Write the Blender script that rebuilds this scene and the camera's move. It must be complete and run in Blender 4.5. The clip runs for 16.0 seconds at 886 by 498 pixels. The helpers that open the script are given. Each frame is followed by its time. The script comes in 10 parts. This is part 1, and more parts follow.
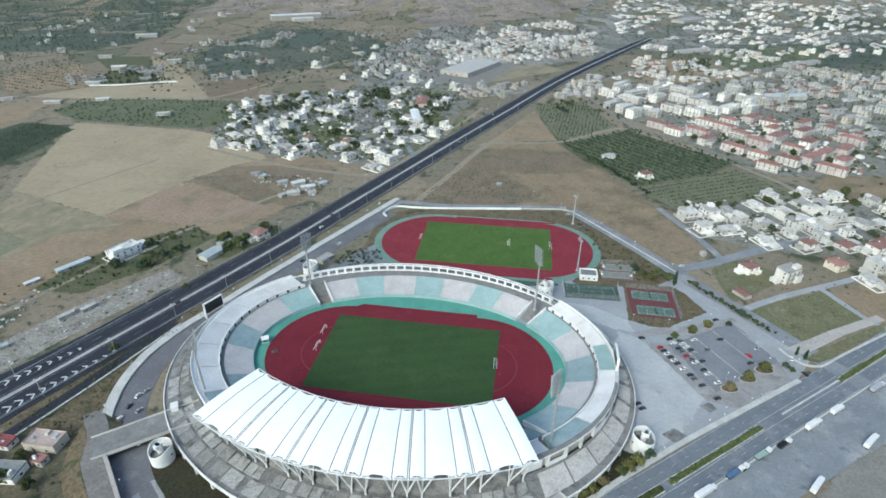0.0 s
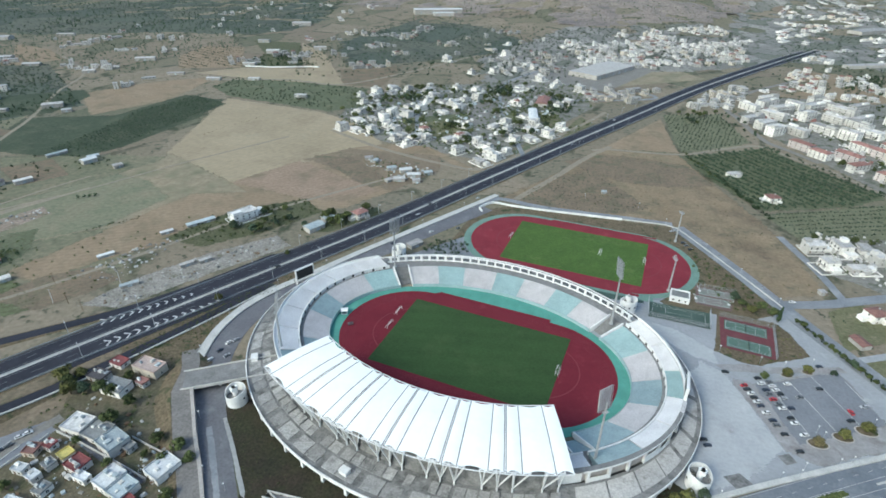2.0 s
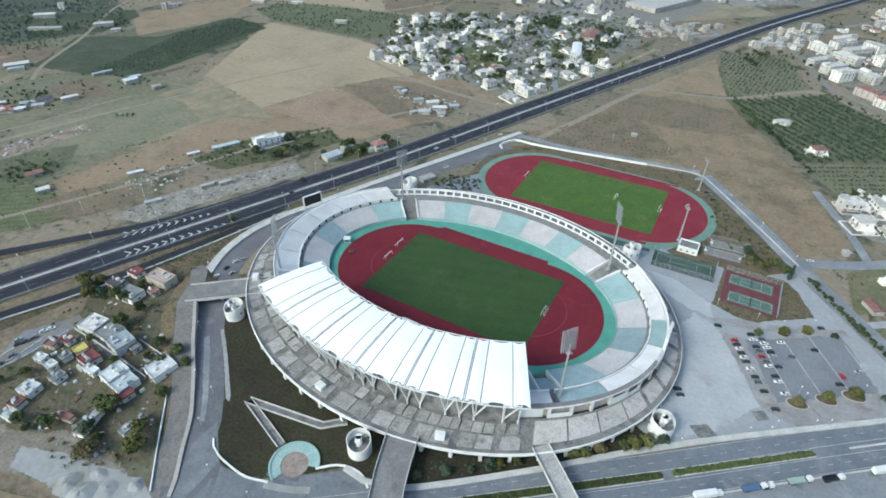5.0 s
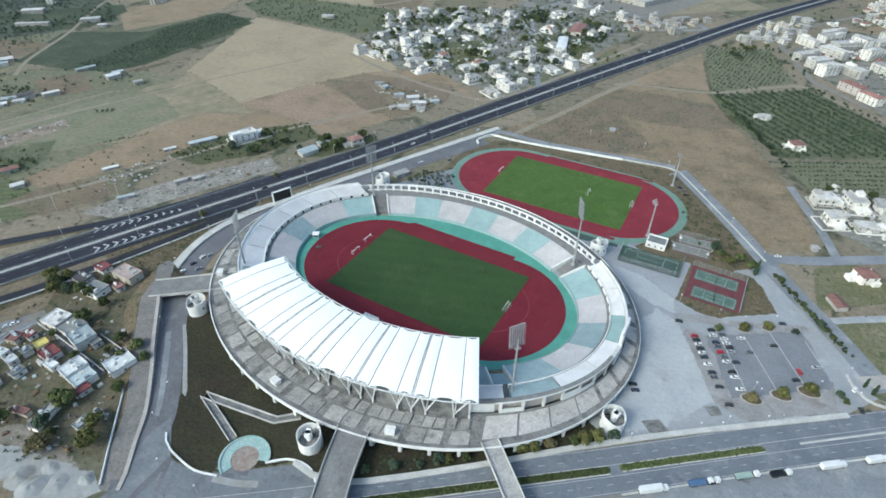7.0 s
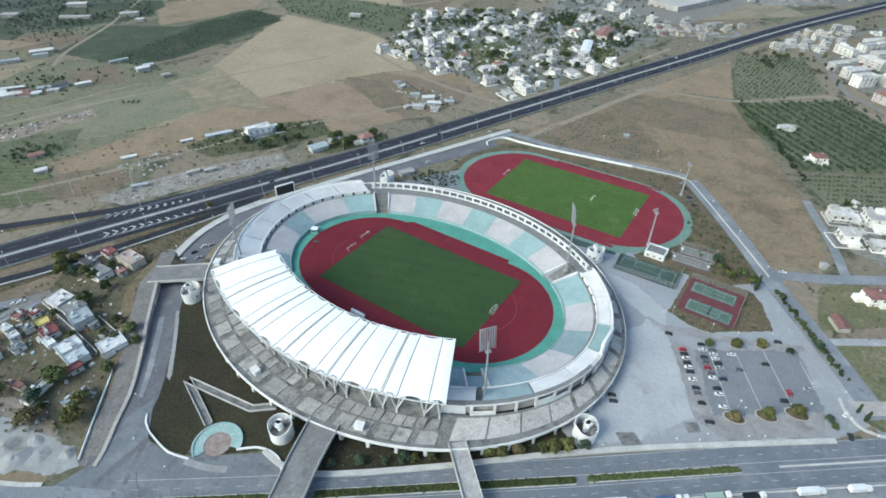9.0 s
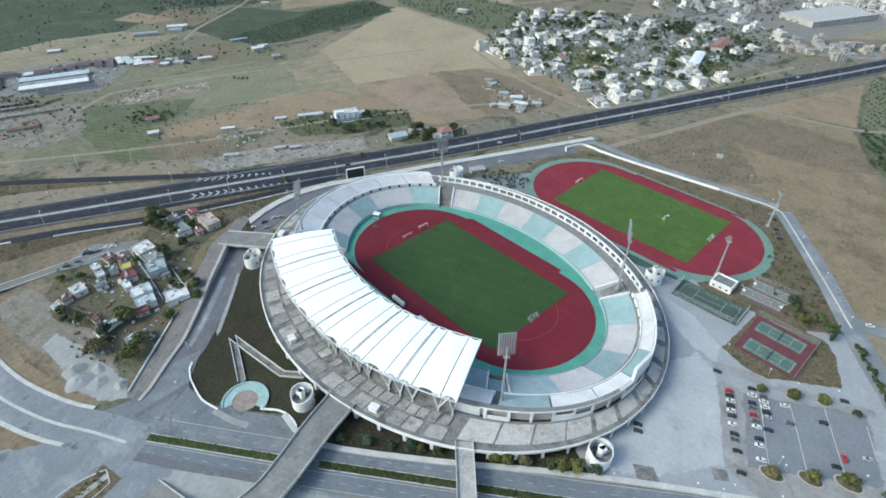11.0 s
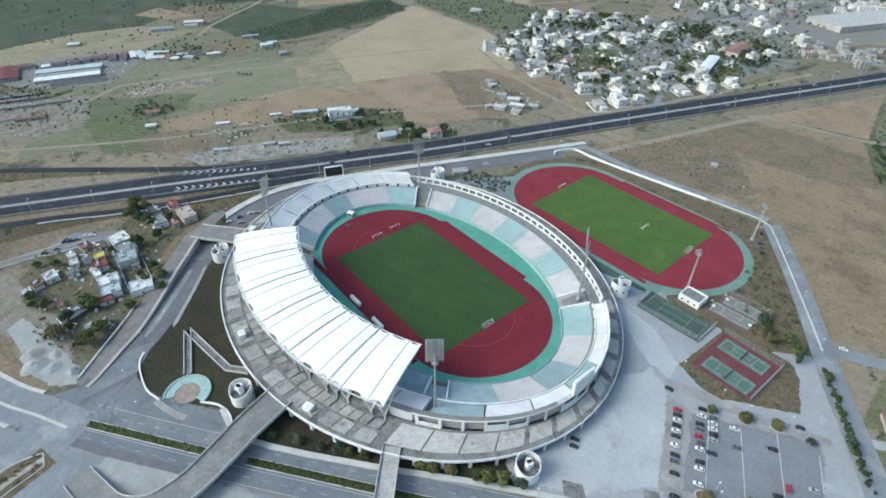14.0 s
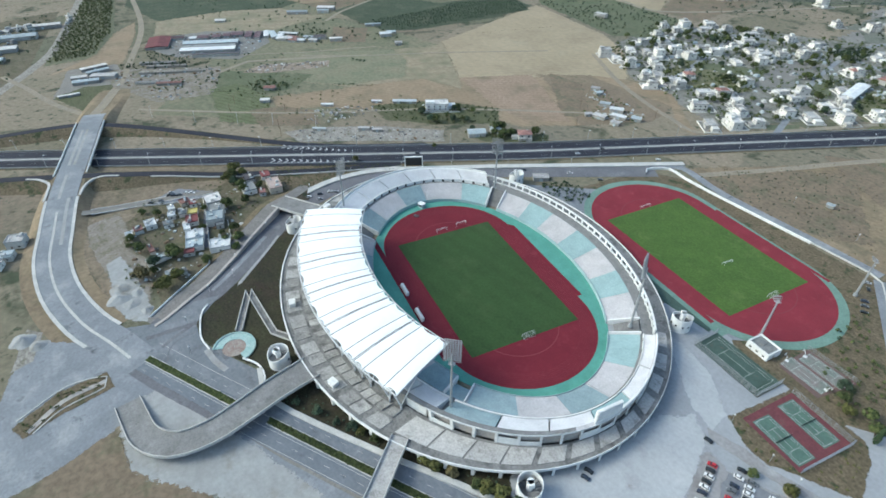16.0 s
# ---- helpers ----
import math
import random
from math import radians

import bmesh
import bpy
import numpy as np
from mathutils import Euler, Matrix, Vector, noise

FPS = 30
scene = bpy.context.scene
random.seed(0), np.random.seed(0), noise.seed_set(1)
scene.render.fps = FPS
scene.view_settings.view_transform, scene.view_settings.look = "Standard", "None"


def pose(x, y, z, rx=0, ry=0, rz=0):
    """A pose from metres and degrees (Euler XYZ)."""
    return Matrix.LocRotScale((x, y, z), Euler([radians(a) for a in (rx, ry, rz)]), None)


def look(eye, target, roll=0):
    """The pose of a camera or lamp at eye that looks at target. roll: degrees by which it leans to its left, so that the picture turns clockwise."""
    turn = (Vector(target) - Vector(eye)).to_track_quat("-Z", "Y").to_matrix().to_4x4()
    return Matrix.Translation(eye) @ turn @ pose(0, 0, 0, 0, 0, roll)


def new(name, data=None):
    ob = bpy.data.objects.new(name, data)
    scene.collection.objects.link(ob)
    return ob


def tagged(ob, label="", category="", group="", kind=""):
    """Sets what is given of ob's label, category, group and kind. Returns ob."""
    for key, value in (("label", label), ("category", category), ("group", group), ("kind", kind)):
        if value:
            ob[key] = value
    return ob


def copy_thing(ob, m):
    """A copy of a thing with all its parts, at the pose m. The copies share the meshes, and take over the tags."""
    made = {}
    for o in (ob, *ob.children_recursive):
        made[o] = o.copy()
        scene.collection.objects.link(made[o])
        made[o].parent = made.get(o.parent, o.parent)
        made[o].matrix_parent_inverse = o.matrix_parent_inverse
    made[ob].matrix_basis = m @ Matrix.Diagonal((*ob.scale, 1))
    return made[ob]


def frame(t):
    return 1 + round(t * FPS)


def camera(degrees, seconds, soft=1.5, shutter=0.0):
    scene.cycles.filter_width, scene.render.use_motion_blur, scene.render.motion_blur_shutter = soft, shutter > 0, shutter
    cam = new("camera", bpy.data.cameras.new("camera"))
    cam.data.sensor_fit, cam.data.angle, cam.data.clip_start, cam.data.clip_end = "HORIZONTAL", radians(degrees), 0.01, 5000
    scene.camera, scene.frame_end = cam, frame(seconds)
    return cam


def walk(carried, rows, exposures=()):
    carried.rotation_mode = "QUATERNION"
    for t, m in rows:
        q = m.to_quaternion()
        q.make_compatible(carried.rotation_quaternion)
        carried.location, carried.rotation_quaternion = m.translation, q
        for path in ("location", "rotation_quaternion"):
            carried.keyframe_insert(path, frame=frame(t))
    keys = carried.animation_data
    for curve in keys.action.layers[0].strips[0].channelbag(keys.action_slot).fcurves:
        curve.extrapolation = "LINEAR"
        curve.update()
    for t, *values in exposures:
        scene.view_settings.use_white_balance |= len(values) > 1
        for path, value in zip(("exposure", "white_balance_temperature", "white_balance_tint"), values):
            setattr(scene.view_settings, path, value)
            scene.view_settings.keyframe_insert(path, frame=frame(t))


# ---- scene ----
cam = camera(78.2, 16.0, soft=1.7)
METRES, EYE = 212.0, 223.2
ROWS = [
    (0.0, 0.0, 0.0, 0.0, 0.16, -29.59, -0.27),
    (0.5, 0.0281, -0.0043, 0.0005, 2.55, -29.61, -0.32),
    (1.0, 0.0565, -0.0075, 0.0009, 6.09, -29.68, -0.45),
    (1.5, 0.0852, -0.0089, 0.0009, 10.28, -29.79, -0.56),
    (2.0, 0.1148, -0.0083, 0.0018, 14.43, -29.92, -0.65),
    (2.5, 0.1433, -0.0051, 0.0022, 17.58, -30.03, -0.66),
    (3.0, 0.1724, 0.0002, 0.0025, 19.65, -30.14, -0.66),
    (3.5, 0.1988, 0.0059, 0.0029, 20.36, -30.93, -0.64),
    (4.0, 0.225, 0.0124, 0.0027, 20.72, -33.37, -0.61),
    (4.5, 0.2515, 0.02, 0.003, 20.85, -36.03, -0.57),
    (7.0, 0.3853, 0.0689, 0.0069, 21.27, -37.08, -0.34),
    (7.5, 0.4127, 0.08, 0.0075, 21.42, -37.05, -0.32),
    (8.0, 0.4406, 0.0913, 0.0077, 22.14, -37.03, -0.3),
    (8.5, 0.4692, 0.1022, 0.008, 23.6, -37.02, -0.28),
    (9.0, 0.4983, 0.1145, 0.009, 25.56, -37.05, -0.31),
    (9.5, 0.5279, 0.1274, 0.0087, 28.7, -37.08, -0.36),
    (10.0, 0.5564, 0.1424, 0.0084, 32.64, -37.15, -0.43),
    (12.5, 0.6848, 0.2465, 0.0092, 40.82, -37.45, -0.31),
    (13.0, 0.7092, 0.272, 0.0094, 41.36, -37.44, -0.27),
    (13.5, 0.7326, 0.2975, 0.0096, 41.71, -37.44, -0.24),
    (14.0, 0.7566, 0.3237, 0.0095, 41.93, -37.45, -0.17),
    (14.5, 0.7795, 0.3497, 0.0094, 42.78, -37.47, -0.14),
    (15.0, 0.802, 0.3775, 0.0093, 45.56, -37.53, -0.15),
    (15.5, 0.8237, 0.4063, 0.0089, 50.99, -37.63, -0.2),
    (16.0, 0.8468, 0.437, 0.0089, 55.96, -37.7, -0.28),
]
walk(cam, [(t, pose(0, 0, EYE) @ pose(METRES * x, METRES * y, METRES * z, 90 + pitch, roll, yaw)) for t, x, y, z, yaw, pitch, roll in ROWS],
     exposures=[(0.0, 0.84, 6000, -4.0), (4.0, 0.875, 6000, -4.0), (9.0, 0.92, 6000, -4.0), (16.0, 0.97, 6000, -4.0)])

# ---- daylight: a thin overcast with a low, veiled sun ----
world = bpy.data.worlds.new("sky")
scene.world = world
world.use_nodes = True
wn = world.node_tree
sky = wn.nodes.new("ShaderNodeTexSky")
sky.sky_type, sky.sun_disc = "NISHITA", False
sky.sun_elevation, sky.sun_rotation = radians(38), radians(215)
sky.air_density, sky.dust_density, sky.ozone_density = 1.0, 3.0, 1.0
wn.nodes["Background"].inputs[1].default_value = 0.135
wn.links.new(sky.outputs[0], wn.nodes["Background"].inputs[0])
sun_data = bpy.data.lights.new("sun", "SUN")
sun_data.energy, sun_data.angle, sun_data.color = 0.9, radians(20), (1.0, 0.97, 0.93)
sun = new("sun", sun_data)
sun.matrix_world = look((-300, -430, 520), (0, 0, 110))


# ---- materials ----
FRAYED = {"dry_ground", "sage_pasture", "pale_dust", "dark_green_field", "pinkish_debris_ground", "bright_crop_plot", "stubble_field", "ploughed_field", "bare_brown_soil", "grazed_grass", "dry_scrub", "worn_pale_earth", "grove_soil", "grey_gardens_and_yards", "overgrown_lot", "green_rough_growth", "thin_grey_green_grass", "dark_fallow_soil", "reddish_ploughed_soil", "dull_green_field", "trodden_brown_ground", "rough_verge", "podium_shaded_lawn", "pale_rubble", "dirt_track", "green_crop_rows", "worn_asphalt", "pale_paving", "dusty_grey_lane", "dull_purple_grey_asphalt", "pale_dust", "dusty_car_park_edge", "parking_asphalt", "pale_dusty_paving"}


def fray_out(N, L, bsdf, grain):
    """Lets a ground cover thin out raggedly towards its edge, where its mesh carries a fray of 1."""
    at, f, d, r = (N.new("ShaderNode" + k) for k in ("Attribute", "MapRange", "Math", "MapRange"))
    at.attribute_name = "fray"
    f.inputs[3].default_value, f.inputs[4].default_value = 0.0, 1.0
    L.new(at.outputs["Fac"], f.inputs[0])
    v = N.new("ShaderNodeMapRange")
    v.inputs[1].default_value, v.inputs[2].default_value, v.inputs[3].default_value, v.inputs[4].default_value = 0.3, 0.7, 0.25, 1.15
    L.new(grain, v.inputs[0])
    d.operation = "SUBTRACT"
    L.new(v.outputs[0], d.inputs[0])
    L.new(f.outputs[0], d.inputs[1])
    r.inputs[1].default_value, r.inputs[2].default_value = -0.01, 0.03
    L.new(d.outputs[0], r.inputs[0])
    L.new(r.outputs[0], bsdf.inputs["Alpha"])


def mat(name, c1, c2, scale=20.0, rough=0.85, fine=1.5, fine_amount=0.25, metal=0.0, vary=0.0, stripes=None, patch=None, bump=0.0, spec=0.3):
    """c1 and c2 mixed by broad noise of that size in metres, finer grain on top; vary: piece by piece;
    stripes: (angle, period, strength); patch: (colour, size, amount, softness)."""
    m = bpy.data.materials.new(name)
    m.use_nodes = True
    nt = m.node_tree
    N, L = nt.nodes, nt.links
    bsdf = N["Principled BSDF"]
    bsdf.inputs["Roughness"].default_value, bsdf.inputs["Metallic"].default_value = rough, metal
    bsdf.inputs["Specular IOR Level"].default_value = spec
    geo = N.new("ShaderNodeNewGeometry")

    def noise_of(size, detail=5.0, rgh=0.6):
        n = N.new("ShaderNodeTexNoise")
        n.inputs["Scale"].default_value, n.inputs["Detail"].default_value, n.inputs["Roughness"].default_value = 1.0 / size, detail, rgh
        L.new(geo.outputs["Position"], n.inputs["Vector"])
        return n.outputs["Fac"]

    def ramp(src, lo, hi):
        r = N.new("ShaderNodeMapRange")
        r.inputs[1].default_value, r.inputs[2].default_value = lo, hi
        L.new(src, r.inputs[0])
        return r.outputs[0]

    def mix(fac, a, b, kind="MIX"):
        x = N.new("ShaderNodeMix")
        x.data_type, x.blend_type = "RGBA", kind
        for val, slot in ((fac, 0), (a, 6), (b, 7)):
            if isinstance(val, (int, float)):
                x.inputs[slot].default_value = val
            elif isinstance(val, tuple):
                x.inputs[slot].default_value = (*val, 1.0)
            else:
                L.new(val, x.inputs[slot])
        return x.outputs[2]

    col = mix(ramp(noise_of(scale), 0.35, 0.65), c1, c2)
    for tint, size, amount, soft in ([patch] if isinstance(patch, tuple) else patch or ()):
        col = mix(ramp(noise_of(size, 6.0, 0.65), 1.0 - amount - soft, 1.0 - amount + soft), col, tint)
    if stripes:
        mp = N.new("ShaderNodeMapping")
        mp.inputs["Rotation"].default_value = (0, 0, radians(stripes[0]))
        L.new(geo.outputs["Position"], mp.inputs["Vector"])
        w = N.new("ShaderNodeTexWave")
        w.inputs["Scale"].default_value, w.inputs["Distortion"].default_value = 0.314 / stripes[1], 0.6
        w.inputs["Detail"].default_value = 1.0
        L.new(mp.outputs[0], w.inputs["Vector"])
        col = mix(stripes[2], col, ramp(w.outputs["Fac"], -0.6, 1.0), "MULTIPLY")
    if vary:
        info = N.new("ShaderNodeObjectInfo")
        r = N.new("ShaderNodeMapRange")
        r.inputs[3].default_value, r.inputs[4].default_value = 1.0 - vary, 1.0 + vary * 0.4
        L.new(info.outputs["Random"], r.inputs[0])
        col = mix(1.0, col, r.outputs[0], "MULTIPLY")
    if fine_amount:
        f = N.new("ShaderNodeMapRange")
        f.inputs[1].default_value, f.inputs[2].default_value = 0.3, 0.7
        f.inputs[3].default_value, f.inputs[4].default_value = 1.0 - fine_amount, 1.0 + fine_amount
        grain = noise_of(fine, 4.0)
        L.new(grain, f.inputs[0])
        col = mix(1.0, col, f.outputs[0], "MULTIPLY")
        if bump:
            b = N.new("ShaderNodeBump")
            b.inputs["Strength"].default_value, b.inputs["Distance"].default_value = bump, fine * 0.3
            L.new(grain, b.inputs["Height"])
            L.new(b.outputs[0], bsdf.inputs["Normal"])
    L.new(col, bsdf.inputs["Base Color"])
    if name in FRAYED:
        fray_out(N, L, bsdf, noise_of(5.0, 9.0, 0.82))
    return m


def parcels(name, palette, size, turn, speckle, hedge=(0.055, 0.065, 0.04)):
    """Far farmland: plots of differing tones with dark hedges between them and a sprinkling of bushes."""
    m = bpy.data.materials.new(name)
    m.use_nodes = True
    N, L = m.node_tree.nodes, m.node_tree.links
    bsdf = N["Principled BSDF"]
    bsdf.inputs["Roughness"].default_value, bsdf.inputs["Specular IOR Level"].default_value = 0.95, 0.2
    geo, mp = N.new("ShaderNodeNewGeometry"), N.new("ShaderNodeMapping")
    mp.inputs["Rotation"].default_value, mp.inputs["Scale"].default_value = (0, 0, radians(turn)), (1.0, 0.62, 0.0)
    L.new(geo.outputs["Position"], mp.inputs["Vector"])

    def noise_of(scale, detail, src):
        n = N.new("ShaderNodeTexNoise")
        n.inputs["Scale"].default_value, n.inputs["Detail"].default_value, n.inputs["Roughness"].default_value = 1.0 / scale, detail, 0.65
        L.new(src, n.inputs["Vector"])
        return n.outputs["Fac"]

    def ramp(src, lo, hi, a=0.0, b=1.0):
        r = N.new("ShaderNodeMapRange")
        for k, v in enumerate((lo, hi, a, b)):
            r.inputs[k + 1].default_value = v
        L.new(src, r.inputs[0])
        return r.outputs[0]

    def blend(fac, a, b, kind="MIX"):
        x = N.new("ShaderNodeMix")
        x.data_type, x.blend_type = "RGBA", kind
        for val, slot in ((fac, 0), (a, 6), (b, 7)):
            if isinstance(val, float):
                x.inputs[slot].default_value = val
            elif isinstance(val, tuple):
                x.inputs[slot].default_value = (*val, 1.0)
            else:
                L.new(val, x.inputs[slot])
        return x.outputs[2]

    cells = []
    for feature in ("F1", "DISTANCE_TO_EDGE"):
        v = N.new("ShaderNodeTexVoronoi")
        v.feature = feature
        v.inputs["Scale"].default_value, v.inputs["Randomness"].default_value = 1.0 / size, 0.8
        L.new(mp.outputs[0], v.inputs["Vector"])
        cells.append(v)
    sep, cr = N.new("ShaderNodeSeparateColor"), N.new("ShaderNodeValToRGB")
    L.new(cells[0].outputs["Color"], sep.inputs[0])
    cr.color_ramp.interpolation = "CONSTANT"
    for k, c in enumerate(palette):
        e = cr.color_ramp.elements[k] if k < 2 else cr.color_ramp.elements.new(0.5)
        e.position = k / len(palette)
        e.color = (*c, 1.0)
    L.new(sep.outputs[0], cr.inputs[0])
    pos = geo.outputs["Position"]
    broad = noise_of(90.0, 5.0, pos)
    col = blend(ramp(broad, 0.38, 0.66, 0.0, 0.7), cr.outputs[0], palette[0])
    edge = N.new("ShaderNodeMath")
    edge.operation = "MULTIPLY"
    L.new(ramp(cells[1].outputs["Distance"], 0.02, 0.06, 1.0, 0.0), edge.inputs[0])
    L.new(ramp(noise_of(30.0, 4.0, pos), 0.45, 0.6), edge.inputs[1])
    col = blend(edge.outputs[0], col, hedge)
    col = blend(ramp(noise_of(9.0, 4.0, pos), 0.62 - speckle, 0.72 - speckle), col, hedge)
    L.new(blend(1.0, col, ramp(noise_of(4.0, 5.0, pos), 0.25, 0.75, 0.72, 1.28), "MULTIPLY"), bsdf.inputs["Base Color"])
    fray_out(N, L, bsdf, noise_of(12.0, 9.0, pos))
    return m


def leafy(name, c1, c2):
    """Foliage: each leaf or clump a shade of its own, and each tree a little apart from the next."""
    m = bpy.data.materials.new(name)
    m.use_nodes = True
    N, L = m.node_tree.nodes, m.node_tree.links
    geo, info, r, x, y = (N.new("ShaderNode" + k) for k in ("NewGeometry", "ObjectInfo", "MapRange", "Mix", "Mix"))
    x.data_type = y.data_type = "RGBA"
    y.blend_type = "MULTIPLY"
    x.inputs[6].default_value, x.inputs[7].default_value = (*c1, 1), (*c2, 1)
    L.new(geo.outputs["Random Per Island"], x.inputs[0])
    L.new(info.outputs["Random"], r.inputs[0])
    r.inputs[3].default_value, r.inputs[4].default_value = 0.7, 1.25
    y.inputs[0].default_value = 1.0
    L.new(x.outputs[2], y.inputs[6])
    L.new(r.outputs[0], y.inputs[7])
    L.new(y.outputs[2], N["Principled BSDF"].inputs["Base Color"])
    N["Principled BSDF"].inputs["Roughness"].default_value = 0.9
    N["Principled BSDF"].inputs["Specular IOR Level"].default_value = 0.2
    return m


M = {}
M["soil"] = mat("dry_ground", (0.20, 0.158, 0.115), (0.15, 0.122, 0.086), 30, 0.95, 3, 0.3, patch=[((0.092, 0.088, 0.055), 26, 0.42, 0.10), ((0.25, 0.205, 0.155), 18, 0.34, 0.08)])
M["plain"] = parcels("patchy_farmland", [(0.165, 0.148, 0.105), (0.205, 0.17, 0.128), (0.112, 0.115, 0.077), (0.175, 0.155, 0.118), (0.23, 0.192, 0.145), (0.135, 0.129, 0.092), (0.192, 0.153, 0.118), (0.096, 0.104, 0.071)], 95.0, 28, 0.05)
# grove greens shifted slightly to grey, so the colour holds some distance haze
M["far_groves"] = parcels("dark_wooded_plots", [(0.0842, 0.0994, 0.0778), (0.0994, 0.113, 0.0864), (0.0734, 0.0886, 0.0713), (0.124, 0.124, 0.0972), (0.0886, 0.104, 0.0842), (0.106, 0.113, 0.0918)], 120.0, 20, 0.10, (0.0486, 0.0605, 0.0486))
M["far_town"] = parcels("grey_town_plots", [(0.185, 0.181, 0.168), (0.23, 0.218, 0.204), (0.129, 0.137, 0.11), (0.269, 0.258, 0.241), (0.162, 0.159, 0.143), (0.101, 0.112, 0.0874)], 42.0, 32, 0.06)
M["hill"] = mat("bare_grey_brown_hillside", (0.237, 0.2, 0.174), (0.185, 0.16, 0.143), 80, 0.95, 7, 0.3, patch=[((0.281, 0.242, 0.204), 60, 0.38, 0.1), ((0.108, 0.101, 0.0902), 22, 0.40, 0.07), ((0.138, 0.119, 0.119), 110, 0.38, 0.1)])
M["pale_dust"] = mat("pale_dust", (0.31, 0.315, 0.315), (0.265, 0.265, 0.262), 14, 0.95, 2.5, 0.1, patch=[((0.37, 0.37, 0.365), 22, 0.38, 0.10), ((0.215, 0.20, 0.175), 16, 0.36, 0.10)])
M["road_blue"] = mat("worn_blue_grey_road", (0.128, 0.142, 0.165), (0.158, 0.172, 0.196), 20, 0.85, 1.4, 0.12, patch=[((0.215, 0.226, 0.242), 15, 0.38, 0.10), ((0.088, 0.094, 0.108), 9, 0.32, 0.06)])
M["yard_paving"] = mat("grey_yard_paving", (0.22, 0.215, 0.205), (0.16, 0.158, 0.148), 6, 0.9, 1.2, 0.2, vary=0.4)
M["light_tan"] = mat("stubble_field", (0.33, 0.272, 0.188), (0.295, 0.243, 0.166), 70, 0.95, 6, 0.1, stripes=(24, 7, 0.08), patch=[((0.248, 0.203, 0.14), 65, 0.40, 0.12), ((0.31, 0.265, 0.19), 30, 0.34, 0.1)])
M["mid_tan"] = mat("ploughed_field", (0.268, 0.208, 0.143), (0.23, 0.174, 0.117), 45, 0.95, 4, 0.14, stripes=(60, 5, 0.12), patch=((0.165, 0.138, 0.092), 28, 0.40, 0.1))
M["brown_plot"] = mat("bare_brown_soil", (0.165, 0.13, 0.094), (0.20, 0.158, 0.113), 30, 0.95, 3, 0.2, patch=((0.085, 0.09, 0.05), 22, 0.36, 0.07))
M["pasture"] = mat("grazed_grass", (0.235, 0.203, 0.142), (0.26, 0.218, 0.152), 60, 0.95, 5, 0.2, stripes=(28, 18, 0.10), patch=[((0.15, 0.15, 0.095), 40, 0.42, 0.1), ((0.26, 0.225, 0.16), 30, 0.36, 0.1)])
M["sage"] = mat("sage_pasture", (0.158, 0.164, 0.108), (0.185, 0.18, 0.122), 50, 0.95, 4, 0.2, patch=[((0.215, 0.188, 0.132), 36, 0.40, 0.14), ((0.118, 0.13, 0.082), 24, 0.36, 0.12)])
M["scrub"] = mat("dry_scrub", (0.20, 0.152, 0.10), (0.24, 0.188, 0.126), 34, 0.95, 3.0, 0.2, patch=[((0.14, 0.12, 0.078), 22, 0.42, 0.10), ((0.13, 0.10, 0.068), 70, 0.40, 0.10), ((0.24, 0.20, 0.14), 16, 0.30, 0.06)], bump=0.3)
M["worn_earth"] = mat("worn_pale_earth", (0.24, 0.215, 0.19), (0.172, 0.152, 0.125), 12, 0.95, 1.6, 0.25, patch=((0.125, 0.115, 0.07), 9, 0.42, 0.10))
M["grove_soil"] = mat("grove_soil", (0.155, 0.155, 0.10), (0.125, 0.13, 0.08), 25, 0.95, 3, 0.3)
# yard greys lifted a little in place of haze over the village
M["town_ground"] = mat("grey_gardens_and_yards", (0.215, 0.206, 0.188), (0.158, 0.156, 0.134), 14, 0.95, 3, 0.3, patch=[((0.215, 0.205, 0.19), 11, 0.36, 0.06), ((0.07, 0.08, 0.05), 15, 0.42, 0.07)])
M["lot_grass"] = mat("overgrown_lot", (0.12, 0.122, 0.066), (0.155, 0.145, 0.085), 14, 0.95, 2, 0.25, patch=[((0.08, 0.09, 0.045), 12, 0.38, 0.08), ((0.20, 0.175, 0.12), 16, 0.36, 0.08)])
M["green_rough"] = mat("green_rough_growth", (0.075, 0.085, 0.042), (0.095, 0.095, 0.055), 12, 0.95, 2, 0.35)
M["grass_plain"] = mat("thin_grey_green_grass", (0.135, 0.137, 0.088), (0.17, 0.16, 0.108), 80, 0.95, 5, 0.25, patch=[((0.20, 0.17, 0.12), 55, 0.40, 0.1), ((0.085, 0.098, 0.058), 34, 0.36, 0.08)])
M["dull_brown"] = mat("dark_fallow_soil", (0.185, 0.142, 0.10), (0.148, 0.118, 0.084), 26, 0.95, 3, 0.22, patch=((0.10, 0.105, 0.065), 20, 0.40, 0.1))
M["red_plough"] = mat("reddish_ploughed_soil", (0.285, 0.213, 0.158), (0.245, 0.182, 0.132), 34, 0.95, 3, 0.2, stripes=(34, 6, 0.12), patch=((0.165, 0.135, 0.092), 24, 0.38, 0.1))
M["green_field"] = mat("dull_green_field", (0.115, 0.125, 0.076), (0.09, 0.104, 0.06), 30, 0.95, 3, 0.25, patch=((0.155, 0.145, 0.095), 26, 0.38, 0.1))
M["green_dark"] = mat("dark_green_field", (0.056, 0.072, 0.044), (0.045, 0.060, 0.037), 34, 0.95, 4, 0.25, patch=[((0.088, 0.096, 0.062), 40, 0.40, 0.12), ((0.038, 0.05, 0.032), 14, 0.36, 0.08)])
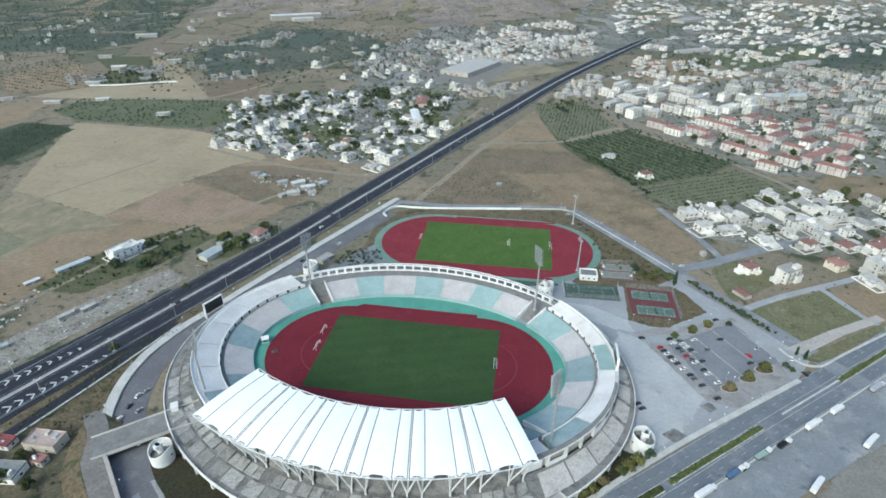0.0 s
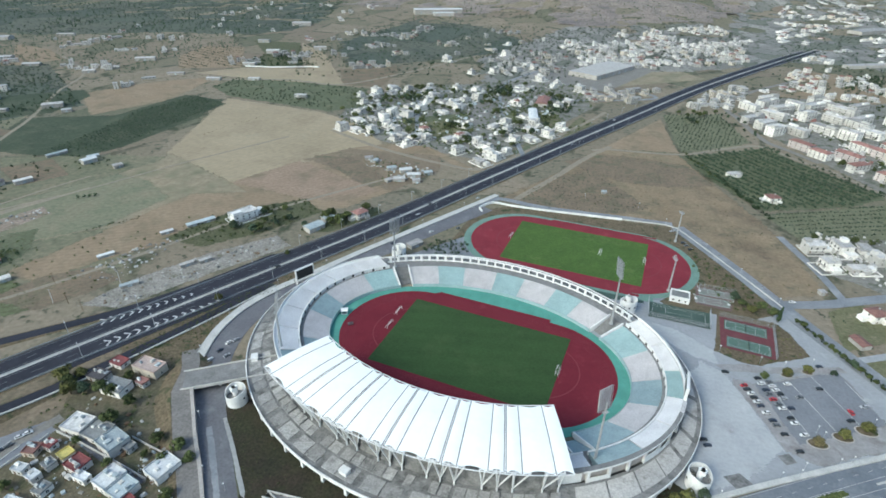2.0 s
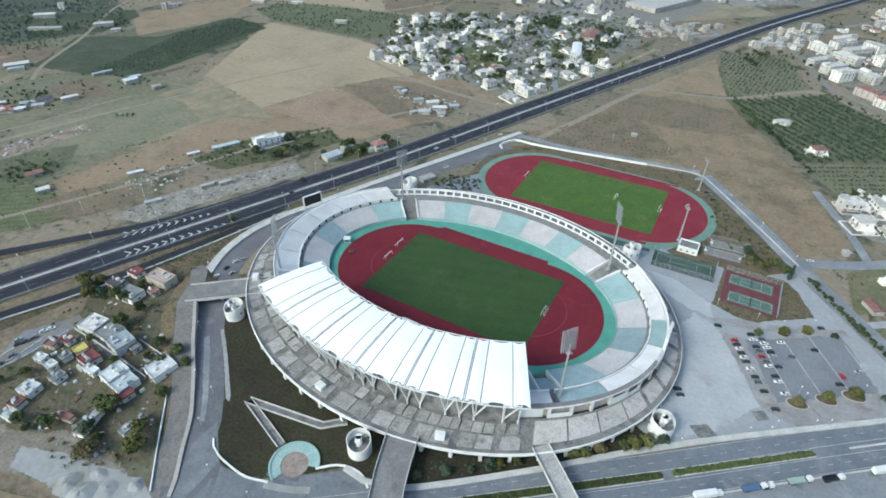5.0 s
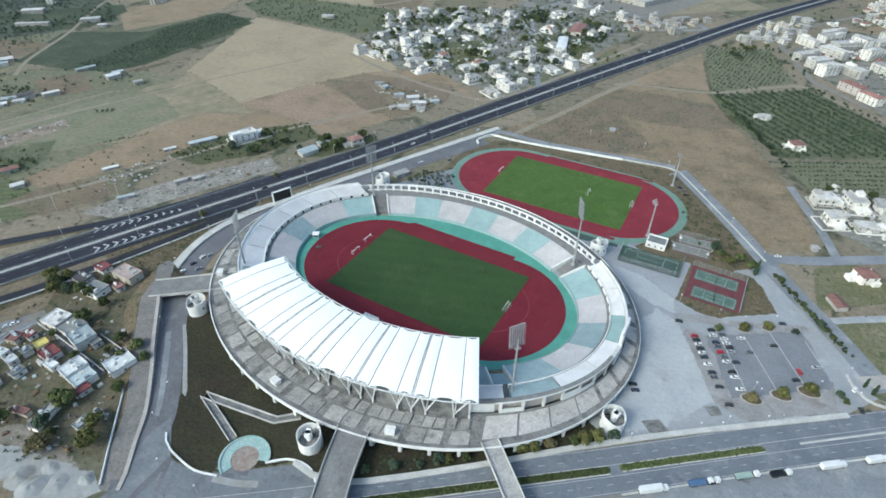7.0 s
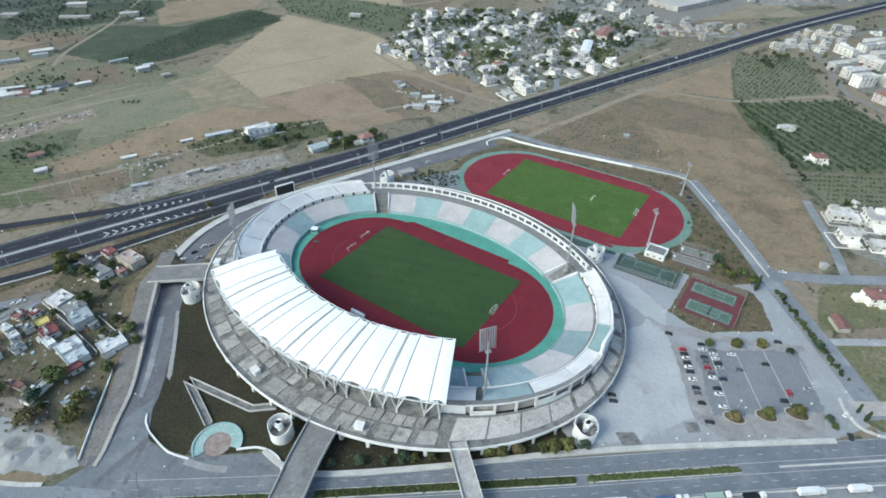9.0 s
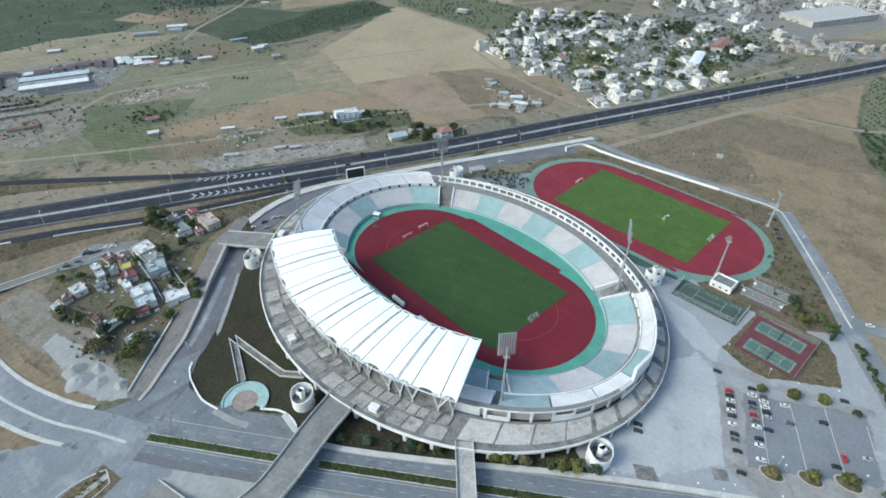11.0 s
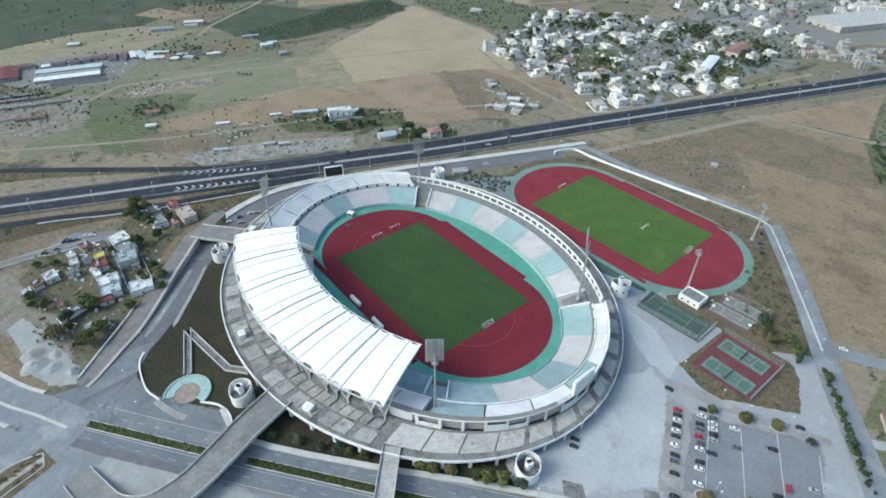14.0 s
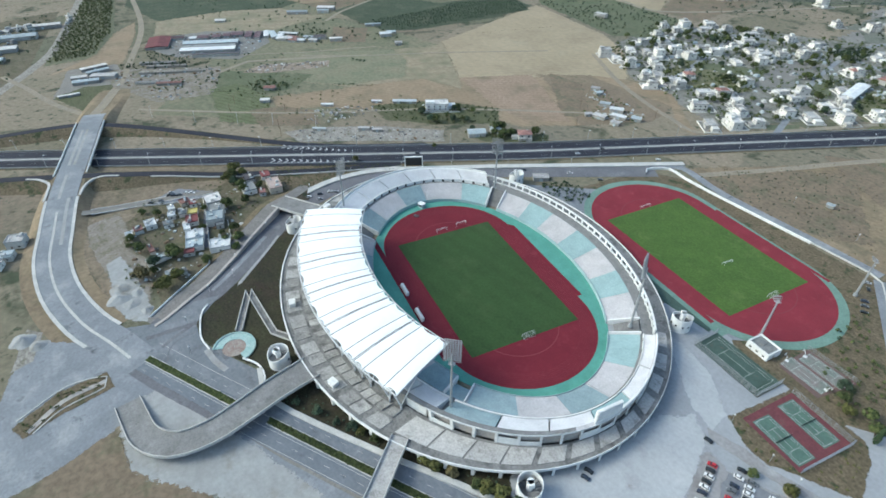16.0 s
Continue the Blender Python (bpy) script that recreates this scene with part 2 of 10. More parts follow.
M["debris"] = mat("pinkish_debris_ground", (0.29, 0.235, 0.195), (0.215, 0.175, 0.14), 12, 0.95, 2, 0.3, patch=((0.12, 0.105, 0.07), 11, 0.42, 0.10))
M["crop_bright"] = mat("bright_crop_plot", (0.128, 0.142, 0.076), (0.102, 0.118, 0.062), 14, 0.95, 2, 0.25, stripes=(60, 6.5, 0.3), patch=((0.165, 0.155, 0.098), 18, 0.36, 0.1))
M["settle_ground"] = mat("trodden_brown_ground", (0.098, 0.088, 0.056), (0.128, 0.108, 0.074), 12, 0.95, 1.6, 0.35, patch=[((0.062, 0.07, 0.036), 9, 0.42, 0.08), ((0.19, 0.175, 0.15), 8, 0.32, 0.06)], bump=0.3)
M["lane_dark"] = mat("dull_grey_lane", (0.20, 0.187, 0.177), (0.16, 0.15, 0.142), 10, 0.9, 1.4, 0.25)
M["verge"] = mat("rough_verge", (0.106, 0.087, 0.055), (0.138, 0.107, 0.07), 14, 0.95, 1.6, 0.4, patch=((0.045, 0.055, 0.025), 9, 0.42, 0.05), bump=0.4)
# brown and green lawn tones, darkened further to carry the podium's shadow
M["dark_lawn"] = mat("podium_shaded_lawn", (0.029, 0.022, 0.017), (0.026, 0.026, 0.016), 16, 0.95, 1.4, 0.4, patch=[((0.044, 0.046, 0.020), 34, 0.42, 0.16), ((0.052, 0.034, 0.027), 27, 0.38, 0.14), ((0.036, 0.037, 0.019), 7, 0.40, 0.12)])
M["junction"] = mat("dull_blue_grey_asphalt", (0.138, 0.150, 0.168), (0.175, 0.187, 0.205), 18, 0.85, 1.4, 0.12, patch=[((0.225, 0.236, 0.25), 13, 0.38, 0.12), ((0.095, 0.10, 0.113), 10, 0.38, 0.10)])
M["rubble"] = mat("pale_rubble", (0.285, 0.268, 0.245), (0.185, 0.172, 0.148), 9, 0.95, 1.5, 0.4, patch=((0.13, 0.12, 0.085), 10, 0.36, 0.06))
M["dirt"] = mat("dirt_track", (0.26, 0.225, 0.17), (0.215, 0.19, 0.15), 15, 0.95, 2, 0.18)
M["asphalt"] = mat("worn_asphalt", (0.172, 0.184, 0.204), (0.218, 0.23, 0.25), 22, 0.85, 1.4, 0.12, patch=[((0.29, 0.30, 0.312), 18, 0.40, 0.10), ((0.095, 0.10, 0.115), 11, 0.34, 0.06)])
M["road_dark"] = mat("dull_purple_grey_asphalt", (0.115, 0.115, 0.13), (0.145, 0.145, 0.158), 14, 0.85, 1.4, 0.15, patch=((0.20, 0.205, 0.215), 12, 0.36, 0.10))
M["lane_grey"] = mat("dusty_grey_lane", (0.21, 0.20, 0.185), (0.175, 0.165, 0.15), 12, 0.9, 1.4, 0.2)
M["footway"] = mat("pinkish_concrete", (0.40, 0.37, 0.345), (0.33, 0.305, 0.285), 9, 0.9, 1.2, 0.15)
M["slab_pale"] = mat("bleached_concrete_slab", (0.47, 0.455, 0.44), (0.385, 0.373, 0.362), 5, 0.9, 0.9, 0.2, vary=0.2, patch=((0.26, 0.25, 0.235), 4, 0.38, 0.08))
M["highway"] = mat("dark_asphalt", (0.023, 0.0245, 0.034), (0.034, 0.036, 0.048), 26, 0.85, 2, 0.15, spec=0.2)
M["paving"] = mat("pale_paving", (0.265, 0.274, 0.29), (0.312, 0.32, 0.336), 24, 0.85, 2, 0.08, patch=[((0.27, 0.28, 0.295), 20, 0.36, 0.08), ((0.235, 0.225, 0.22), 9, 0.30, 0.05), ((0.40, 0.405, 0.41), 33, 0.36, 0.08)])
M["dust_paving"] = mat("pale_dusty_paving", (0.345, 0.355, 0.37), (0.39, 0.398, 0.41), 20, 0.9, 2, 0.08, patch=[((0.30, 0.30, 0.305), 12, 0.36, 0.10), ((0.43, 0.435, 0.44), 26, 0.36, 0.10), ((0.24, 0.23, 0.225), 6, 0.28, 0.05)])
M["lot"] = mat("parking_asphalt", (0.168, 0.175, 0.195), (0.205, 0.213, 0.232), 18, 0.85, 1.5, 0.12, patch=((0.17, 0.17, 0.185), 9, 0.36, 0.07))
M["lot_edge"] = mat("dusty_car_park_edge", (0.235, 0.228, 0.23), (0.29, 0.28, 0.28), 13, 0.9, 1.6, 0.12, patch=[((0.185, 0.168, 0.165), 10, 0.38, 0.10), ((0.36, 0.355, 0.355), 15, 0.36, 0.10)])
M["white_line"] = mat("road_paint", (0.62, 0.62, 0.62), (0.5, 0.5, 0.5), 3, 0.7, 0.6, 0.2)
M["worn_line"] = mat("worn_road_paint", (0.26, 0.26, 0.27), (0.17, 0.17, 0.18), 4, 0.8, 0.8, 0.3)
M["kerb"] = mat("pale_concrete", (0.50, 0.49, 0.47), (0.40, 0.395, 0.38), 7, 0.85, 1.0, 0.15)
M["white_wall"] = mat("white_painted_concrete", (0.74, 0.74, 0.73), (0.62, 0.62, 0.61), 8, 0.7, 1.2, 0.08)
M["concrete"] = mat("weathered_concrete", (0.225, 0.222, 0.218), (0.17, 0.167, 0.163), 9, 0.9, 1.2, 0.25, patch=[((0.085, 0.084, 0.082), 7, 0.42, 0.10), ((0.23, 0.228, 0.224), 5, 0.32, 0.08)])
M["slab"] = mat("paler_concrete_slab", (0.37, 0.363, 0.352), (0.285, 0.28, 0.272), 5, 0.9, 0.9, 0.25, vary=0.3, patch=((0.17, 0.168, 0.164), 4, 0.40, 0.08))
M["rim_grey"] = mat("grey_rim_concrete", (0.215, 0.212, 0.21), (0.168, 0.166, 0.164), 7, 0.9, 1.0, 0.18, patch=[((0.13, 0.128, 0.125), 6, 0.36, 0.10), ((0.26, 0.258, 0.255), 9, 0.34, 0.10)])
M["tier_white"] = mat("pale_seat_rows", (0.505, 0.49, 0.497), (0.42, 0.408, 0.416), 8, 0.75, 0.8, 0.14, vary=0.08)
M["upper_white"] = mat("white_upper_rows", (0.68, 0.675, 0.685), (0.585, 0.58, 0.592), 9, 0.7, 0.8, 0.1, vary=0.08)
M["tier_teal"] = mat("pale_teal_seat_rows", (0.325, 0.44, 0.447), (0.27, 0.372, 0.38), 8, 0.75, 0.8, 0.14, vary=0.1)
M["tier_blue"] = mat("faded_blue_seat_rows", (0.29, 0.375, 0.40), (0.24, 0.315, 0.338), 6, 0.75, 0.8, 0.16, vary=0.1)
M["apron"] = mat("green_synthetic_apron", (0.105, 0.295, 0.24), (0.085, 0.245, 0.20), 12, 0.8, 1.2, 0.1)
M["apron_far"] = mat("faded_green_apron", (0.16, 0.25, 0.21), (0.13, 0.205, 0.17), 10, 0.85, 1.2, 0.14)
# main track: red taken darker to include shade from the stadium roof
M["track"] = mat("red_synthetic_track", (0.148, 0.020, 0.031), (0.122, 0.016, 0.026), 16, 0.85, 1.0, 0.08, patch=((0.172, 0.03, 0.042), 10, 0.34, 0.08), spec=0.15)
# training track: a lighter red, without that roof shade in it
M["track_far"] = mat("lighter_red_track", (0.20, 0.031, 0.044), (0.17, 0.026, 0.037), 16, 0.85, 1.0, 0.08, patch=((0.23, 0.048, 0.06), 9, 0.36, 0.08), spec=0.15)
# main pitch green is also lowered for the roof's shade
M["turf"] = mat("main_turf", (0.036, 0.072, 0.022), (0.030, 0.060, 0.019), 22, 0.95, 1.5, 0.16, stripes=(81, 10.5, 0.12), patch=((0.050, 0.080, 0.028), 26, 0.36, 0.10))
M["turf_far"] = mat("training_turf", (0.068, 0.118, 0.026), (0.054, 0.098, 0.022), 14, 0.95, 1.2, 0.2, patch=((0.10, 0.145, 0.045), 22, 0.36, 0.08))
M["court_dark"] = mat("dark_green_court", (0.065, 0.10, 0.083), (0.05, 0.078, 0.065), 8, 0.85, 0.8, 0.2, patch=((0.11, 0.085, 0.072), 6, 0.34, 0.08))
M["court_green"] = mat("green_hard_court", (0.09, 0.15, 0.122), (0.074, 0.122, 0.10), 6, 0.85, 0.8, 0.2, patch=((0.12, 0.15, 0.125), 6, 0.36, 0.08))
M["court_grey"] = mat("worn_grey_green_court", (0.16, 0.195, 0.17), (0.19, 0.17, 0.16), 7, 0.85, 0.8, 0.2)
M["court_red"] = mat("red_court_surround", (0.14, 0.045, 0.051), (0.112, 0.037, 0.043), 7, 0.85, 0.8, 0.2, patch=((0.13, 0.075, 0.07), 6, 0.34, 0.08))
M["membrane"] = mat("white_roof_membrane", (0.87, 0.885, 0.88), (0.83, 0.845, 0.845), 14, 0.45, 2.5, 0.02)
M["seam"] = mat("grey_seam", (0.085, 0.08, 0.072), (0.06, 0.056, 0.05), 4, 0.8, 0.6, 0.2)
M["steel"] = mat("painted_steel", (0.66, 0.67, 0.68), (0.56, 0.57, 0.58), 3, 0.45, 0.5, 0.08)
M["galvanised"] = mat("galvanised_steel", (0.42, 0.43, 0.44), (0.33, 0.34, 0.35), 3, 0.5, 0.5, 0.1, metal=0.4)
M["screen"] = mat("dark_display", (0.012, 0.014, 0.016), (0.02, 0.022, 0.024), 3, 0.4, 0.8, 0.2)
# near-black standing in for shade in recesses and doorways; also the tennis nets
M["void"] = mat("shade_and_net_dark", (0.05, 0.05, 0.05), (0.035, 0.035, 0.035), 5, 0.9, 1, 0.2)
M["house"] = mat("white_render", (0.73, 0.71, 0.67), (0.60, 0.58, 0.545), 9, 0.85, 1.5, 0.14, vary=0.45)
M["shed_wall"] = mat("dull_plaster", (0.40, 0.385, 0.36), (0.30, 0.285, 0.265), 7, 0.9, 1.2, 0.2, vary=0.35)
M["roof_maroon"] = mat("dark_maroon_sheet_roof", (0.125, 0.082, 0.092), (0.092, 0.064, 0.074), 6, 0.8, 0.8, 0.25, vary=0.35, patch=((0.26, 0.24, 0.245), 7, 0.34, 0.05))
M["house_warm"] = mat("cream_render", (0.62, 0.565, 0.475), (0.54, 0.49, 0.41), 9, 0.85, 1.5, 0.1, vary=0.25)
M["roof_flat"] = mat("pale_roof_screed", (0.57, 0.555, 0.54), (0.39, 0.38, 0.372), 5, 0.9, 1.2, 0.25, vary=0.45)
M["roof_red"] = mat("clay_tiles", (0.30, 0.165, 0.145), (0.215, 0.115, 0.10), 4, 0.85, 0.6, 0.25, vary=0.3)
M["roof_dark"] = mat("dark_sheet_roof", (0.115, 0.105, 0.115), (0.085, 0.08, 0.085), 6, 0.8, 0.8, 0.25, vary=0.3)
M["roof_tin"] = mat("sheet_metal_roof", (0.42, 0.47, 0.49), (0.33, 0.37, 0.39), 4, 0.6, 0.8, 0.2, vary=0.3)
M["pane"] = mat("dark_glazing", (0.035, 0.042, 0.05), (0.05, 0.06, 0.065), 2, 0.2, 0.6, 0.1, spec=0.5)
M["joinery"] = mat("brown_joinery", (0.16, 0.10, 0.06), (0.12, 0.08, 0.05), 2, 0.7, 0.4, 0.2)
M["bark"] = mat("bark", (0.11, 0.08, 0.055), (0.07, 0.05, 0.035), 1, 0.95, 0.3, 0.3)
M["leaf"] = leafy("broad_leaves", (0.040, 0.056, 0.022), (0.095, 0.112, 0.042))
M["leaf_bright"] = leafy("yellow_green_leaves", (0.062, 0.072, 0.024), (0.142, 0.136, 0.048))
M["leaf_olive"] = leafy("olive_leaves", (0.034, 0.056, 0.034), (0.076, 0.104, 0.066))
M["leaf_dark"] = leafy("cypress_leaves", (0.024, 0.042, 0.022), (0.046, 0.070, 0.034))
M["leaf_dry"] = leafy("dry_brush", (0.10, 0.09, 0.045), (0.17, 0.14, 0.07))
M["tyre"] = mat("tyre_rubber", (0.02, 0.02, 0.02), (0.03, 0.03, 0.03), 1, 0.9, 0.3, 0.1)
CAR_PAINT = {}
for key, c in (("white", (0.70, 0.70, 0.70)), ("silver", (0.36, 0.37, 0.39)), ("black", (0.015, 0.016, 0.018)), ("dark blue", (0.022, 0.03, 0.055)), ("red", (0.42, 0.02, 0.03)), ("grey", (0.12, 0.125, 0.135)), ("blue", (0.10, 0.17, 0.30)), ("pale green", (0.33, 0.42, 0.39))):
    CAR_PAINT[key] = mat(key.replace(" ", "_") + "_car_paint", c, tuple(v * 0.9 for v in c), 3, 0.3, 0.8, 0.03, spec=0.5)


# ---- building tools ----
class Geo:
    """Collects faces of one mesh; mi is the material's slot."""

    def __init__(self):
        self.v, self.f, self.m = [], [], []

    def add(self, verts, faces, mi=0):
        k = len(self.v)
        self.v += [tuple(p) for p in verts]
        self.f += [tuple(i + k for i in f) for f in faces]
        self.m += [mi] * len(faces)
        return self

    def box(self, x, y, z, sx, sy, sz, rz=0.0, mi=0, top=1.0):
        """Centre x, y, foot z; top: the upper face's share of the lower one."""
        c, s = math.cos(radians(rz)), math.sin(radians(rz))
        pts = []
        for h, k in ((0, 1.0), (sz, top)):
            for a, b in ((-1, -1), (1, -1), (1, 1), (-1, 1)):
                px, py = a * sx / 2 * k, b * sy / 2 * k
                pts.append((x + c * px - s * py, y + s * px + c * py, z + h))
        return self.add(pts, [(3, 2, 1, 0), (4, 5, 6, 7), (0, 1, 5, 4), (1, 2, 6, 5), (2, 3, 7, 6), (3, 0, 4, 7)], mi)

    def prism(self, poly, z0, z1, mi=0, side=None):
        n = len(poly)
        if sum(poly[i][0] * poly[(i + 1) % n][1] - poly[(i + 1) % n][0] * poly[i][1] for i in range(n)) < 0:
            poly = poly[::-1]
        self.add([(p[0], p[1], z1) for p in poly], [tuple(range(n))], mi)
        pts = [(p[0], p[1], z0) for p in poly] + [(p[0], p[1], z1) for p in poly]
        return self.add(pts, [(i, (i + 1) % n, n + (i + 1) % n, n + i) for i in range(n)], mi if side is None else side)

    def tube(self, p, q, r0, r1=None, n=8, mi=0, caps=True):
        p, q = Vector(p), Vector(q)
        r1 = r0 if r1 is None else r1
        turn = (q - p).to_track_quat("Z", "Y").to_matrix()
        pts = [tuple(o + turn @ Vector((r * math.cos(2 * math.pi * i / n), r * math.sin(2 * math.pi * i / n), 0))) for o, r in ((p, r0), (q, r1)) for i in range(n)]
        faces = [(i, (i + 1) % n, n + (i + 1) % n, n + i) for i in range(n)]
        if caps:
            faces += [tuple(range(n))[::-1], tuple(range(n, 2 * n))]
        return self.add(pts, faces, mi)

    def rows(self, rows, mi=0, closed=False):
        """Quads between rows of points."""
        n = len(rows[0])
        faces = [(a * n + i, a * n + (i + 1) % n, (a + 1) * n + (i + 1) % n, (a + 1) * n + i) for a in range(len(rows) - 1) for i in range(n if closed else n - 1)]
        return self.add([p for r in rows for p in r], faces, mi)

    def sweep(self, path, profile, mi=0, loop=False):
        """Carries a profile of (left of the way, up) along a path of (x, y, z)."""
        rows = []
        for i, p in enumerate(path):
            a, b = path[i - 1 if loop else max(i - 1, 0)], path[(i + 1) % len(path) if loop else min(i + 1, len(path) - 1)]
            d = Vector((b[0] - a[0], b[1] - a[1]))
            d.normalize()
            z = p[2] if len(p) > 2 else 0.0
            rows.append([(p[0] - d.y * o, p[1] + d.x * o, z + h) for o, h in profile])
        if loop:
            rows.append(rows[0])
        return self.rows([r[::-1] for r in rows], mi)

    def mesh(self, name, mats):
        me = bpy.data.meshes.new(name)
        me.from_pydata(self.v, [], self.f)
        for x in mats if isinstance(mats, (list, tuple)) else (mats,):
            me.materials.append(x)
        if any(self.m):
            me.polygons.foreach_set("material_index", self.m)
        me.validate()
        me.update()
        return me


def thing(name, label, category, at=None, group="", kind=""):
    ob = new(name)
    ob.empty_display_size = 1.0
    if at is not None:
        ob.matrix_world = at
    return tagged(ob, label, category, group, kind)


def part(name, geo, material, parent, label=""):
    ob = new(name, geo.mesh(name, material))
    ob.parent = parent
    return tagged(ob, label) if label else ob


def solo(name, geo, material, label, category, kind="", group="", at=None):
    ob = new(name, geo.mesh(name, material))
    if at is not None:
        ob.matrix_world = at
    return tagged(ob, label, category, group, kind)


def smooth(pts, step=6.0, loop=False):
    """A rounded way through points."""
    P = [Vector((*p, 0.0)) if len(p) == 2 else Vector(p) for p in pts]
    n, out = len(P), []
    for i in range(n if loop else n - 1):
        p1, p2 = P[i], P[(i + 1) % n]
        p0 = P[i - 1] if i or loop else p1 * 2 - p2
        p3 = P[(i + 2) % n] if i + 2 < n or loop else p2 * 2 - p1
        k = max(1, int((p2 - p1).length / step))
        for j in range(k):
            t = j / k
            out.append(tuple(0.5 * (2 * p1 + (p2 - p0) * t + (2 * p0 - 5 * p1 + 4 * p2 - p3) * t * t + (3 * p1 - p0 - 3 * p2 + p3) * t ** 3)))
    if not loop:
        out.append(tuple(P[-1]))
    return out


def inside(x, y, poly):
    hit = False
    for i in range(len(poly)):
        (x0, y0), (x1, y1) = poly[i - 1], poly[i]
        if (y0 > y) != (y1 > y) and x < (x1 - x0) * (y - y0) / (y1 - y0) + x0:
            hit = not hit
    return hit


def shift(path, left, up=0.0):
    out = []
    for i, p in enumerate(path):
        a, b = path[max(i - 1, 0)], path[min(i + 1, len(path) - 1)]
        d = Vector((b[0] - a[0], b[1] - a[1])).normalized()
        out.append((p[0] - d.y * left, p[1] + d.x * left, p[2] + up))
    return out


def length_of(path):
    return sum((Vector(b) - Vector(a)).length for a, b in zip(path, path[1:]))


def along(path, s):
    """Place and heading in degrees, s metres down the path."""
    for a, b in zip(path, path[1:]):
        d = (Vector(b) - Vector(a)).length
        if s <= d:
            p = Vector(a).lerp(Vector(b), s / d)
            return p, math.degrees(math.atan2(b[1] - a[1], b[0] - a[0]))
        s -= d
    return Vector(path[-1]), math.degrees(math.atan2(path[-1][1] - path[-2][1], path[-1][0] - path[-2][0]))


# ---- ground: one sheet to the horizon, flat in the plain, with low hills to the north ----
def relief(x, y):
    far = min(1.0, max(0.0, (y - 1450) / 900.0))
    hill = math.exp(-((x - 60) / 520.0) ** 2) * 95 + 25
    return far * far * (hill + 40 * noise.noise(Vector((x / 260.0, y / 260.0, 0)))) + (far * 12 * noise.noise(Vector((x / 70.0, y / 70.0, 5))))


g = Geo()
xs = [-4800, -3600, -2600] + [-2000 + 80 * i for i in range(51)] + [2600, 3600, 4800]
ys = [-4800, -2400, -1000, -300, 300, 900] + [1300 + 60 * i for i in range(40)] + [4400, 4900]
g.rows([[(x, y, relief(x, y)) for x in xs] for y in ys])
ground = solo("ground", g, M["plain"], "dry grassy plain with scattered soil patches and low hills", "ground", "structure")
for p in ground.data.polygons:
    p.use_smooth = True


FRAY = {"field": 9.0, "land": 9.0, "lot": 3.5, "verge": 3.0, "garden": 5.0, "bank": 6.0, "yard": 5.0, "yards": 9.0, "lawn": 2.5}


def offset(poly, d):
    """Moves a polygon's edges outwards by d."""
    n, out = len(poly), []
    turn = 1.0 if sum(poly[i][0] * poly[(i + 1) % n][1] - poly[(i + 1) % n][0] * poly[i][1] for i in range(n)) > 0 else -1.0
    for i in range(n):
        p, q, r = Vector(poly[i - 1]), Vector(poly[i]), Vector(poly[(i + 1) % n])
        a, b = (q - p).normalized(), (r - q).normalized()
        na, nb = Vector((a.y, -a.x)) * turn, Vector((b.y, -b.x)) * turn
        m = na + nb
        m = m.normalized() if m.length > 0.05 else na
        out.append(tuple(q + m * d / max(0.5, m.dot(na))))
    return out


def patch(name, poly, z, material, label, category="field", fray=None):
    """A piece of land or paving laid over the ground; wild ground thins out at its edge."""
    fray = FRAY.get(category, 0.0) if fray is None else fray
    n = len(poly)
    area = abs(sum(poly[i][0] * poly[(i + 1) % n][1] - poly[(i + 1) % n][0] * poly[i][1] for i in range(n))) / 2
    fray = min(fray, 0.10 * math.sqrt(area))
    if not fray:
        return solo(name, Geo().prism(poly, z - 0.6, z), M[material], label, category, "structure")
    loops = []
    for ring, reach in ((offset(poly, fray * 0.45), 0.35 * fray), (offset(poly, -fray * 0.55), 0.0)):
        pts = []
        for (ax, ay), (bx, by), (cx, cy), (ex, ey) in zip(poly, poly[1:] + poly[:1], ring, ring[1:] + ring[:1]):
            k = max(1, int(math.hypot(bx - ax, by - ay) / 5.0))
            for i in range(k):
                x, y = cx + (ex - cx) * i / k, cy + (ey - cy) * i / k
                pts.append((x + reach * noise.noise(Vector((x / 9.0, y / 9.0, 1.0))), y + reach * noise.noise(Vector((x / 9.0, y / 9.0, 8.0)))))
        loops.append(pts)
    outer, inner = loops
    k = len(outer)
    g = Geo().add([(x, y, z) for x, y in outer + inner], [(i, (i + 1) % k, k + (i + 1) % k, k + i) for i in range(k)] + [tuple(range(k, 2 * k))])
    if sum(outer[i][0] * outer[(i + 1) % k][1] - outer[(i + 1) % k][0] * outer[i][1] for i in range(k)) < 0:
        g.f = [f[::-1] for f in g.f]
    ob = solo(name, g, M[material], label, category, "structure")
    ob.data.attributes.new("fray", "FLOAT", "POINT").data.foreach_set("value", [1.0] * k + [0.0] * k)
    return ob


FIELD_LIGHT = [(-436, 510), (-487, 668), (-508, 740), (-342, 712), (-279, 682), (-204, 604), (-250, 537), (-310, 449)]
OLIVES_WEST = [(-572, 470), (-508, 492), (-499, 600), (-496, 711), (-566, 738), (-588, 640), (-574, 560)]
OLIVES_THIN = [(-512, 752), (-577, 800), (-570, 860), (-480, 872), (-326, 862), (-292, 760), (-330, 720), (-420, 738)]
SCRUB_EAST = [(-40, 486), (6, 561), (58, 661), (142, 667), (203, 475), (215, 385), (177, 372), (118, 476), (63, 479), (2, 480)]
OLIVES_NORTH = [(141, 840), (220, 866), (236, 740), (189, 694), (149, 682)]
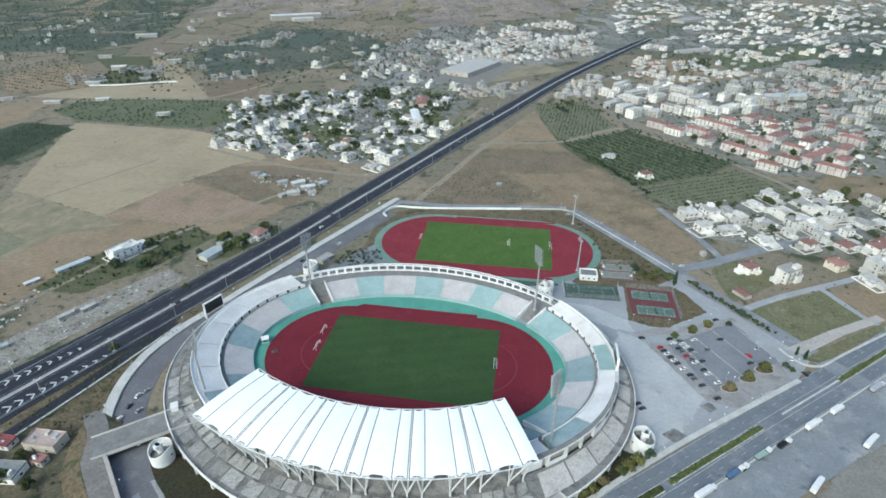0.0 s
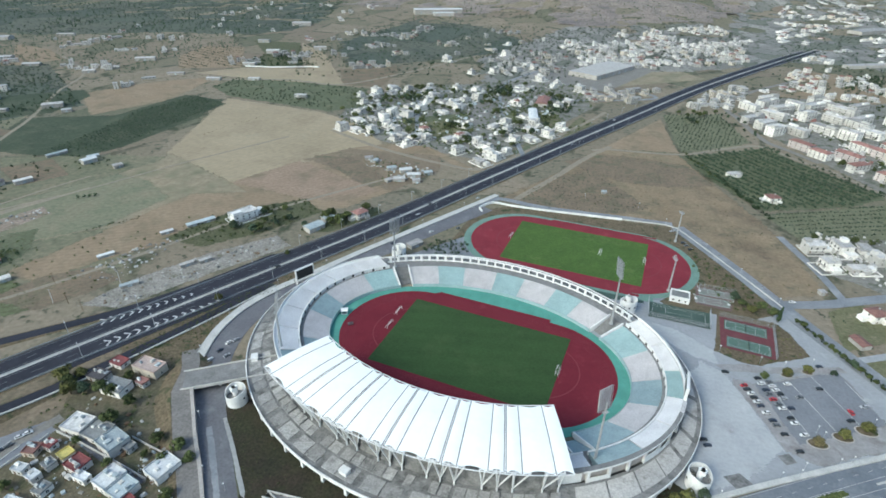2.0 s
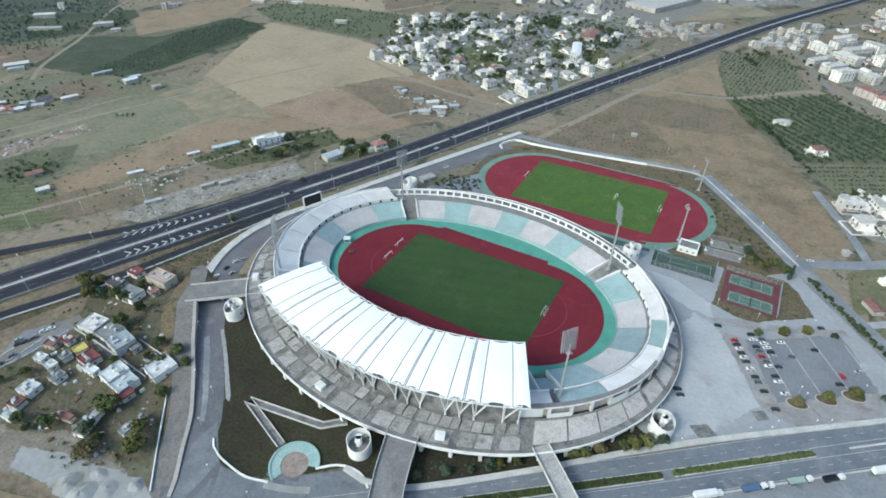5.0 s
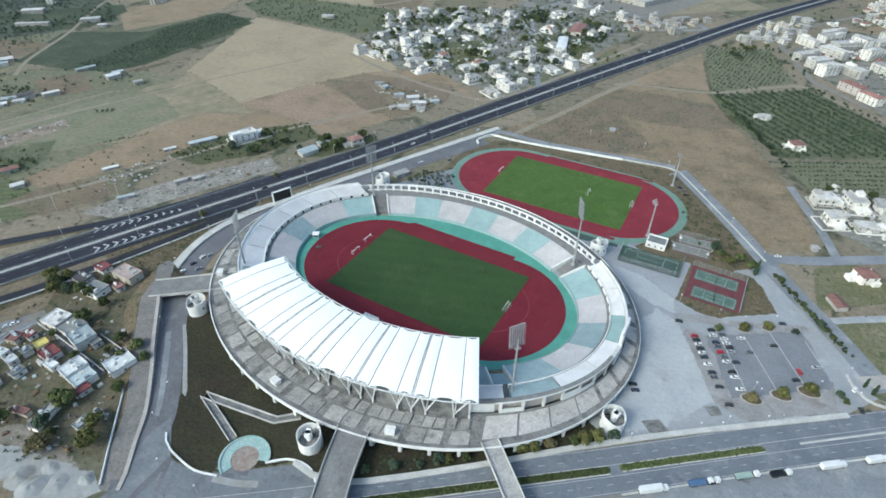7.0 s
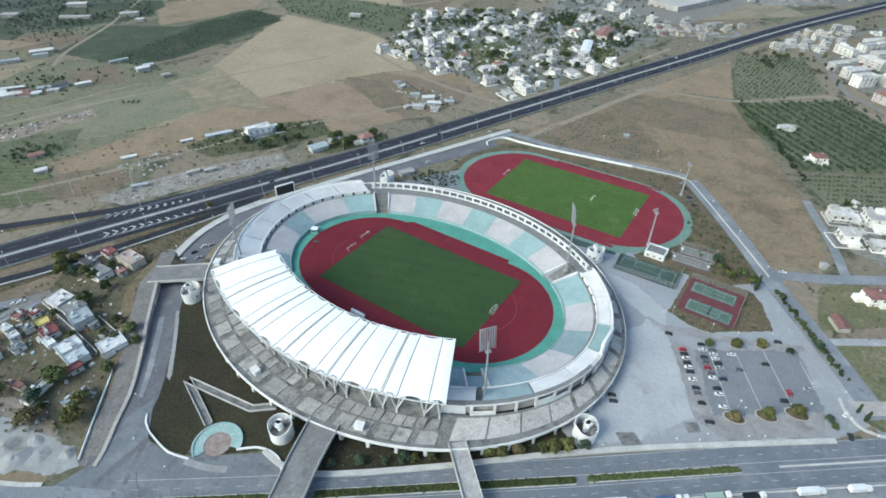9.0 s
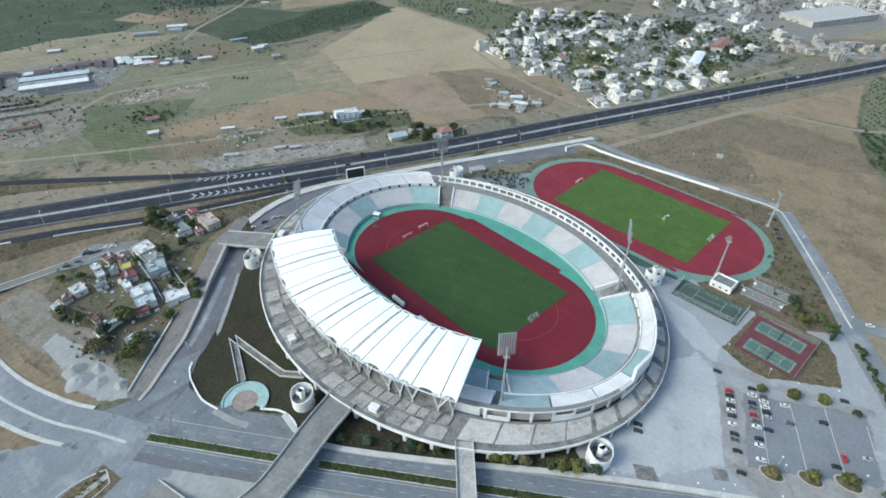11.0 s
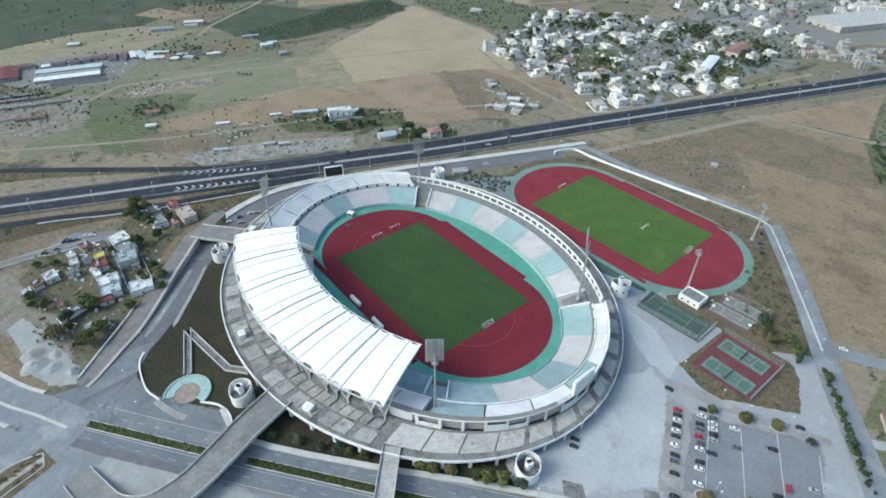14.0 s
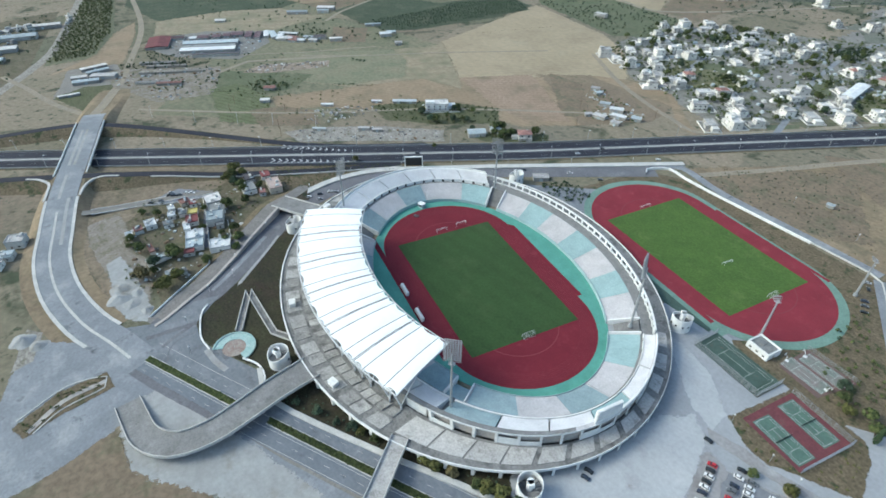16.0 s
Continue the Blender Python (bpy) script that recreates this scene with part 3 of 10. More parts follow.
OLIVES_EAST = [(150, 661), (250, 720), (330, 592), (290, 560), (205, 527), (168, 596)]
OLIVES_LOW = [(205, 516), (327, 573), (352, 510), (290, 492), (222, 474)]
patch("grassland", [(-900, 250), (-735, 600), (-620, 432), (-500, 480), (-430, 495), (-320, 352), (-300, 262), (-400, 140), (-520, 230), (-640, 230)], 0.05, "grass_plain", "thin grey-green grassland west of the highway")
patch("field", FIELD_LIGHT, 0.10, "light_tan", "broad light tan stubble field")
patch("field", [(-310, 449), (-264, 530), (-150, 474), (-180, 425), (-233, 402)], 0.12, "mid_tan", "ploughed brown field beside the stubble field")
patch("field", [(-377, 255), (-358, 323), (-335, 413), (-249, 446), (-222, 410), (-246, 382), (-284, 336), (-325, 286), (-345, 249)], 0.14, "mid_tan", "bare tan strip of ploughed land")
patch("field", [(-271, 532), (-237, 580), (-128, 585), (-118, 540), (-150, 474), (-165, 476)], 0.11, "brown_plot", "dark brown fallow plot")
patch("field", [(-240, 579), (-204, 606), (-150, 612), (-72, 548), (-98, 552), (-128, 586)], 0.13, "mid_tan", "narrow tan plot below the village")
patch("field", [(-503, 314), (-442, 432), (-425, 493), (-436, 508), (-310, 447), (-252, 442), (-318, 352), (-366, 329), (-417, 283)], 0.09, "pasture", "grazed grey-green pasture")
patch("field", [(-506, 316), (-470, 380), (-442, 436), (-400, 430), (-352, 400), (-366, 335), (-417, 283)], 0.096, "sage", "sage green pasture")
patch("field", [(-1200, 330), (-1150, 480), (-960, 560), (-797, 526), (-714, 390), (-743, 310), (-738, 216), (-860, 190), (-1010, 230)], 0.107, "green_dark", "wide dark green fields behind the factory")
patch("field", [(-780, 409), (-796, 453), (-713, 469), (-721, 433)], 0.128, "mid_tan", "tan plot among the dark green fields")
patch("field", [(-738, 214), (-743, 310), (-714, 387), (-637, 430), (-608, 334), (-648, 258), (-668, 196)], 0.113, "pasture", "yellowish strip of dry grass behind the factory")
patch("yard", [(-654, 212), (-650, 258), (-609, 326), (-558, 314), (-516, 262), (-560, 202), (-600, 184), (-640, 180)], 0.15, "yard_paving", "grey factory yard", "yard", 4.0)
patch("field", [(-575, 416), (-545, 453), (-490, 421), (-515, 384)], 0.117, "dull_brown", "dark brown plot beside the farm")
patch("road", [(-478, 228), (-497, 268), (-468, 334), (-440, 400), (-444, 400), (-475, 338), (-503, 268), (-484, 226)], 0.145, "dirt", "pale dirt track across the plain", "road")
patch("field", [(-433, 205), (-434, 234), (-378, 250), (-314, 228), (-347, 192), (-394, 199)], 0.16, "crop_bright", "bright green vegetable plot with planted rows")
patch("olive_ground", OLIVES_WEST, 0.106, "green_dark", "dark green ground below the western olive grove")
patch("olive_ground", OLIVES_THIN, 0.116, "green_field", "mottled green and brown ground below scattered olives")
patch("field", [(-652, 455), (-711, 570), (-605, 614), (-583, 740), (-510, 728), (-490, 640), (-501, 507), (-520, 471), (-585, 458)], 0.092, "green_dark", "dark green field round the olive grove")
patch("field", [(-741, 697), (-690, 800), (-614, 861), (-596, 760), (-593, 698), (-639, 609)], 0.112, "mid_tan", "pinkish brown field behind the grove")
patch("grove_floor", [(-1174, 771), (-974, 857), (-690, 645), (-733, 555), (-780, 491), (-960, 560)], 0.118, "far_groves", "dark green groves west of the fields")
patch("field", [(-721, 905), (-615, 947), (-730, 1137), (-814, 1118), (-798, 1008)], 0.122, "mid_tan", "tan orchard ground")
patch("field", [(-668, 880), (-612, 945), (-500, 972), (-632, 1230), (-521, 1115), (-375, 876), (-503, 869)], 0.124, "light_tan", "pale tan field below the walled garden")
patch("field", [(-375, 878), (-427, 985), (-326, 1057), (-308, 878)], 0.128, "dull_brown", "brown plot beside the tan field")
patch("garden", [(-606, 950), (-506, 982), (-638, 1228), (-756, 1226), (-640, 1080)], 0.121, "green_rough", "dark green walled garden")
patch("field", SCRUB_EAST, 0.10, "scrub", "dry brown scrub field")
patch("field", [(-268, 546), (-225, 552), (-188, 522), (-158, 496), (-174, 474), (-228, 516)], 0.13, "dull_brown", "darker strip across the fallow plot")
patch("field", [(58, 668), (135, 814), (144, 676)], 0.12, "mid_tan", "tan wedge of stubble beside the highway")
patch("olive_ground", OLIVES_NORTH, 0.10, "grove_soil", "dark soil below the northern olive grove")
patch("olive_ground", OLIVES_EAST, 0.10, "green_field", "dull green soil below the eastern olive grove")
patch("olive_ground", OLIVES_LOW, 0.12, "grove_soil", "grassy soil below the young olive trees")
patch("field", [(54, 983), (238, 1108), (202, 1163), (107, 1132)], 0.12, "pasture", "grass lot beside the large store")
patch("field", [(330, 1010), (470, 1130), (640, 1100), (470, 1000)], 0.10, "mid_tan", "distant brown field behind the flats")
patch("field", [(372, 500), (420, 560), (520, 545), (455, 470)], 0.12, "scrub", "dry lot between the houses")
patch("yard", [(-466, 251), (-479, 278), (-463, 318), (-449, 351), (-431, 342), (-440, 305), (-449, 274)], 0.125, "debris", "pinkish strip of dumped rubble and earth", "yard")
patch("field", [(-495, 210), (-472, 247), (-436, 292), (-416, 314), (-392, 285), (-388, 262), (-406, 237), (-458, 193)], 0.105, "green_field", "dull green field beside the crop rows")
patch("field", [(-357, 223), (-348, 252), (-322, 276), (-290, 268), (-299, 245), (-317, 220)], 0.17, "dull_brown", "dark brown rough plot")
patch("field", [(-312, 451), (-276, 524), (-162, 472), (-186, 440), (-226, 435)], 0.155, "red_plough", "reddish brown ploughed plot")
patch("field", [(-806, 411), (-770, 480), (-752, 514), (-677, 524), (-668, 480), (-676, 446), (-780, 408)], 0.101, "dull_brown", "grey-brown field among the groves")
patch("field", [(-1229, 1014), (-1104, 983), (-993, 906), (-1033, 811), (-1087, 883)], 0.115, "mid_tan", "distant brown clearing")
patch("field", [(-980, 431), (-920, 510), (-860, 563), (-762, 521), (-800, 470), (-823, 425), (-826, 361)], 0.109, "green_dark", "dark green field below the far groves")
patch("field", [(-900, 600), (-760, 720), (-720, 690), (-700, 600), (-760, 545)], 0.125, "green_dark", "dark green field among the groves")
patch("field", [(14, 607), (55, 644), (150, 632), (168, 579), (123, 563), (79, 563)], 0.115, "dull_brown", "darker brown stretch of the scrub field")
patch("field", [(-28, 484), (8, 552), (45, 593), (97, 503), (70, 482), (18, 482)], 0.125, "dull_brown", "rough greenish stretch of the scrub field")
patch("scrap_ground", [(-290, 234), (-280, 268), (-248, 318), (-212, 358), (-194, 346), (-232, 290), (-264, 238)], 0.20, "rubble", "pale rubble yard beside the highway", "yard")
patch("rough", [(-300, 330), (-272, 394), (-222, 432), (-196, 412), (-226, 362), (-262, 326)], 0.16, "green_rough", "rough green growth round the farmhouse")
patch("rough", [(-196, 372), (-176, 408), (-150, 434), (-140, 424), (-172, 378)], 0.16, "green_rough", "rough green growth round the sheds")
patch("town_ground", [(-292, 640), (-325, 812), (-240, 905), (-90, 985), (10, 985), (40, 850), (-20, 700), (-72, 586), (-100, 590), (-190, 612)], 0.09, "town_ground", "grey gardens and yards between the village houses", "yards")
patch("town_ground", [(218, 424), (224, 470), (300, 500), (430, 530), (700, 600), (820, 430), (620, 360), (420, 390), (300, 388), (262, 396)], 0.08, "town_ground", "grey yards between the houses of the front quarter", "yards")
patch("town_ground", [(285, 740), (345, 580), (365, 556), (480, 560), (640, 600), (980, 720), (1020, 1040), (700, 1180), (480, 1010), (330, 1000), (250, 880), (262, 790)], 0.07, "town_ground", "grey yards between the flats and terraces", "yards")
patch("garden", [(-216, 715), (-189, 728), (-126, 716), (-107, 692), (-129, 647), (-187, 657)], 0.13, "lot_grass", "green open gardens in the village", "garden")
for k, poly in enumerate(([(-20, 730), (-35, 805), (-8, 797), (6, 742), (0, 714)], [(-87, 778), (-69, 796), (-51, 740), (-67, 736)], [(9, 735), (26, 796), (44, 766), (8, 692)], [(-49, 625), (-33, 650), (-21, 635), (-37, 601)])):
    patch("garden", poly, 0.132 + 0.006 * k, "green_field" if k % 2 else "lot_grass", "green garden plot between the village houses", "garden")
patch("garden", [(-214, 716), (-134, 766), (-120, 742), (-206, 696)], 0.15, "green_field", "dull green common beside the village street", "garden")
patch("village_street", [(-136, 766), (-130, 860), (-112, 862), (-98, 724), (-112, 718)], 0.155, "lane_grey", "wide grey village street", "street")
patch("store_yard", [(-60, 1010), (60, 955), (150, 1150), (90, 1260), (20, 1240)], 0.14, "lane_grey", "pale paved yard round the store", "car park")


def draped(name, poly, material, label, lift=0.5, cell=14.0):
    """Land cover that follows the hills."""
    xs0, ys0 = min(p[0] for p in poly), min(p[1] for p in poly)
    g, index = Geo(), {}
    nx, ny = int((max(p[0] for p in poly) - xs0) / cell) + 1, int((max(p[1] for p in poly) - ys0) / cell) + 1
    for i in range(nx):
        for j in range(ny):
            wob = 10 * noise.noise(Vector((i * 0.23, j * 0.23, 3)))
            if inside(xs0 + (i + 0.5) * cell + wob, ys0 + (j + 0.5) * cell + wob, poly):
                ids = []
                for a, b in ((i, j), (i + 1, j), (i + 1, j + 1), (i, j + 1)):
                    if (a, b) not in index:
                        x, y = xs0 + a * cell, ys0 + b * cell
                        index[(a, b)] = len(g.v)
                        g.v.append((x, y, relief(x, y) + 0.03 + 0.012 * lift + min(1.0, max(0.0, (y - 1400) / 200.0)) * (0.3 + 0.25 * lift)))
                    ids.append(index[(a, b)])
                g.f.append(tuple(ids))
                g.m.append(0)
    uses = [0] * len(g.v)
    for f in g.f:
        for i in f:
            uses[i] += 1
    ob = solo(name, g, M[material], label, "land", "structure")
    ob.data.attributes.new("fray", "FLOAT", "POINT").data.foreach_set("value", [0.0 if u == 4 else 1.0 for u in uses])
    return ob


FAR_WOODS = [(-2300, 1100), (-1670, 1123), (-1272, 1133), (-1025, 1262), (-800, 1295), (-745, 1380), (-736, 1560), (-800, 1800), (-840, 1930), (-760, 2600), (-2300, 2700)]
draped("wood_floor", FAR_WOODS, "far_groves", "dark floor of the distant woods", 0.5, 24.0)
draped("wood_floor", [(-560, 1260), (-490, 1700), (-250, 1600), (-120, 1420), (-150, 1250), (-300, 1100), (-420, 1000)], "far_groves", "dark floor of the distant groves", 0.9)
draped("town_floor", [(100, 1250), (330, 1560), (420, 1900), (640, 2600), (2300, 2600), (2300, 900), (1000, 700), (900, 1180), (470, 1330), (330, 1230), (200, 1190)], "far_town", "grey-green plots of the distant town", 1.3, 24.0)
draped("town_floor", [(-150, 960), (-200, 1180), (-130, 1420), (-60, 1660), (159, 1740), (360, 1810), (420, 1700), (330, 1230), (200, 1150), (110, 1010), (20, 960)], "far_town", "grey plots round the large store", 1.1, 20.0)
draped("wood_floor", [(560, 1180), (700, 1420), (1300, 1500), (1400, 1200), (900, 1120)], "far_groves", "green plots behind the town", 1.7)
draped("field", [(610, 1302), (859, 1425), (900, 1300), (697, 1093), (558, 1100)], "green_field", "dull green fields behind the town", 2.6)
draped("wood_floor", [(1000, 1700), (1300, 2000), (1900, 1900), (1700, 1600)], "far_groves", "dark plots in the far town", 1.9, 20.0)
draped("field", [(400, 1235), (507, 1235), (455, 1085), (500, 1040), (620, 1000), (540, 915), (430, 1030)], "mid_tan", "brown plots behind the flats", 2.1)
draped("hillside", [(-840, 1930), (-700, 1915), (-524, 1902), (-363, 1740), (-236, 1900), (-140, 1760), (-59, 1687), (-4, 1666), (159, 1755), (359, 1827), (499, 2056), (640, 2700), (-840, 2700)], "hill", "bare grey-brown hillside", 2.1, 24.0)
patch("yard", [(-857, 24), (-878, 100), (-616, 46), (-566, 28), (-540, -10), (-700, -60), (-850, -40)], 0.08, "settle_ground", "dark working yards beyond the creek", "yard")
patch("bluff", [(-572, 60), (-625, 119), (-712, 154), (-750, 184), (-690, 174), (-600, 148), (-575, 140), (-584, 84)], 0.145, "mid_tan", "bare tan bank beside the creek wood", "bank")
patch("dirt_yard", [(-582, 84), (-584, 134), (-520, 134), (-486, 84), (-496, 62), (-530, 72)], 0.13, "lane_grey", "grey dusty yard with low sheds", "yard")
patch("green_plot", [(-498, 63), (-450, 83), (-430, 92), (-479, 117), (-507, 118), (-515, 93)], 0.18, "green_rough", "dark green plot beside the dirt road")
patch("dirt_yard", [(-560, 120), (-500, 235), (-420, 205), (-430, 150), (-500, 120)], 0.155, "worn_earth", "worn earth yard with low sheds", "yard")
patch("lot", [(209, 361), (235, 378), (266, 353), (206, 318)], 0.14, "lot_grass", "overgrown green lot", "lot")
patch("lot", [(205, 307), (277, 332), (287, 293), (228, 270)], 0.14, "lot_grass", "overgrown grass lot", "lot")
patch("lot", [(222, 258), (229, 254.5), (248, 264.5), (291, 287), (297, 295), (262, 279), (240, 268)], 0.34, "lot_grass", "curved grass strip at the street corner", "lot")
patch("footpath", [(216, 268), (224, 262), (262, 282), (300, 298), (298, 304), (256, 287)], 0.31, "footway", "pale worn path beside the grass strip", "path")
patch("lot", [(283, 330), (340, 352), (365, 300), (292, 290)], 0.14, "scrub", "dry grass lot", "lot")
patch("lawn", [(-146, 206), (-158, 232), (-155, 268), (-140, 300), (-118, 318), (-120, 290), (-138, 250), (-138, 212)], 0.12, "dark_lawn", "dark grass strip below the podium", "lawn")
patch("verge", [(-235, 205), (-205, 255), (-168, 310), (-160, 300), (-180, 262), (-186, 235), (-180, 200), (-196, 182)], 0.10, "verge", "rough grass bank between highway and stadium", "verge")
patch("verge", [(-330, 60), (-235, 200), (-225, 190), (-160, 100), (-110, 76), (-125, 62), (-200, 54), (-262, 62)], 0.08, "soil", "rough dry ground of the small settlement", "field")
patch("settlement_ground", [(-222, 150), (-238, 178), (-226, 196), (-200, 200), (-172, 178), (-150, 152), (-136, 134), (-128, 112), (-112, 88), (-150, 86), (-180, 76), (-208, 80), (-226, 104), (-222, 128)], 0.11, "settle_ground", "dark trodden ground between the small houses", "yard")
patch("dirt_yard", [(-228, 82), (-222, 62), (-195, 60), (-150, 66), (-110, 68), (-104, 80), (-135, 84), (-160, 88), (-188, 78), (-206, 84)], 0.14, "worn_earth", "bare pale earth with tracks", "yard")
patch("lawn", [(-143, 178), (-104, 133), (-99, 117), (-82, 101), (-67, 100), (-56, 104), (-29, 120), (-12, 118), (45, 149), (20, 170), (-60, 170), (-120, 190)], 0.16, "dark_lawn", "dark brown-green lawn, podium shade in its colour", "lawn")
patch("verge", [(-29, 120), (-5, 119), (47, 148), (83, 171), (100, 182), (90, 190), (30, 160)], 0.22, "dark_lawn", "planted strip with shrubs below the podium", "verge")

# paving round the stadium
patch("forecourt", [(96, 178), (131, 199), (208, 240), (230, 262), (214, 296), (188, 338), (176, 350), (160, 340), (150, 296), (126, 296), (110, 330), (96, 345), (60, 345), (40, 300)], 0.20, "paving", "pale grey paved forecourt beside the stadium", "pavement")
patch("forecourt", [(99, 186), (124, 199), (146, 224), (134, 262), (126, 278), (116, 284), (104, 262), (100, 220)], 0.215, "dust_paving", "pale dusty paving of the forecourt", "pavement", 7.0)
patch("forecourt", [(70, 318), (86, 318), (106, 312), (124, 297), (126, 284), (112, 288), (96, 300)], 0.212, "dust_paving", "pale dusty paving beside the courts", "pavement", 5.0)
patch("forecourt", [(106, 322), (126.5, 296.5), (131, 299.5), (136, 337.5), (129.6, 338.4), (127, 319), (88, 323)], 0.206, "paving", "grey paving between the courts", "pavement")
patch("car_park", [(131, 272), (143.7, 271), (194, 297), (204, 256), (203, 240), (161, 218), (148, 224)], 0.25, "lot_edge", "dusty grey-brown edge of the car park", "yard", 4.0)
patch("car_park", [(143.7, 270.3), (193.8, 294.2), (203.9, 256.2), (156, 229.7)], 0.26, "lot", "grey-blue asphalt car park with painted bays", "car park", 3.0)
patch("sports_ground", [(-68, 380), (-58, 452), (-30, 470), (10, 470), (116, 466), (158, 395), (185, 345), (170, 340), (130, 336), (86, 346), (-40, 350)], 0.10, "verge", "grass round the training ground", "verge")
patch("path", [(-58, 400), (-100, 352), (-78, 338), (20, 345), (90, 336), (120, 372), (112, 380), (60, 356), (-30, 366)], 0.16, "asphalt", "grey path between stadium and training ground", "path")

# ---- roads ----
def road(name, path, left, right, z, material, label):
    g = Geo()
    g.sweep([(x, y, h + z) for x, y, h in path], [(-right, -0.5), (-right, 0), (left, 0), (left, -0.5)])
    return solo(name, g, M[material], label, "road", "structure")


HIGHWAY = smooth([(-600, -380), (-480, -175), (-371, 13), (-273, 174), (-190, 309), (-134, 402), (-70, 518), (27, 693), (98, 818), (226, 1044), (423, 1345), (800, 1900)], 20)
road("highway_verge", HIGHWAY, 17.5, 17.5, 0.12, "verge", "grassy strip along the highway")
road("highway", HIGHWAY, 14.4, -1.4, 0.30, "highway", "dark asphalt carriageway of the highway")
road("highway", HIGHWAY, -1.4, 14.4, 0.30, "highway", "dark asphalt carriageway of the highway")
road("median", HIGHWAY, 1.4, 1.4, 0.34, "kerb", "pale concrete median of the highway")
RAMP_S = smooth([(-340, -40, 4.0), (-320, 12, 5.4), (-292, 64, 6.35), (-279, 90, 5.8), (-261, 128, 3.2), (-238, 168, 0.8), (-204, 235, 0.0), (-178, 292, 0.0)], 12)
RAMP_N = smooth([(-418, -20, 3.4), (-410, 20, 5.0), (-396, 77, 6.2), (-374, 112, 4.8), (-346, 146, 2.6), (-301, 193, 0.6), (-255, 240, 0.0), (-215, 296, 0.0)], 12)


def embank(path, half, slope, label):
    """Grassy bank under a raised road."""
    rows = []
    for i, p in enumerate(path):
        reach = half + slope * p[2]
        rows.append([(*shift(path, reach)[i][:2], 0.0), (*shift(path, half)[i][:2], p[2] + 0.05), (*shift(path, -half)[i][:2], p[2] + 0.05), (*shift(path, -reach)[i][:2], 0.0)])
    return solo("embankment", Geo().rows(rows), M["verge"], label, "embankment", "structure")


for way in (RAMP_S, RAMP_N):
    road("slip_road", way, 3.6, 3.6, 0.28, "highway", "dark asphalt slip road")
    embank([p for p in way if p[2] > 0.05], 4.8, 1.7, "dry grassy bank of the slip road")
for side, name in ((1, "barrier"), (-1, "barrier")):
    path = [(x, y, z + 0.3) for x, y, z in shift(HIGHWAY, side * 15.2)]
    solo(name, Geo().sweep(path, [(0.15, 0), (0.15, 0.8), (-0.15, 0.8), (-0.15, 0)]), M["galvanised"], "grey steel crash barrier along the highway", "barrier", "structure")
solo("barrier", Geo().sweep([(x, y, z + 0.3) for x, y, z in HIGHWAY], [(0.35, 0), (0.12, 0.9), (-0.12, 0.9), (-0.35, 0)]), M["kerb"], "pale concrete barrier on the highway median", "barrier", "structure")
solo("barrier", Geo().sweep([(x, y, z + 0.3) for x, y, z in shift(RAMP_S, -4.6) if y > 100], [(0.5, 0), (0.5, 0.7), (-0.5, 0.7), (-0.5, 0)]), M["kerb"], "pale concrete kerb wall along the slip road", "barrier", "structure")

# lane lines
g = Geo()
total = length_of(HIGHWAY)
for off in (13.2, 3.0, -3.0, -13.2):
    g.sweep(shift(HIGHWAY, off), [(-0.14, 0.33), (0.14, 0.33)])
s = 0.0
while s < total:
    for off in (8.2, -8.2):
        p, h = along(HIGHWAY, s)
        n = Vector((-math.sin(radians(h)), math.cos(radians(h)), 0))
        q = p + n * off
        g.box(q.x, q.y, 0.31, 6.0, 0.22, 0.02, h)
    s += 18.0
solo("road_marking", g, M["worn_line"], "worn grey lane lines on the highway", "road marking", "stuff")
g = Geo()
# chevrons where the slip roads part
for side, p0, p1, n in ((1, (-262, 222), (-226, 264), 11), (-1, (-243, 205), (-203, 262), 13)):
    h = math.degrees(math.atan2(p1[1] - p0[1], p1[0] - p0[0]))
    nrm = Vector((-math.sin(radians(h)), math.cos(radians(h))))
    for i in range(n):
        k = i / (n - 1)
        w = 3.4 - 2.0 * k
        c = Vector(p0).lerp(Vector(p1), k)
        for sg in (1, -1):
            q = c + nrm * sg * w * 0.5
            g.box(q.x, q.y, 0.335, 1.45 * w, 0.9, 0.02, h - sg * 45)
solo("road_marking", g, M["white_line"], "white chevrons painted on the highway", "road marking", "stuff")
patch("gore", [(-262, 212), (-232, 246), (-208, 292), (-190, 332), (-200, 330), (-232, 276), (-266, 228)], 0.31, "highway", "dark asphalt where the slip road joins", "road")
patch("gore", [(-248, 176), (-226, 214), (-196, 262), (-176, 298), (-184, 296), (-222, 236), (-252, 188)], 0.31, "highway", "dark asphalt where the slip road parts", "road")

# the dual carriageway south of the stadium, its kerbed median and the lay-by beyond
SOUTH = smooth([(-72, 70), (-19, 98), (29, 125), (104, 167), (168, 204), (232, 240), (291, 274), (420, 350)], 15)
road("street", SOUTH, 11.5, 10.6, 0.24, "road_blue", "worn grey dual carriageway south of the stadium")
patch("lay_by", [(-14, 70), (30, 84), (62, 104), (120, 132), (160, 160), (240, 200), (330, 252), (340, 285), (240, 232), (160, 186), (104, 153), (29, 111), (-40, 78)], 0.20, "asphalt", "wide worn asphalt lay-by with parked trucks", "road")
patch("verge", [(160, 156), (205, 150), (330, 210), (330, 248), (240, 198)], 0.16, "verge", "rough bank behind the lay-by", "verge")
patch("sand", [(-46, 78), (-42, 58), (-30, 52), (-4, 54), (30, 82), (75, 112), (68, 124), (20, 104), (-20, 84)], 0.23, "pale_dust", "pale dusty concrete apron below the footbridge", "yard", 7.0)
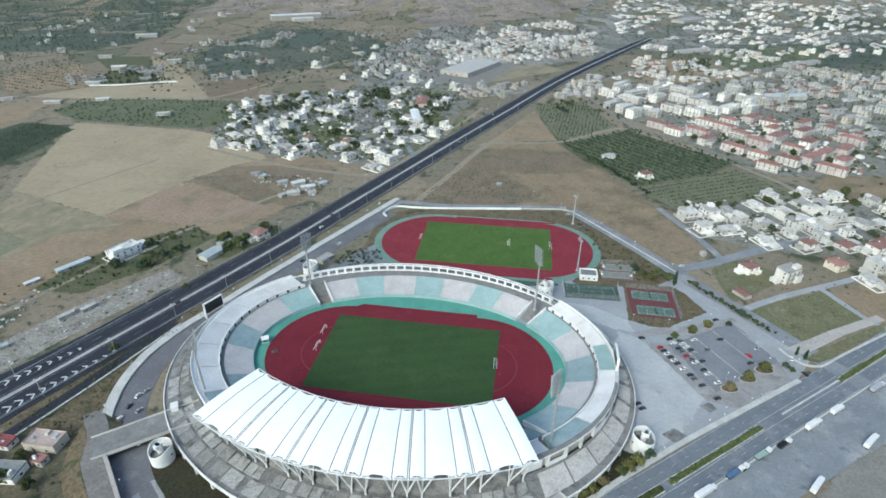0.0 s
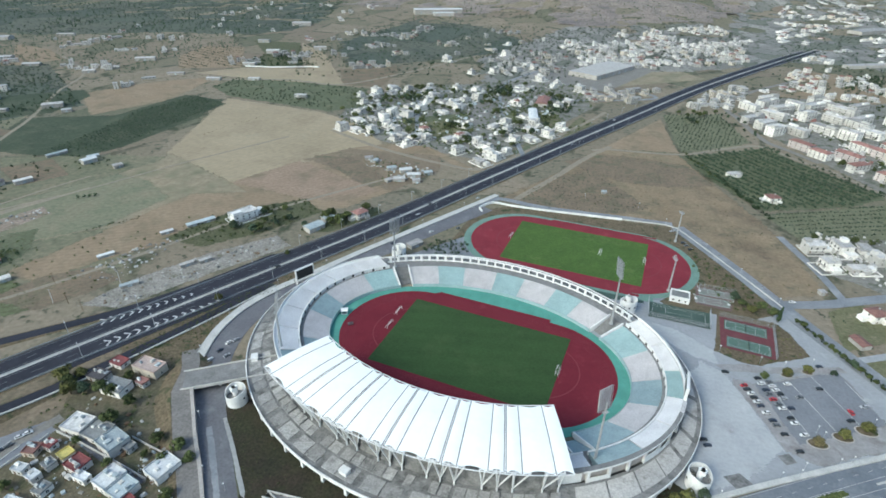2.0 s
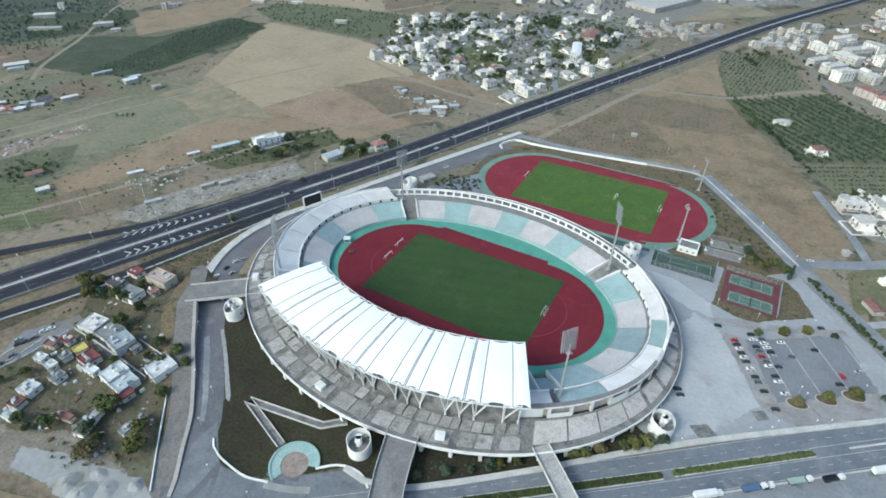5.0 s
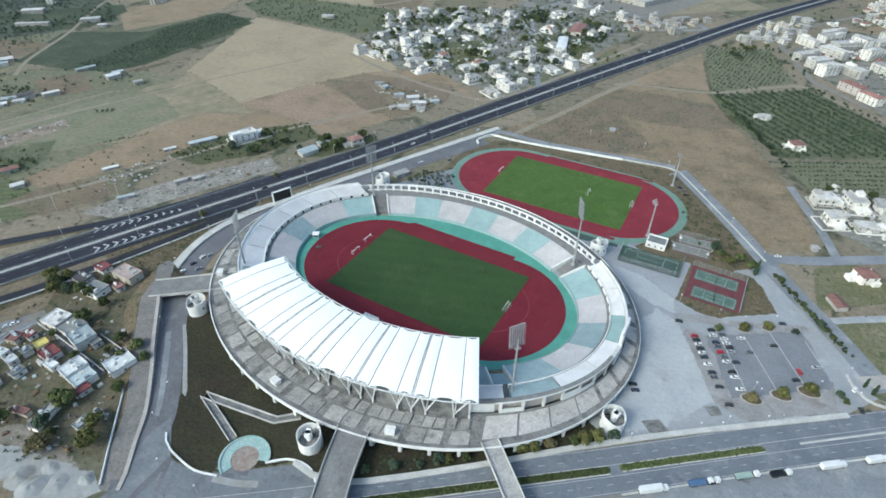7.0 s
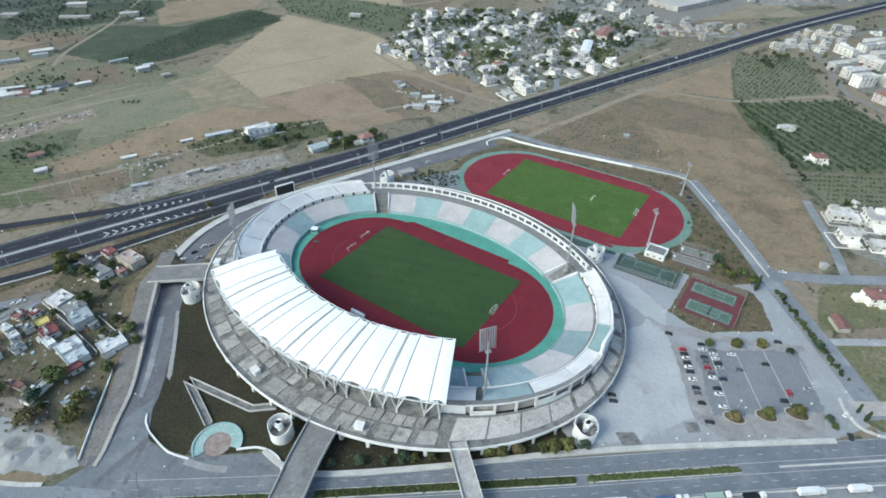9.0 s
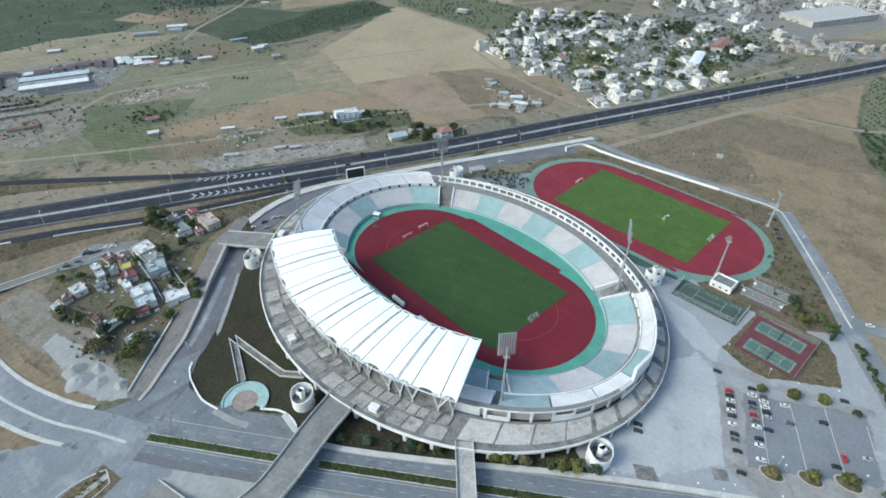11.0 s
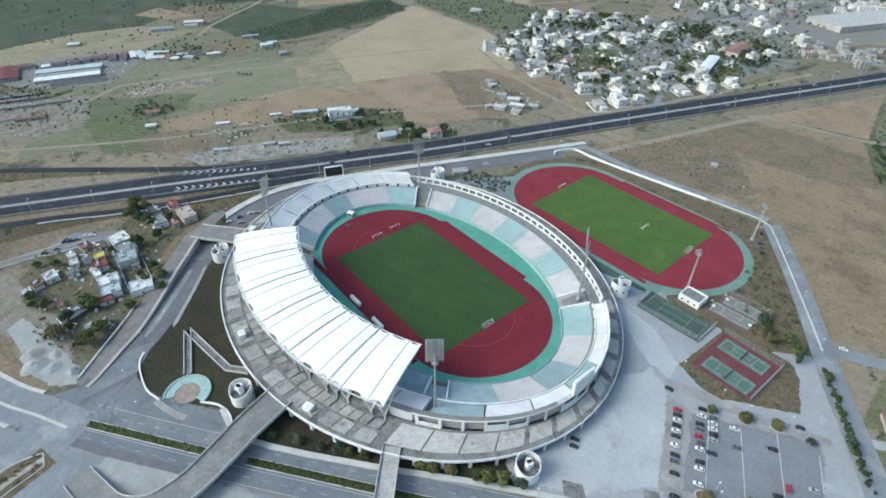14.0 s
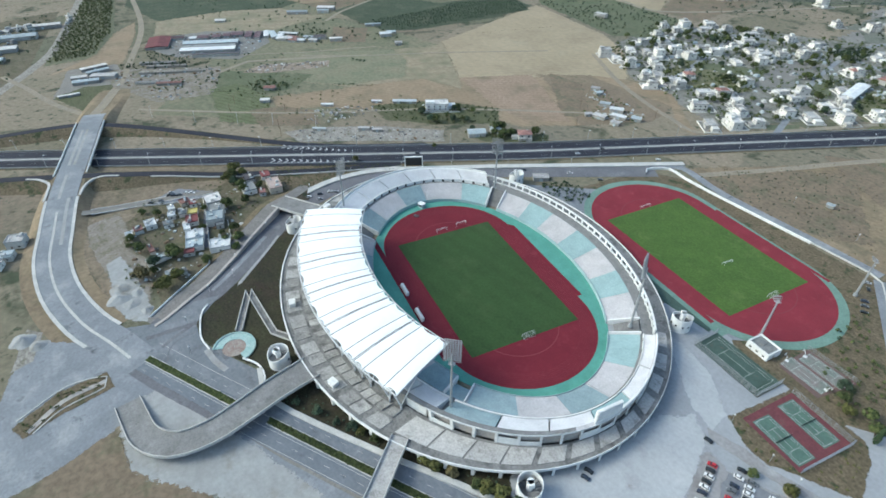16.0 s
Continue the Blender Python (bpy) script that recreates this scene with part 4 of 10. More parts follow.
patch("street", [(-20, 4), (-62, 0), (-103, 14), (-113, 26), (-104, 40), (-84, 56), (-60, 75), (-40, 80), (-34, 56), (-24, 28)], 0.21, "asphalt", "worn asphalt of the side street", "road", 3.0)
patch("scrub", [(-20, 6), (-36, 50), (-8, 52), (25, 80), (45, 66), (10, -10)], 0.17, "dull_brown", "bare brown earth beside the street", "field")
patch("plaza", [(-100, 66), (-93, 84), (-101, 104), (-98, 118), (-82, 100), (-67, 99), (-56, 103), (-29, 118), (-8, 116), (-14, 106), (-50, 84), (-74, 70)], 0.25, "junction", "grey asphalt junction below the stadium", "road")
patch("dirt_yard", [(-151, 79), (-131, 80), (-108, 82), (-100, 77), (-106, 69), (-127, 63), (-147, 66), (-168, 66), (-172, 74)], 0.17, "pale_dust", "pale powdery spoil spread over the yard", "yard", 5.0)


road("street_edge", [p for p in SOUTH if p[0] < 110], -8.0, 15.5, 0.17, "lane_grey", "dusty pale edge of the south road")
cuts = [i for i, p in enumerate(SOUTH) if p[0] > 100][0]
solo("kerb", Geo().sweep([(x, y, 0.2) for x, y, z in shift(SOUTH, -11.2)][cuts:], [(0.45, -0.1), (0.45, 0.26), (-0.45, 0.26), (-0.45, -0.1)]), M["kerb"], "pale kerb between the road and the lay-by", "kerb", "structure")
g = Geo()
for off, z in ((10.9, 0.26), (-10.0, 0.26), (2.6, 0.26), (-2.6, 0.26)):
    g.sweep([(x, y, z) for x, y, h in shift(SOUTH, off)], [(-0.10, 0), (0.10, 0)])
s = 0.0
while s < length_of(SOUTH):
    p, h = along(SOUTH, s)
    n = Vector((-math.sin(radians(h)), math.cos(radians(h)), 0))
    for off in (6.6, -6.2):
        q = p + n * off
        g.box(q.x, q.y, 0.245, 3.0, 0.15, 0.015, h)
    s += 9.0
solo("road_marking", g, M["kerb"], "worn pale lane lines on the south road", "road marking", "stuff")
g = Geo().sweep([(x, y, 0.2) for x, y, h in SOUTH if 168 < x < 236], [(0.5, 0), (0.5, 0.24), (-0.5, 0.24), (-0.5, 0)])
solo("kerb", g, M["kerb"], "flat pale strip where the median breaks off", "kerb", "structure")
patch("lay_by_edge", [(172, 162), (188, 172), (198, 179), (210, 185), (226, 192), (260, 206), (262, 180), (200, 150)], 0.24, "lane_grey", "pale dusty concrete behind the lay-by", "yard")
for k, (curve, wide, tone, lab) in enumerate((([(-85, 74), (-83.9, 79.2), (-83.6, 86), (-82.6, 92.7), (-82.1, 100.6)], 1.5, "road_dark", "dark tyre-worn curve through the junction"), ([(-73, 80), (-75.9, 84.8), (-77.9, 89.1), (-79.8, 94.3), (-82.3, 98.9)], 1.1, "road_dark", "dark tyre-worn curve through the junction"), ([(-58, 99.5), (-52, 100.4), (-46, 101.6), (-38, 104.4)], 1.6, "pale_dust", "pale worn streak across the junction"), ([(-60, 104.5), (-52, 105.5), (-45, 107)], 1.2, "road_dark", "dark worn streak across the junction"))):
    solo("road_wear", Geo().sweep([(x, y, 0.285 + 0.004 * k) for x, y, z in smooth(curve, 2)], [(-wide, 0), (wide, 0)]), M[tone], lab, "road", "structure")
patch("road_dust", [(-136, 170), (-124, 157.5), (-115, 147.5), (-102, 133), (-100.5, 130), (-103, 131), (-116.2, 146), (-125.6, 156.8), (-137.4, 169)], 0.30, "pale_dust", "pale dust along the foot of the lawn", "road", 1.2)
patch("road_dust", [(-140, 163), (-126, 146), (-111, 127), (-104, 116), (-106, 115.5), (-113.5, 126), (-128.5, 144.5), (-142, 161)], 0.305, "asphalt", "pale worn stripe along the service road", "road", 1.0)
patch("dark_asphalt", [(-79, 54), (-46, 70), (-26, 81), (3, 97), (2, 99), (-29, 83.5), (-49, 73), (-81, 57)], 0.275, "road_dark", "darker band of asphalt along the road's edge", "road", 1.0)
solo("kerb", Geo().sweep(smooth([(-61, 80, 0.25), (-69, 83, 0.25), (-74, 89, 0.25), (-75, 99, 0.25)], 2), [(0.3, -0.1), (0.3, 0.05), (-0.3, 0.05), (-0.3, -0.1)]), M["road_dark"], "thin dark seam curving through the junction", "road", "structure")
solo("kerb", Geo().sweep(smooth([(-50, 18, 0.2), (-58, 31, 0.2), (-61, 50, 0.2), (-68, 52, 0.2), (-72, 34, 0.2), (-62, 12, 0.2)], 4), [(0.3, -0.1), (0.3, 0.3), (-0.3, 0.3), (-0.3, -0.1)]), M["kerb"], "pale kerb round the overgrown strip", "kerb", "structure")
solo("footpath", Geo().sweep(smooth([(-52, 16, 0.3), (-63, 32, 0.3), (-65, 51, 0.3)], 4), [(1.3, -0.1), (1.3, 0.12), (-1.3, 0.12), (-1.3, -0.1)]), M["footway"], "worn pale path through the overgrown strip", "path", "structure")
patch("earth_bank", [(-98, 11), (-129, 20), (-122, 27), (-101, 21)], 0.24, "rubble", "pale bare earth beside the street", "yard")


def kerbed_median(a, b, w):
    path = [a, ((a[0] + b[0]) / 2, (a[1] + b[1]) / 2, 0), b]
    ob = thing("traffic_island", "long kerbed traffic island with clipped green hedge", "traffic island", None, "islands of the south road")
    g1 = Geo().sweep(path, [(-w, 0), (-w, 0.42), (w, 0.42), (w, 0)])
    part("kerb", g1, M["kerb"], ob)
    part("grass", Geo().sweep(path, [(0.45 - w, 0.4), (0.45 - w, 0.5), (w - 0.45, 0.5), (w - 0.45, 0.4)]), M["green_rough"], ob, "rough grass inside the kerb")
    g2, rnd = Geo(), random.Random(int(a[0]))
    n = int((Vector(b) - Vector(a)).length / 0.9)
    d = (Vector(b) - Vector(a)).normalized()
    for i in range(n):
        p = Vector(a).lerp(Vector(b), (i + 0.5) / n)
        for k in range(3):
            o = (k - 1) * w * 0.45
            g2.box(p.x - d.y * o + rnd.uniform(-.3, .3), p.y + d.x * o + rnd.uniform(-.3, .3), 0.3, rnd.uniform(.9, 1.6), rnd.uniform(.9, 1.6), rnd.uniform(0.5, 1.1), rnd.uniform(0, 90), 0, 0.6)
    part("hedge", g2, M["leaf"], ob, "clipped dark green hedge")


kerbed_median((-69, 72, 0), (-4, 107, 0), 2.2)
kerbed_median((4, 112, 0), (103, 167, 0), 2.2)
kerbed_median((108, 170, 0), (168, 204, 0), 1.9)
kerbed_median((232, 239.5, 0), (291, 273.5, 0), 1.9)


patch("verge", [(-58, 10), (-70, 30), (-71, 52), (-59, 54), (-55, 31), (-50, 14)], 0.3, "verge", "overgrown strip between the two side streets", "verge")


def low_wall(path, width, height, label, material="white_wall", name="boundary_wall"):
    w = width / 2
    return solo(name, Geo().sweep(path, [(w, 0), (w, height), (-w, height), (-w, 0)]), M[material], label, "wall", "structure")


low_wall(smooth([(-29, 119, 0), (-5, 118, 0), (47, 147, 0), (83, 170, 0), (131, 198, 0), (208, 239, 0)], 12), 2.6, 1.1, "broad pale concrete wall along the south road", "kerb")
low_wall(smooth([(-170, 187, 0), (-179, 208, 0), (-184, 232, 0), (-182, 258, 0), (-172, 284, 0), (-159, 306, 0), (-137, 344, 0), (-108, 391, 0), (-45, 492, 0)], 8), 5.6, 1.2, "broad pale curved wall between stadium road and highway", "kerb")
low_wall(smooth([(-52, 452, 0), (-56, 458, 0), (-46, 474, 0), (-30, 472, 0), (4, 470, 0), (74, 470, 0)], 6), 1.0, 1.8, "white wall round the training ground")
low_wall(smooth([(74, 471, 0), (112, 470, 0), (121, 466, 0), (160, 396, 0), (180, 358, 0)], 8), 0.8, 0.9, "low pale wall along the east road", "kerb")
LANE_WALL = smooth([(-92, 80, 0.05), (-95, 87, 0.15), (-104, 102, 0.3), (-110.8, 114.5, 0.5), (-121, 128, 1.0), (-132.5, 142, 1.8), (-141, 151.5, 2.5), (-150.5, 163.5, 3.4), (-164, 180.5, 4.5)], 5)
solo("retaining_wall", Geo().rows([[(b[0], b[1], 0.0), (b[0], b[1], b[2] + 0.7), (a[0], a[1], a[2] + 0.7), (a[0], a[1], a[2] - 0.2)] for a, b in zip(shift(LANE_WALL, 0.9), shift(LANE_WALL, -0.9))]), M["footway"], "pale broad retaining wall between lane and sunken road", "wall", "structure")
low_wall(smooth([(-101, 79, 0), (-115, 98, 0), (-130, 119, 0), (-132, 121.5, 0), (-140, 123, 0)], 4), 0.5, 1.2, "thin grey yard wall")
low_wall(smooth([(-93.5, 110, 0), (-90.5, 106.5, 0), (-86, 104, 0), (-80, 102, 0), (-68, 99.5, 0), (-57, 101, 0)], 3), 0.8, 0.9, "white curved kerb wall round the lawn")
low_wall(smooth([(-41, 114, 0), (-33, 119, 0), (-26, 120, 0), (-20, 118.5, 0), (-15, 114, 0)], 3), 0.9, 0.9, "white kerb wall beside the plaza")
low_wall(smooth([(212, 268, 0), (214, 260, 0), (218, 254, 0), (228, 251.5, 0), (248, 262, 0), (291, 284, 0), (330, 304, 0)], 4), 1.4, 0.7, "pale curved kerb wall at the street corner", "kerb")
STADIUM_ROAD = smooth([(-84, 78, 0), (-94, 92, 0), (-104, 116, 0), (-126, 145, 0), (-150, 176, 0), (-166, 205, 0), (-173, 232, 0), (-172, 258, 0), (-162, 284, 0), (-148, 308, 0), (-126, 346, 0), (-96, 392, 0), (-50, 462, 0)], 8)
road("stadium_road", STADIUM_ROAD, 9.0, 8.0, 0.18, "road_dark", "grey asphalt road curving round the stadium")
LANE = shift(LANE_WALL, 5.6) + [(-173.5, 192, 4.5), (-178, 199, 3.6), (-184, 206, 1.6), (-189, 212, 0.1)]
road("raised_lane", LANE, 4.8, 5.0, 0.06, "lane_dark", "dull grey lane rising to the footbridge")
solo("lane_bank", Geo().rows([[(a[0], a[1], 0.0), (b[0], b[1], b[2] - 0.05), (c[0], c[1], c[2] - 0.05), (d[0], d[1], 0.0 if i > len(LANE) - 4 else c[2] - 0.05)] for i, (a, b, c, d) in enumerate((shift(LANE, 5.8 + 2.0 * LANE[i][2])[i], shift(LANE, 5.4)[i], shift(LANE, -5.0)[i], shift(LANE, -5.2 - (1.8 * LANE[i][2] if i > len(LANE) - 4 else 0.0))[i]) for i in range(len(LANE)))]), M["verge"], "rough grassy bank below the raised lane", "embankment", "structure")
EAST_ROAD = smooth([(300, 130, 0), (262, 204, 0), (231, 258, 0), (212, 296, 0), (188, 340, 0), (176, 365, 0), (155, 407, 0), (121, 468, 0)], 10)
road("east_road", EAST_ROAD, 5.5, 7.0, 0.28, "asphalt", "grey asphalt road along the east side")
road("access_road", smooth([(118, 474, 0), (74, 476, 0), (2, 478, 0), (-42, 486, 0), (-60, 466, 0)], 10), 4.0, 3.0, 0.20, "asphalt", "grey access road behind the training ground")
road("side_street", smooth([(178, 362, 0), (210, 371, 0), (256, 391, 0), (330, 420, 0), (400, 450, 0)], 10), 4.5, 4.5, 0.26, "asphalt", "grey street between the houses")
road("side_street", smooth([(225, 380, 0), (219, 420, 0), (206, 474, 0)], 10), 3.0, 3.0, 0.24, "asphalt", "narrow street at the field's edge")
road("side_street", smooth([(200, 305, 0), (240, 324, 0), (279, 338, 0), (345, 362, 0), (420, 390, 0)], 10), 2.6, 2.6, 0.22, "paving", "pale narrow street between the lots")
road("side_street", smooth([(279, 337, 0), (288, 300, 0), (296, 284, 0)], 10), 2.2, 2.2, 0.24, "paving", "pale narrow lane between the lots")
road("farm_lane", smooth([(-26, 488, 0), (6, 554, 0), (36, 622, 0), (66, 676, 0)], 12), 3.5, 3.5, 0.17, "dirt", "pale dusty track beside the highway")
road("farm_lane", smooth([(-560, 200, 0), (-514, 298, 0), (-493, 342, 0), (-480, 386, 0), (-465, 425, 0)], 12), 1.4, 1.4, 0.17, "dirt", "faint farm track over the plain")
road("farm_lane", smooth([(-610, 420, 0), (-644, 460, 0), (-675, 517, 0), (-707, 576, 0), (-790, 700, 0), (-859, 822, 0), (-1028, 940, 0)], 16), 2.6, 2.6, 0.17, "dirt", "pale farm track between the groves")
road("farm_lane", smooth([(44, 655, 0), (60, 664, 0), (147, 670, 0), (200, 706, 0), (246, 728, 0), (273, 694, 0), (311, 645, 0), (340, 580, 0), (362, 512, 0), (330, 440, 0)], 12), 3.2, 3.2, 0.18, "dirt", "pale lane between the olive groves")
road("village_road", smooth([(-290, 640, 0), (-200, 590, 0), (-110, 560, 0), (-64, 570, 0), (20, 740, 0), (60, 830, 0)], 14), 3.0, 3.0, 0.20, "dirt", "pale dusty road at the village's edge")
road("village_road", smooth([(-130, 545, 0), (-210, 445, 0), (-262, 372, 0), (-330, 252, 0), (-420, 130, 0)], 14), 2.2, 2.2, 0.18, "dirt", "dirt track beside the highway")
road("village_road", smooth([(-485, 330, 0), (-440, 400, 0), (-400, 480, 0), (-330, 600, 0)], 14), 1.6, 1.6, 0.20, "dirt", "faint dirt track across the pasture")
road("far_road", smooth([(95, 990, 0), (140, 940, 0), (60, 900, 0), (-40, 880, 0), (-150, 900, 0), (-300, 830, 0)], 14), 3.5, 3.5, 0.20, "asphalt", "grey street through the village")
road("far_road", smooth([(-30, 600, 0), (-60, 700, 0), (-90, 800, 0), (-110, 960, 0), (-60, 1100, 0)], 14), 3.0, 3.0, 0.22, "asphalt", "grey street through the village")
road("far_road", smooth([(-170, 620, 0), (-190, 700, 0), (-220, 800, 0), (-240, 900, 0)], 14), 2.8, 2.8, 0.24, "asphalt", "grey street through the village")
road("far_road", smooth([(-620, 840, 0), (-480, 880, 0), (-380, 876, 0), (-300, 1000, 0), (-220, 1180, 0)], 14), 4.0, 4.0, 0.20, "dirt", "dirt road between the groves")
road("far_road", smooth([(300, 684, 0), (277, 722, 0), (261, 744, 0), (251, 791, 0), (246, 847, 0), (240, 924, 0), (300, 1030, 0), (420, 1170, 0)], 14), 4.0, 4.0, 0.20, "lane_grey", "grey street beside the flats")

# the road over the highway
LEFT_ROAD = smooth([(-66, 68, 0.05), (-92, 58, 0), (-117, 47, 0), (-153, 38, 0.2), (-190, 36.5, 0.9), (-222, 42, 2.6), (-255, 48.5, 4.7), (-286, 56.5, 6.3), (-308, 62.5, 6.5), (-385, 83, 6.5), (-400, 87, 6.2), (-412, 90, 5.2), (-450, 104, 1.6), (-490, 120, 0.1)], 7)
cut = [i for i, p in enumerate(LEFT_ROAD) if p[0] < -303][0]
end = [i for i, p in enumerate(LEFT_ROAD) if p[0] < -388][0]
stop = [i for i, p in enumerate(LEFT_ROAD) if p[0] < -415][0]
road("overpass_road", LEFT_ROAD[:stop + 1], 9.0, 10.5, 0.36, "asphalt", "worn grey road climbing to the overpass")
road("dirt_road", LEFT_ROAD[stop:], 4.5, 5.0, 0.28, "dirt", "dirt road coming down from the overpass")
for seg in (LEFT_ROAD[4:cut + 1], LEFT_ROAD[end:]):
    g = Geo()
    g.rows([[(x - dx, y - dy, h) for x, y, h in ((a[0], a[1], 0.0), (b[0], b[1], b[2] + 0.05), (c[0], c[1], c[2] + 0.05), (e[0], e[1], 0.0))] for a, b, c, e, dx, dy in
            ((shift(seg, 11.5 + 1.6 * 4)[i], shift(seg, 11.2)[i], shift(seg, -12.8)[i], shift(seg, -12.8 - 1.6 * 4)[i], 0, 0) for i in range(len(seg)))])
    solo("embankment", g, M["scrub"], "dry grassy embankment of the overpass road", "embankment", "structure")
for side, lim in ((1, 9.6), (-1, 11.1)):
    seg = shift(LEFT_ROAD, side * lim)
    solo("footway", Geo().sweep([p for p in seg[4:cut] if p[0] > -268], [(1.0, -0.2), (1.0, 0.55), (-1.0, 0.55), (-1.0, -0.2)]), M["kerb"], "pale raised footway along the road", "kerb", "structure")
strip = shift(LEFT_ROAD, 0.6)
solo("lane_divider", Geo().sweep(strip[1:24], [(0.75, 0.25), (0.75, 0.5), (0.45, 0.5), (0.45, 0.38), (-0.45, 0.38), (-0.45, 0.5), (-0.75, 0.5), (-0.75, 0.25)]), M["kerb"], "low pale divider in the middle of the road", "kerb", "structure")
for flare in ([(-262, 62.5, 4.95), (-272, 66.5, 5.6), (-280, 73, 5.9), (-281, 82, 5.9), (-276, 92, 5.5)], [(-266, 39.5, 5.2), (-278, 43, 5.9), (-290, 45, 6.1), (-301, 40, 6.0), (-309, 31, 5.7)]):
    solo("kerb", Geo().sweep(smooth(flare, 3), [(0.9, -0.6), (0.9, 0.6), (-0.9, 0.6), (-0.9, -0.6)]), M["kerb"], "broad pale kerb curving into the slip road", "kerb", "structure")
for a0, b0, off in ((-258, -300, 1.5), (-312, -384, -1.0), (-200, -262, -5.2), (-312, -384, 3.0)):
    streak = [p for p in shift(LEFT_ROAD, off) if b0 < p[0] < a0]
    solo("road_dust", Geo().sweep([(x, y, z + 0.375) for x, y, z in streak], [(-1.1, 0), (1.1, 0)]), M["pale_dust"], "pale dusty streak worn into the road", "road", "structure")
bridge = thing("overpass", "pale concrete overpass carrying a road across the highway", "bridge")
seg = LEFT_ROAD[cut - 1:end + 1]
part("deck", Geo().sweep(seg, [(11.0, 0.25), (11.0, -1.2), (-12.6, -1.2), (-12.6, 0.25)]), M["kerb"], bridge)
for side, lim in ((1, 10.8), (-1, 12.4)):
    part("parapet", Geo().sweep(shift(seg, side * lim), [(0.3, -0.2), (0.3, 1.2), (-0.3, 1.2), (-0.3, -0.2)]), M["white_wall"], bridge, "pale concrete parapet")
for k in (0.25, 0.5, 0.75):
    p, h = along(seg, k * length_of(seg))
    part("pier", Geo().box(p.x, p.y, 0, 1.4, 16, 5.4, h), M["kerb"], bridge)
road("dirt_road", smooth([(-500, 125, 0), (-575, 149, 0), (-718, 188, 0), (-894, 207, 0), (-1100, 220, 0)], 15), 3.6, 3.6, 0.18, "dirt", "pale dirt road beyond the overpass")
road("dirt_road", smooth([(-420, 92, 0), (-480, 62, 0), (-548, 40, 0), (-600, 20, 0)], 12), 3.0, 3.0, 0.18, "dirt", "pale dirt road along the creek")
road("side_lane", smooth([(-240, 54, 3.0), (-238, 66, 1.8), (-236, 82, 0.5), (-231, 108, 0.05), (-228, 128, 0.0), (-220, 148, 0)], 5), 3.0, 3.0, 0.2, "lane_grey", "pale lane into the small settlement")
for off in (3.4, -3.4):
    solo("kerb", Geo().sweep(shift(smooth([(-238, 66, 1.8), (-236, 82, 0.5), (-231, 108, 0.05), (-228, 128, 0.0)], 5), off), [(0.3, -0.2), (0.3, 0.5), (-0.3, 0.5), (-0.3, -0.2)]), M["kerb"], "pale kerb of the settlement lane", "kerb", "structure")
patch("dirt_yard", [(-233, 104), (-240, 127), (-226, 143), (-216, 140), (-218, 125), (-223, 113), (-229, 101)], 0.15, "lot", "grey dusty yard with parked cars", "yard")
patch("wood_floor", [(-614, 64), (-940, 138), (-915, 184), (-712, 150), (-618, 118)], 0.10, "grove_soil", "dark ground below the creek wood")
road("creek_bed", smooth([(-520, 0, 0), (-560, 22, 0), (-616, 52, 0), (-697, 82, 0), (-941, 135, 0)], 15), 5.0, 6.0, 0.12, "rubble", "dry pale stony creek bed")


# ---- running tracks ----
def oval(straight, radius, n=28):
    """Outline of a running track: two half circles and two straights."""
    pts = []
    for k, c in ((0, straight / 2), (1, -straight / 2)):
        for i in range(n + 1):
            a = -math.pi / 2 + math.pi * i / n + math.pi * k
            pts.append((c + radius * math.cos(a), radius * math.sin(a)))
    return pts


def place(poly, at):
    return [(at @ Vector((x, y, 0))).to_2d().to_tuple() for x, y in poly]


S0 = pose(-21.5, 258.5, 0, 0, 0, -9.0)
S1 = pose(35.8, 401.5, 0, 0, 0, -8.0)


def sports_field(at, suffix, apron_poly, extra):
    far = "_far" if suffix else ""
    z = 0.30
    solo("track_apron", Geo().prism(place(apron_poly, at), z - 0.8, z), M["apron" + far], "green synthetic surface round the running track", "apron", "structure")
    g = Geo().prism(place(oval(84.4, 46.2), at), z - 0.2, z + 0.05)
    for poly in extra:
        g.prism(place(poly, at), z - 0.2, z + 0.045)
    solo("running_track", g, M["track" + far], "red synthetic running track with two bends", "running track", "structure")
    g = Geo()
    for lane in range(9):
        r = 36.6 + 1.2 * lane
        g.sweep([(x, y, z + 0.06) for x, y in place(oval(84.4, r), at)], [(-0.05, 0), (0.05, 0)], 0, True)
    for sg in (1, -1):
        ring = [(sg * (42.2 + 24.5 * math.cos(a)), 24.5 * math.sin(a)) for a in [math.pi * (i / 16 - 0.5) for i in range(17)]]
        g.sweep([(x, y, z + 0.06) for x, y in place(ring, at)], [(-0.3, 0), (0.3, 0)])
    solo("lane_lines", g, mat("pale_red_line", (0.18, 0.036, 0.045), (0.155, 0.031, 0.04), 4, 0.8, 1, 0.1), "pale lane lines painted on the red track", "road marking", "stuff")
    hw, hh = 54.5, 34.6
    solo("football_pitch", Geo().prism(place([(-hw, -hh), (hw, -hh), (hw, hh), (-hw, hh)], at), z - 0.1, z + 0.10), M["turf" + far], "mown green football pitch with mowing bands", "pitch", "structure")


ring63 = [(96.5 * math.cos(a), 64 * math.sin(a)) for a in [2 * math.pi * i / 96 for i in range(96)]]
sports_field(S0, "", ring63, [[(-46, 46), (-42, 49.5), (38, 49.5), (38, 46)], [(-70, -46), (-70, -49.5), (50, -49.5), (50, -46)]])
far_apron = oval(88, 50.5)
spur_apron = [(-64, -52.5), (64, -52.5), (64, -40), (-64, -40)]
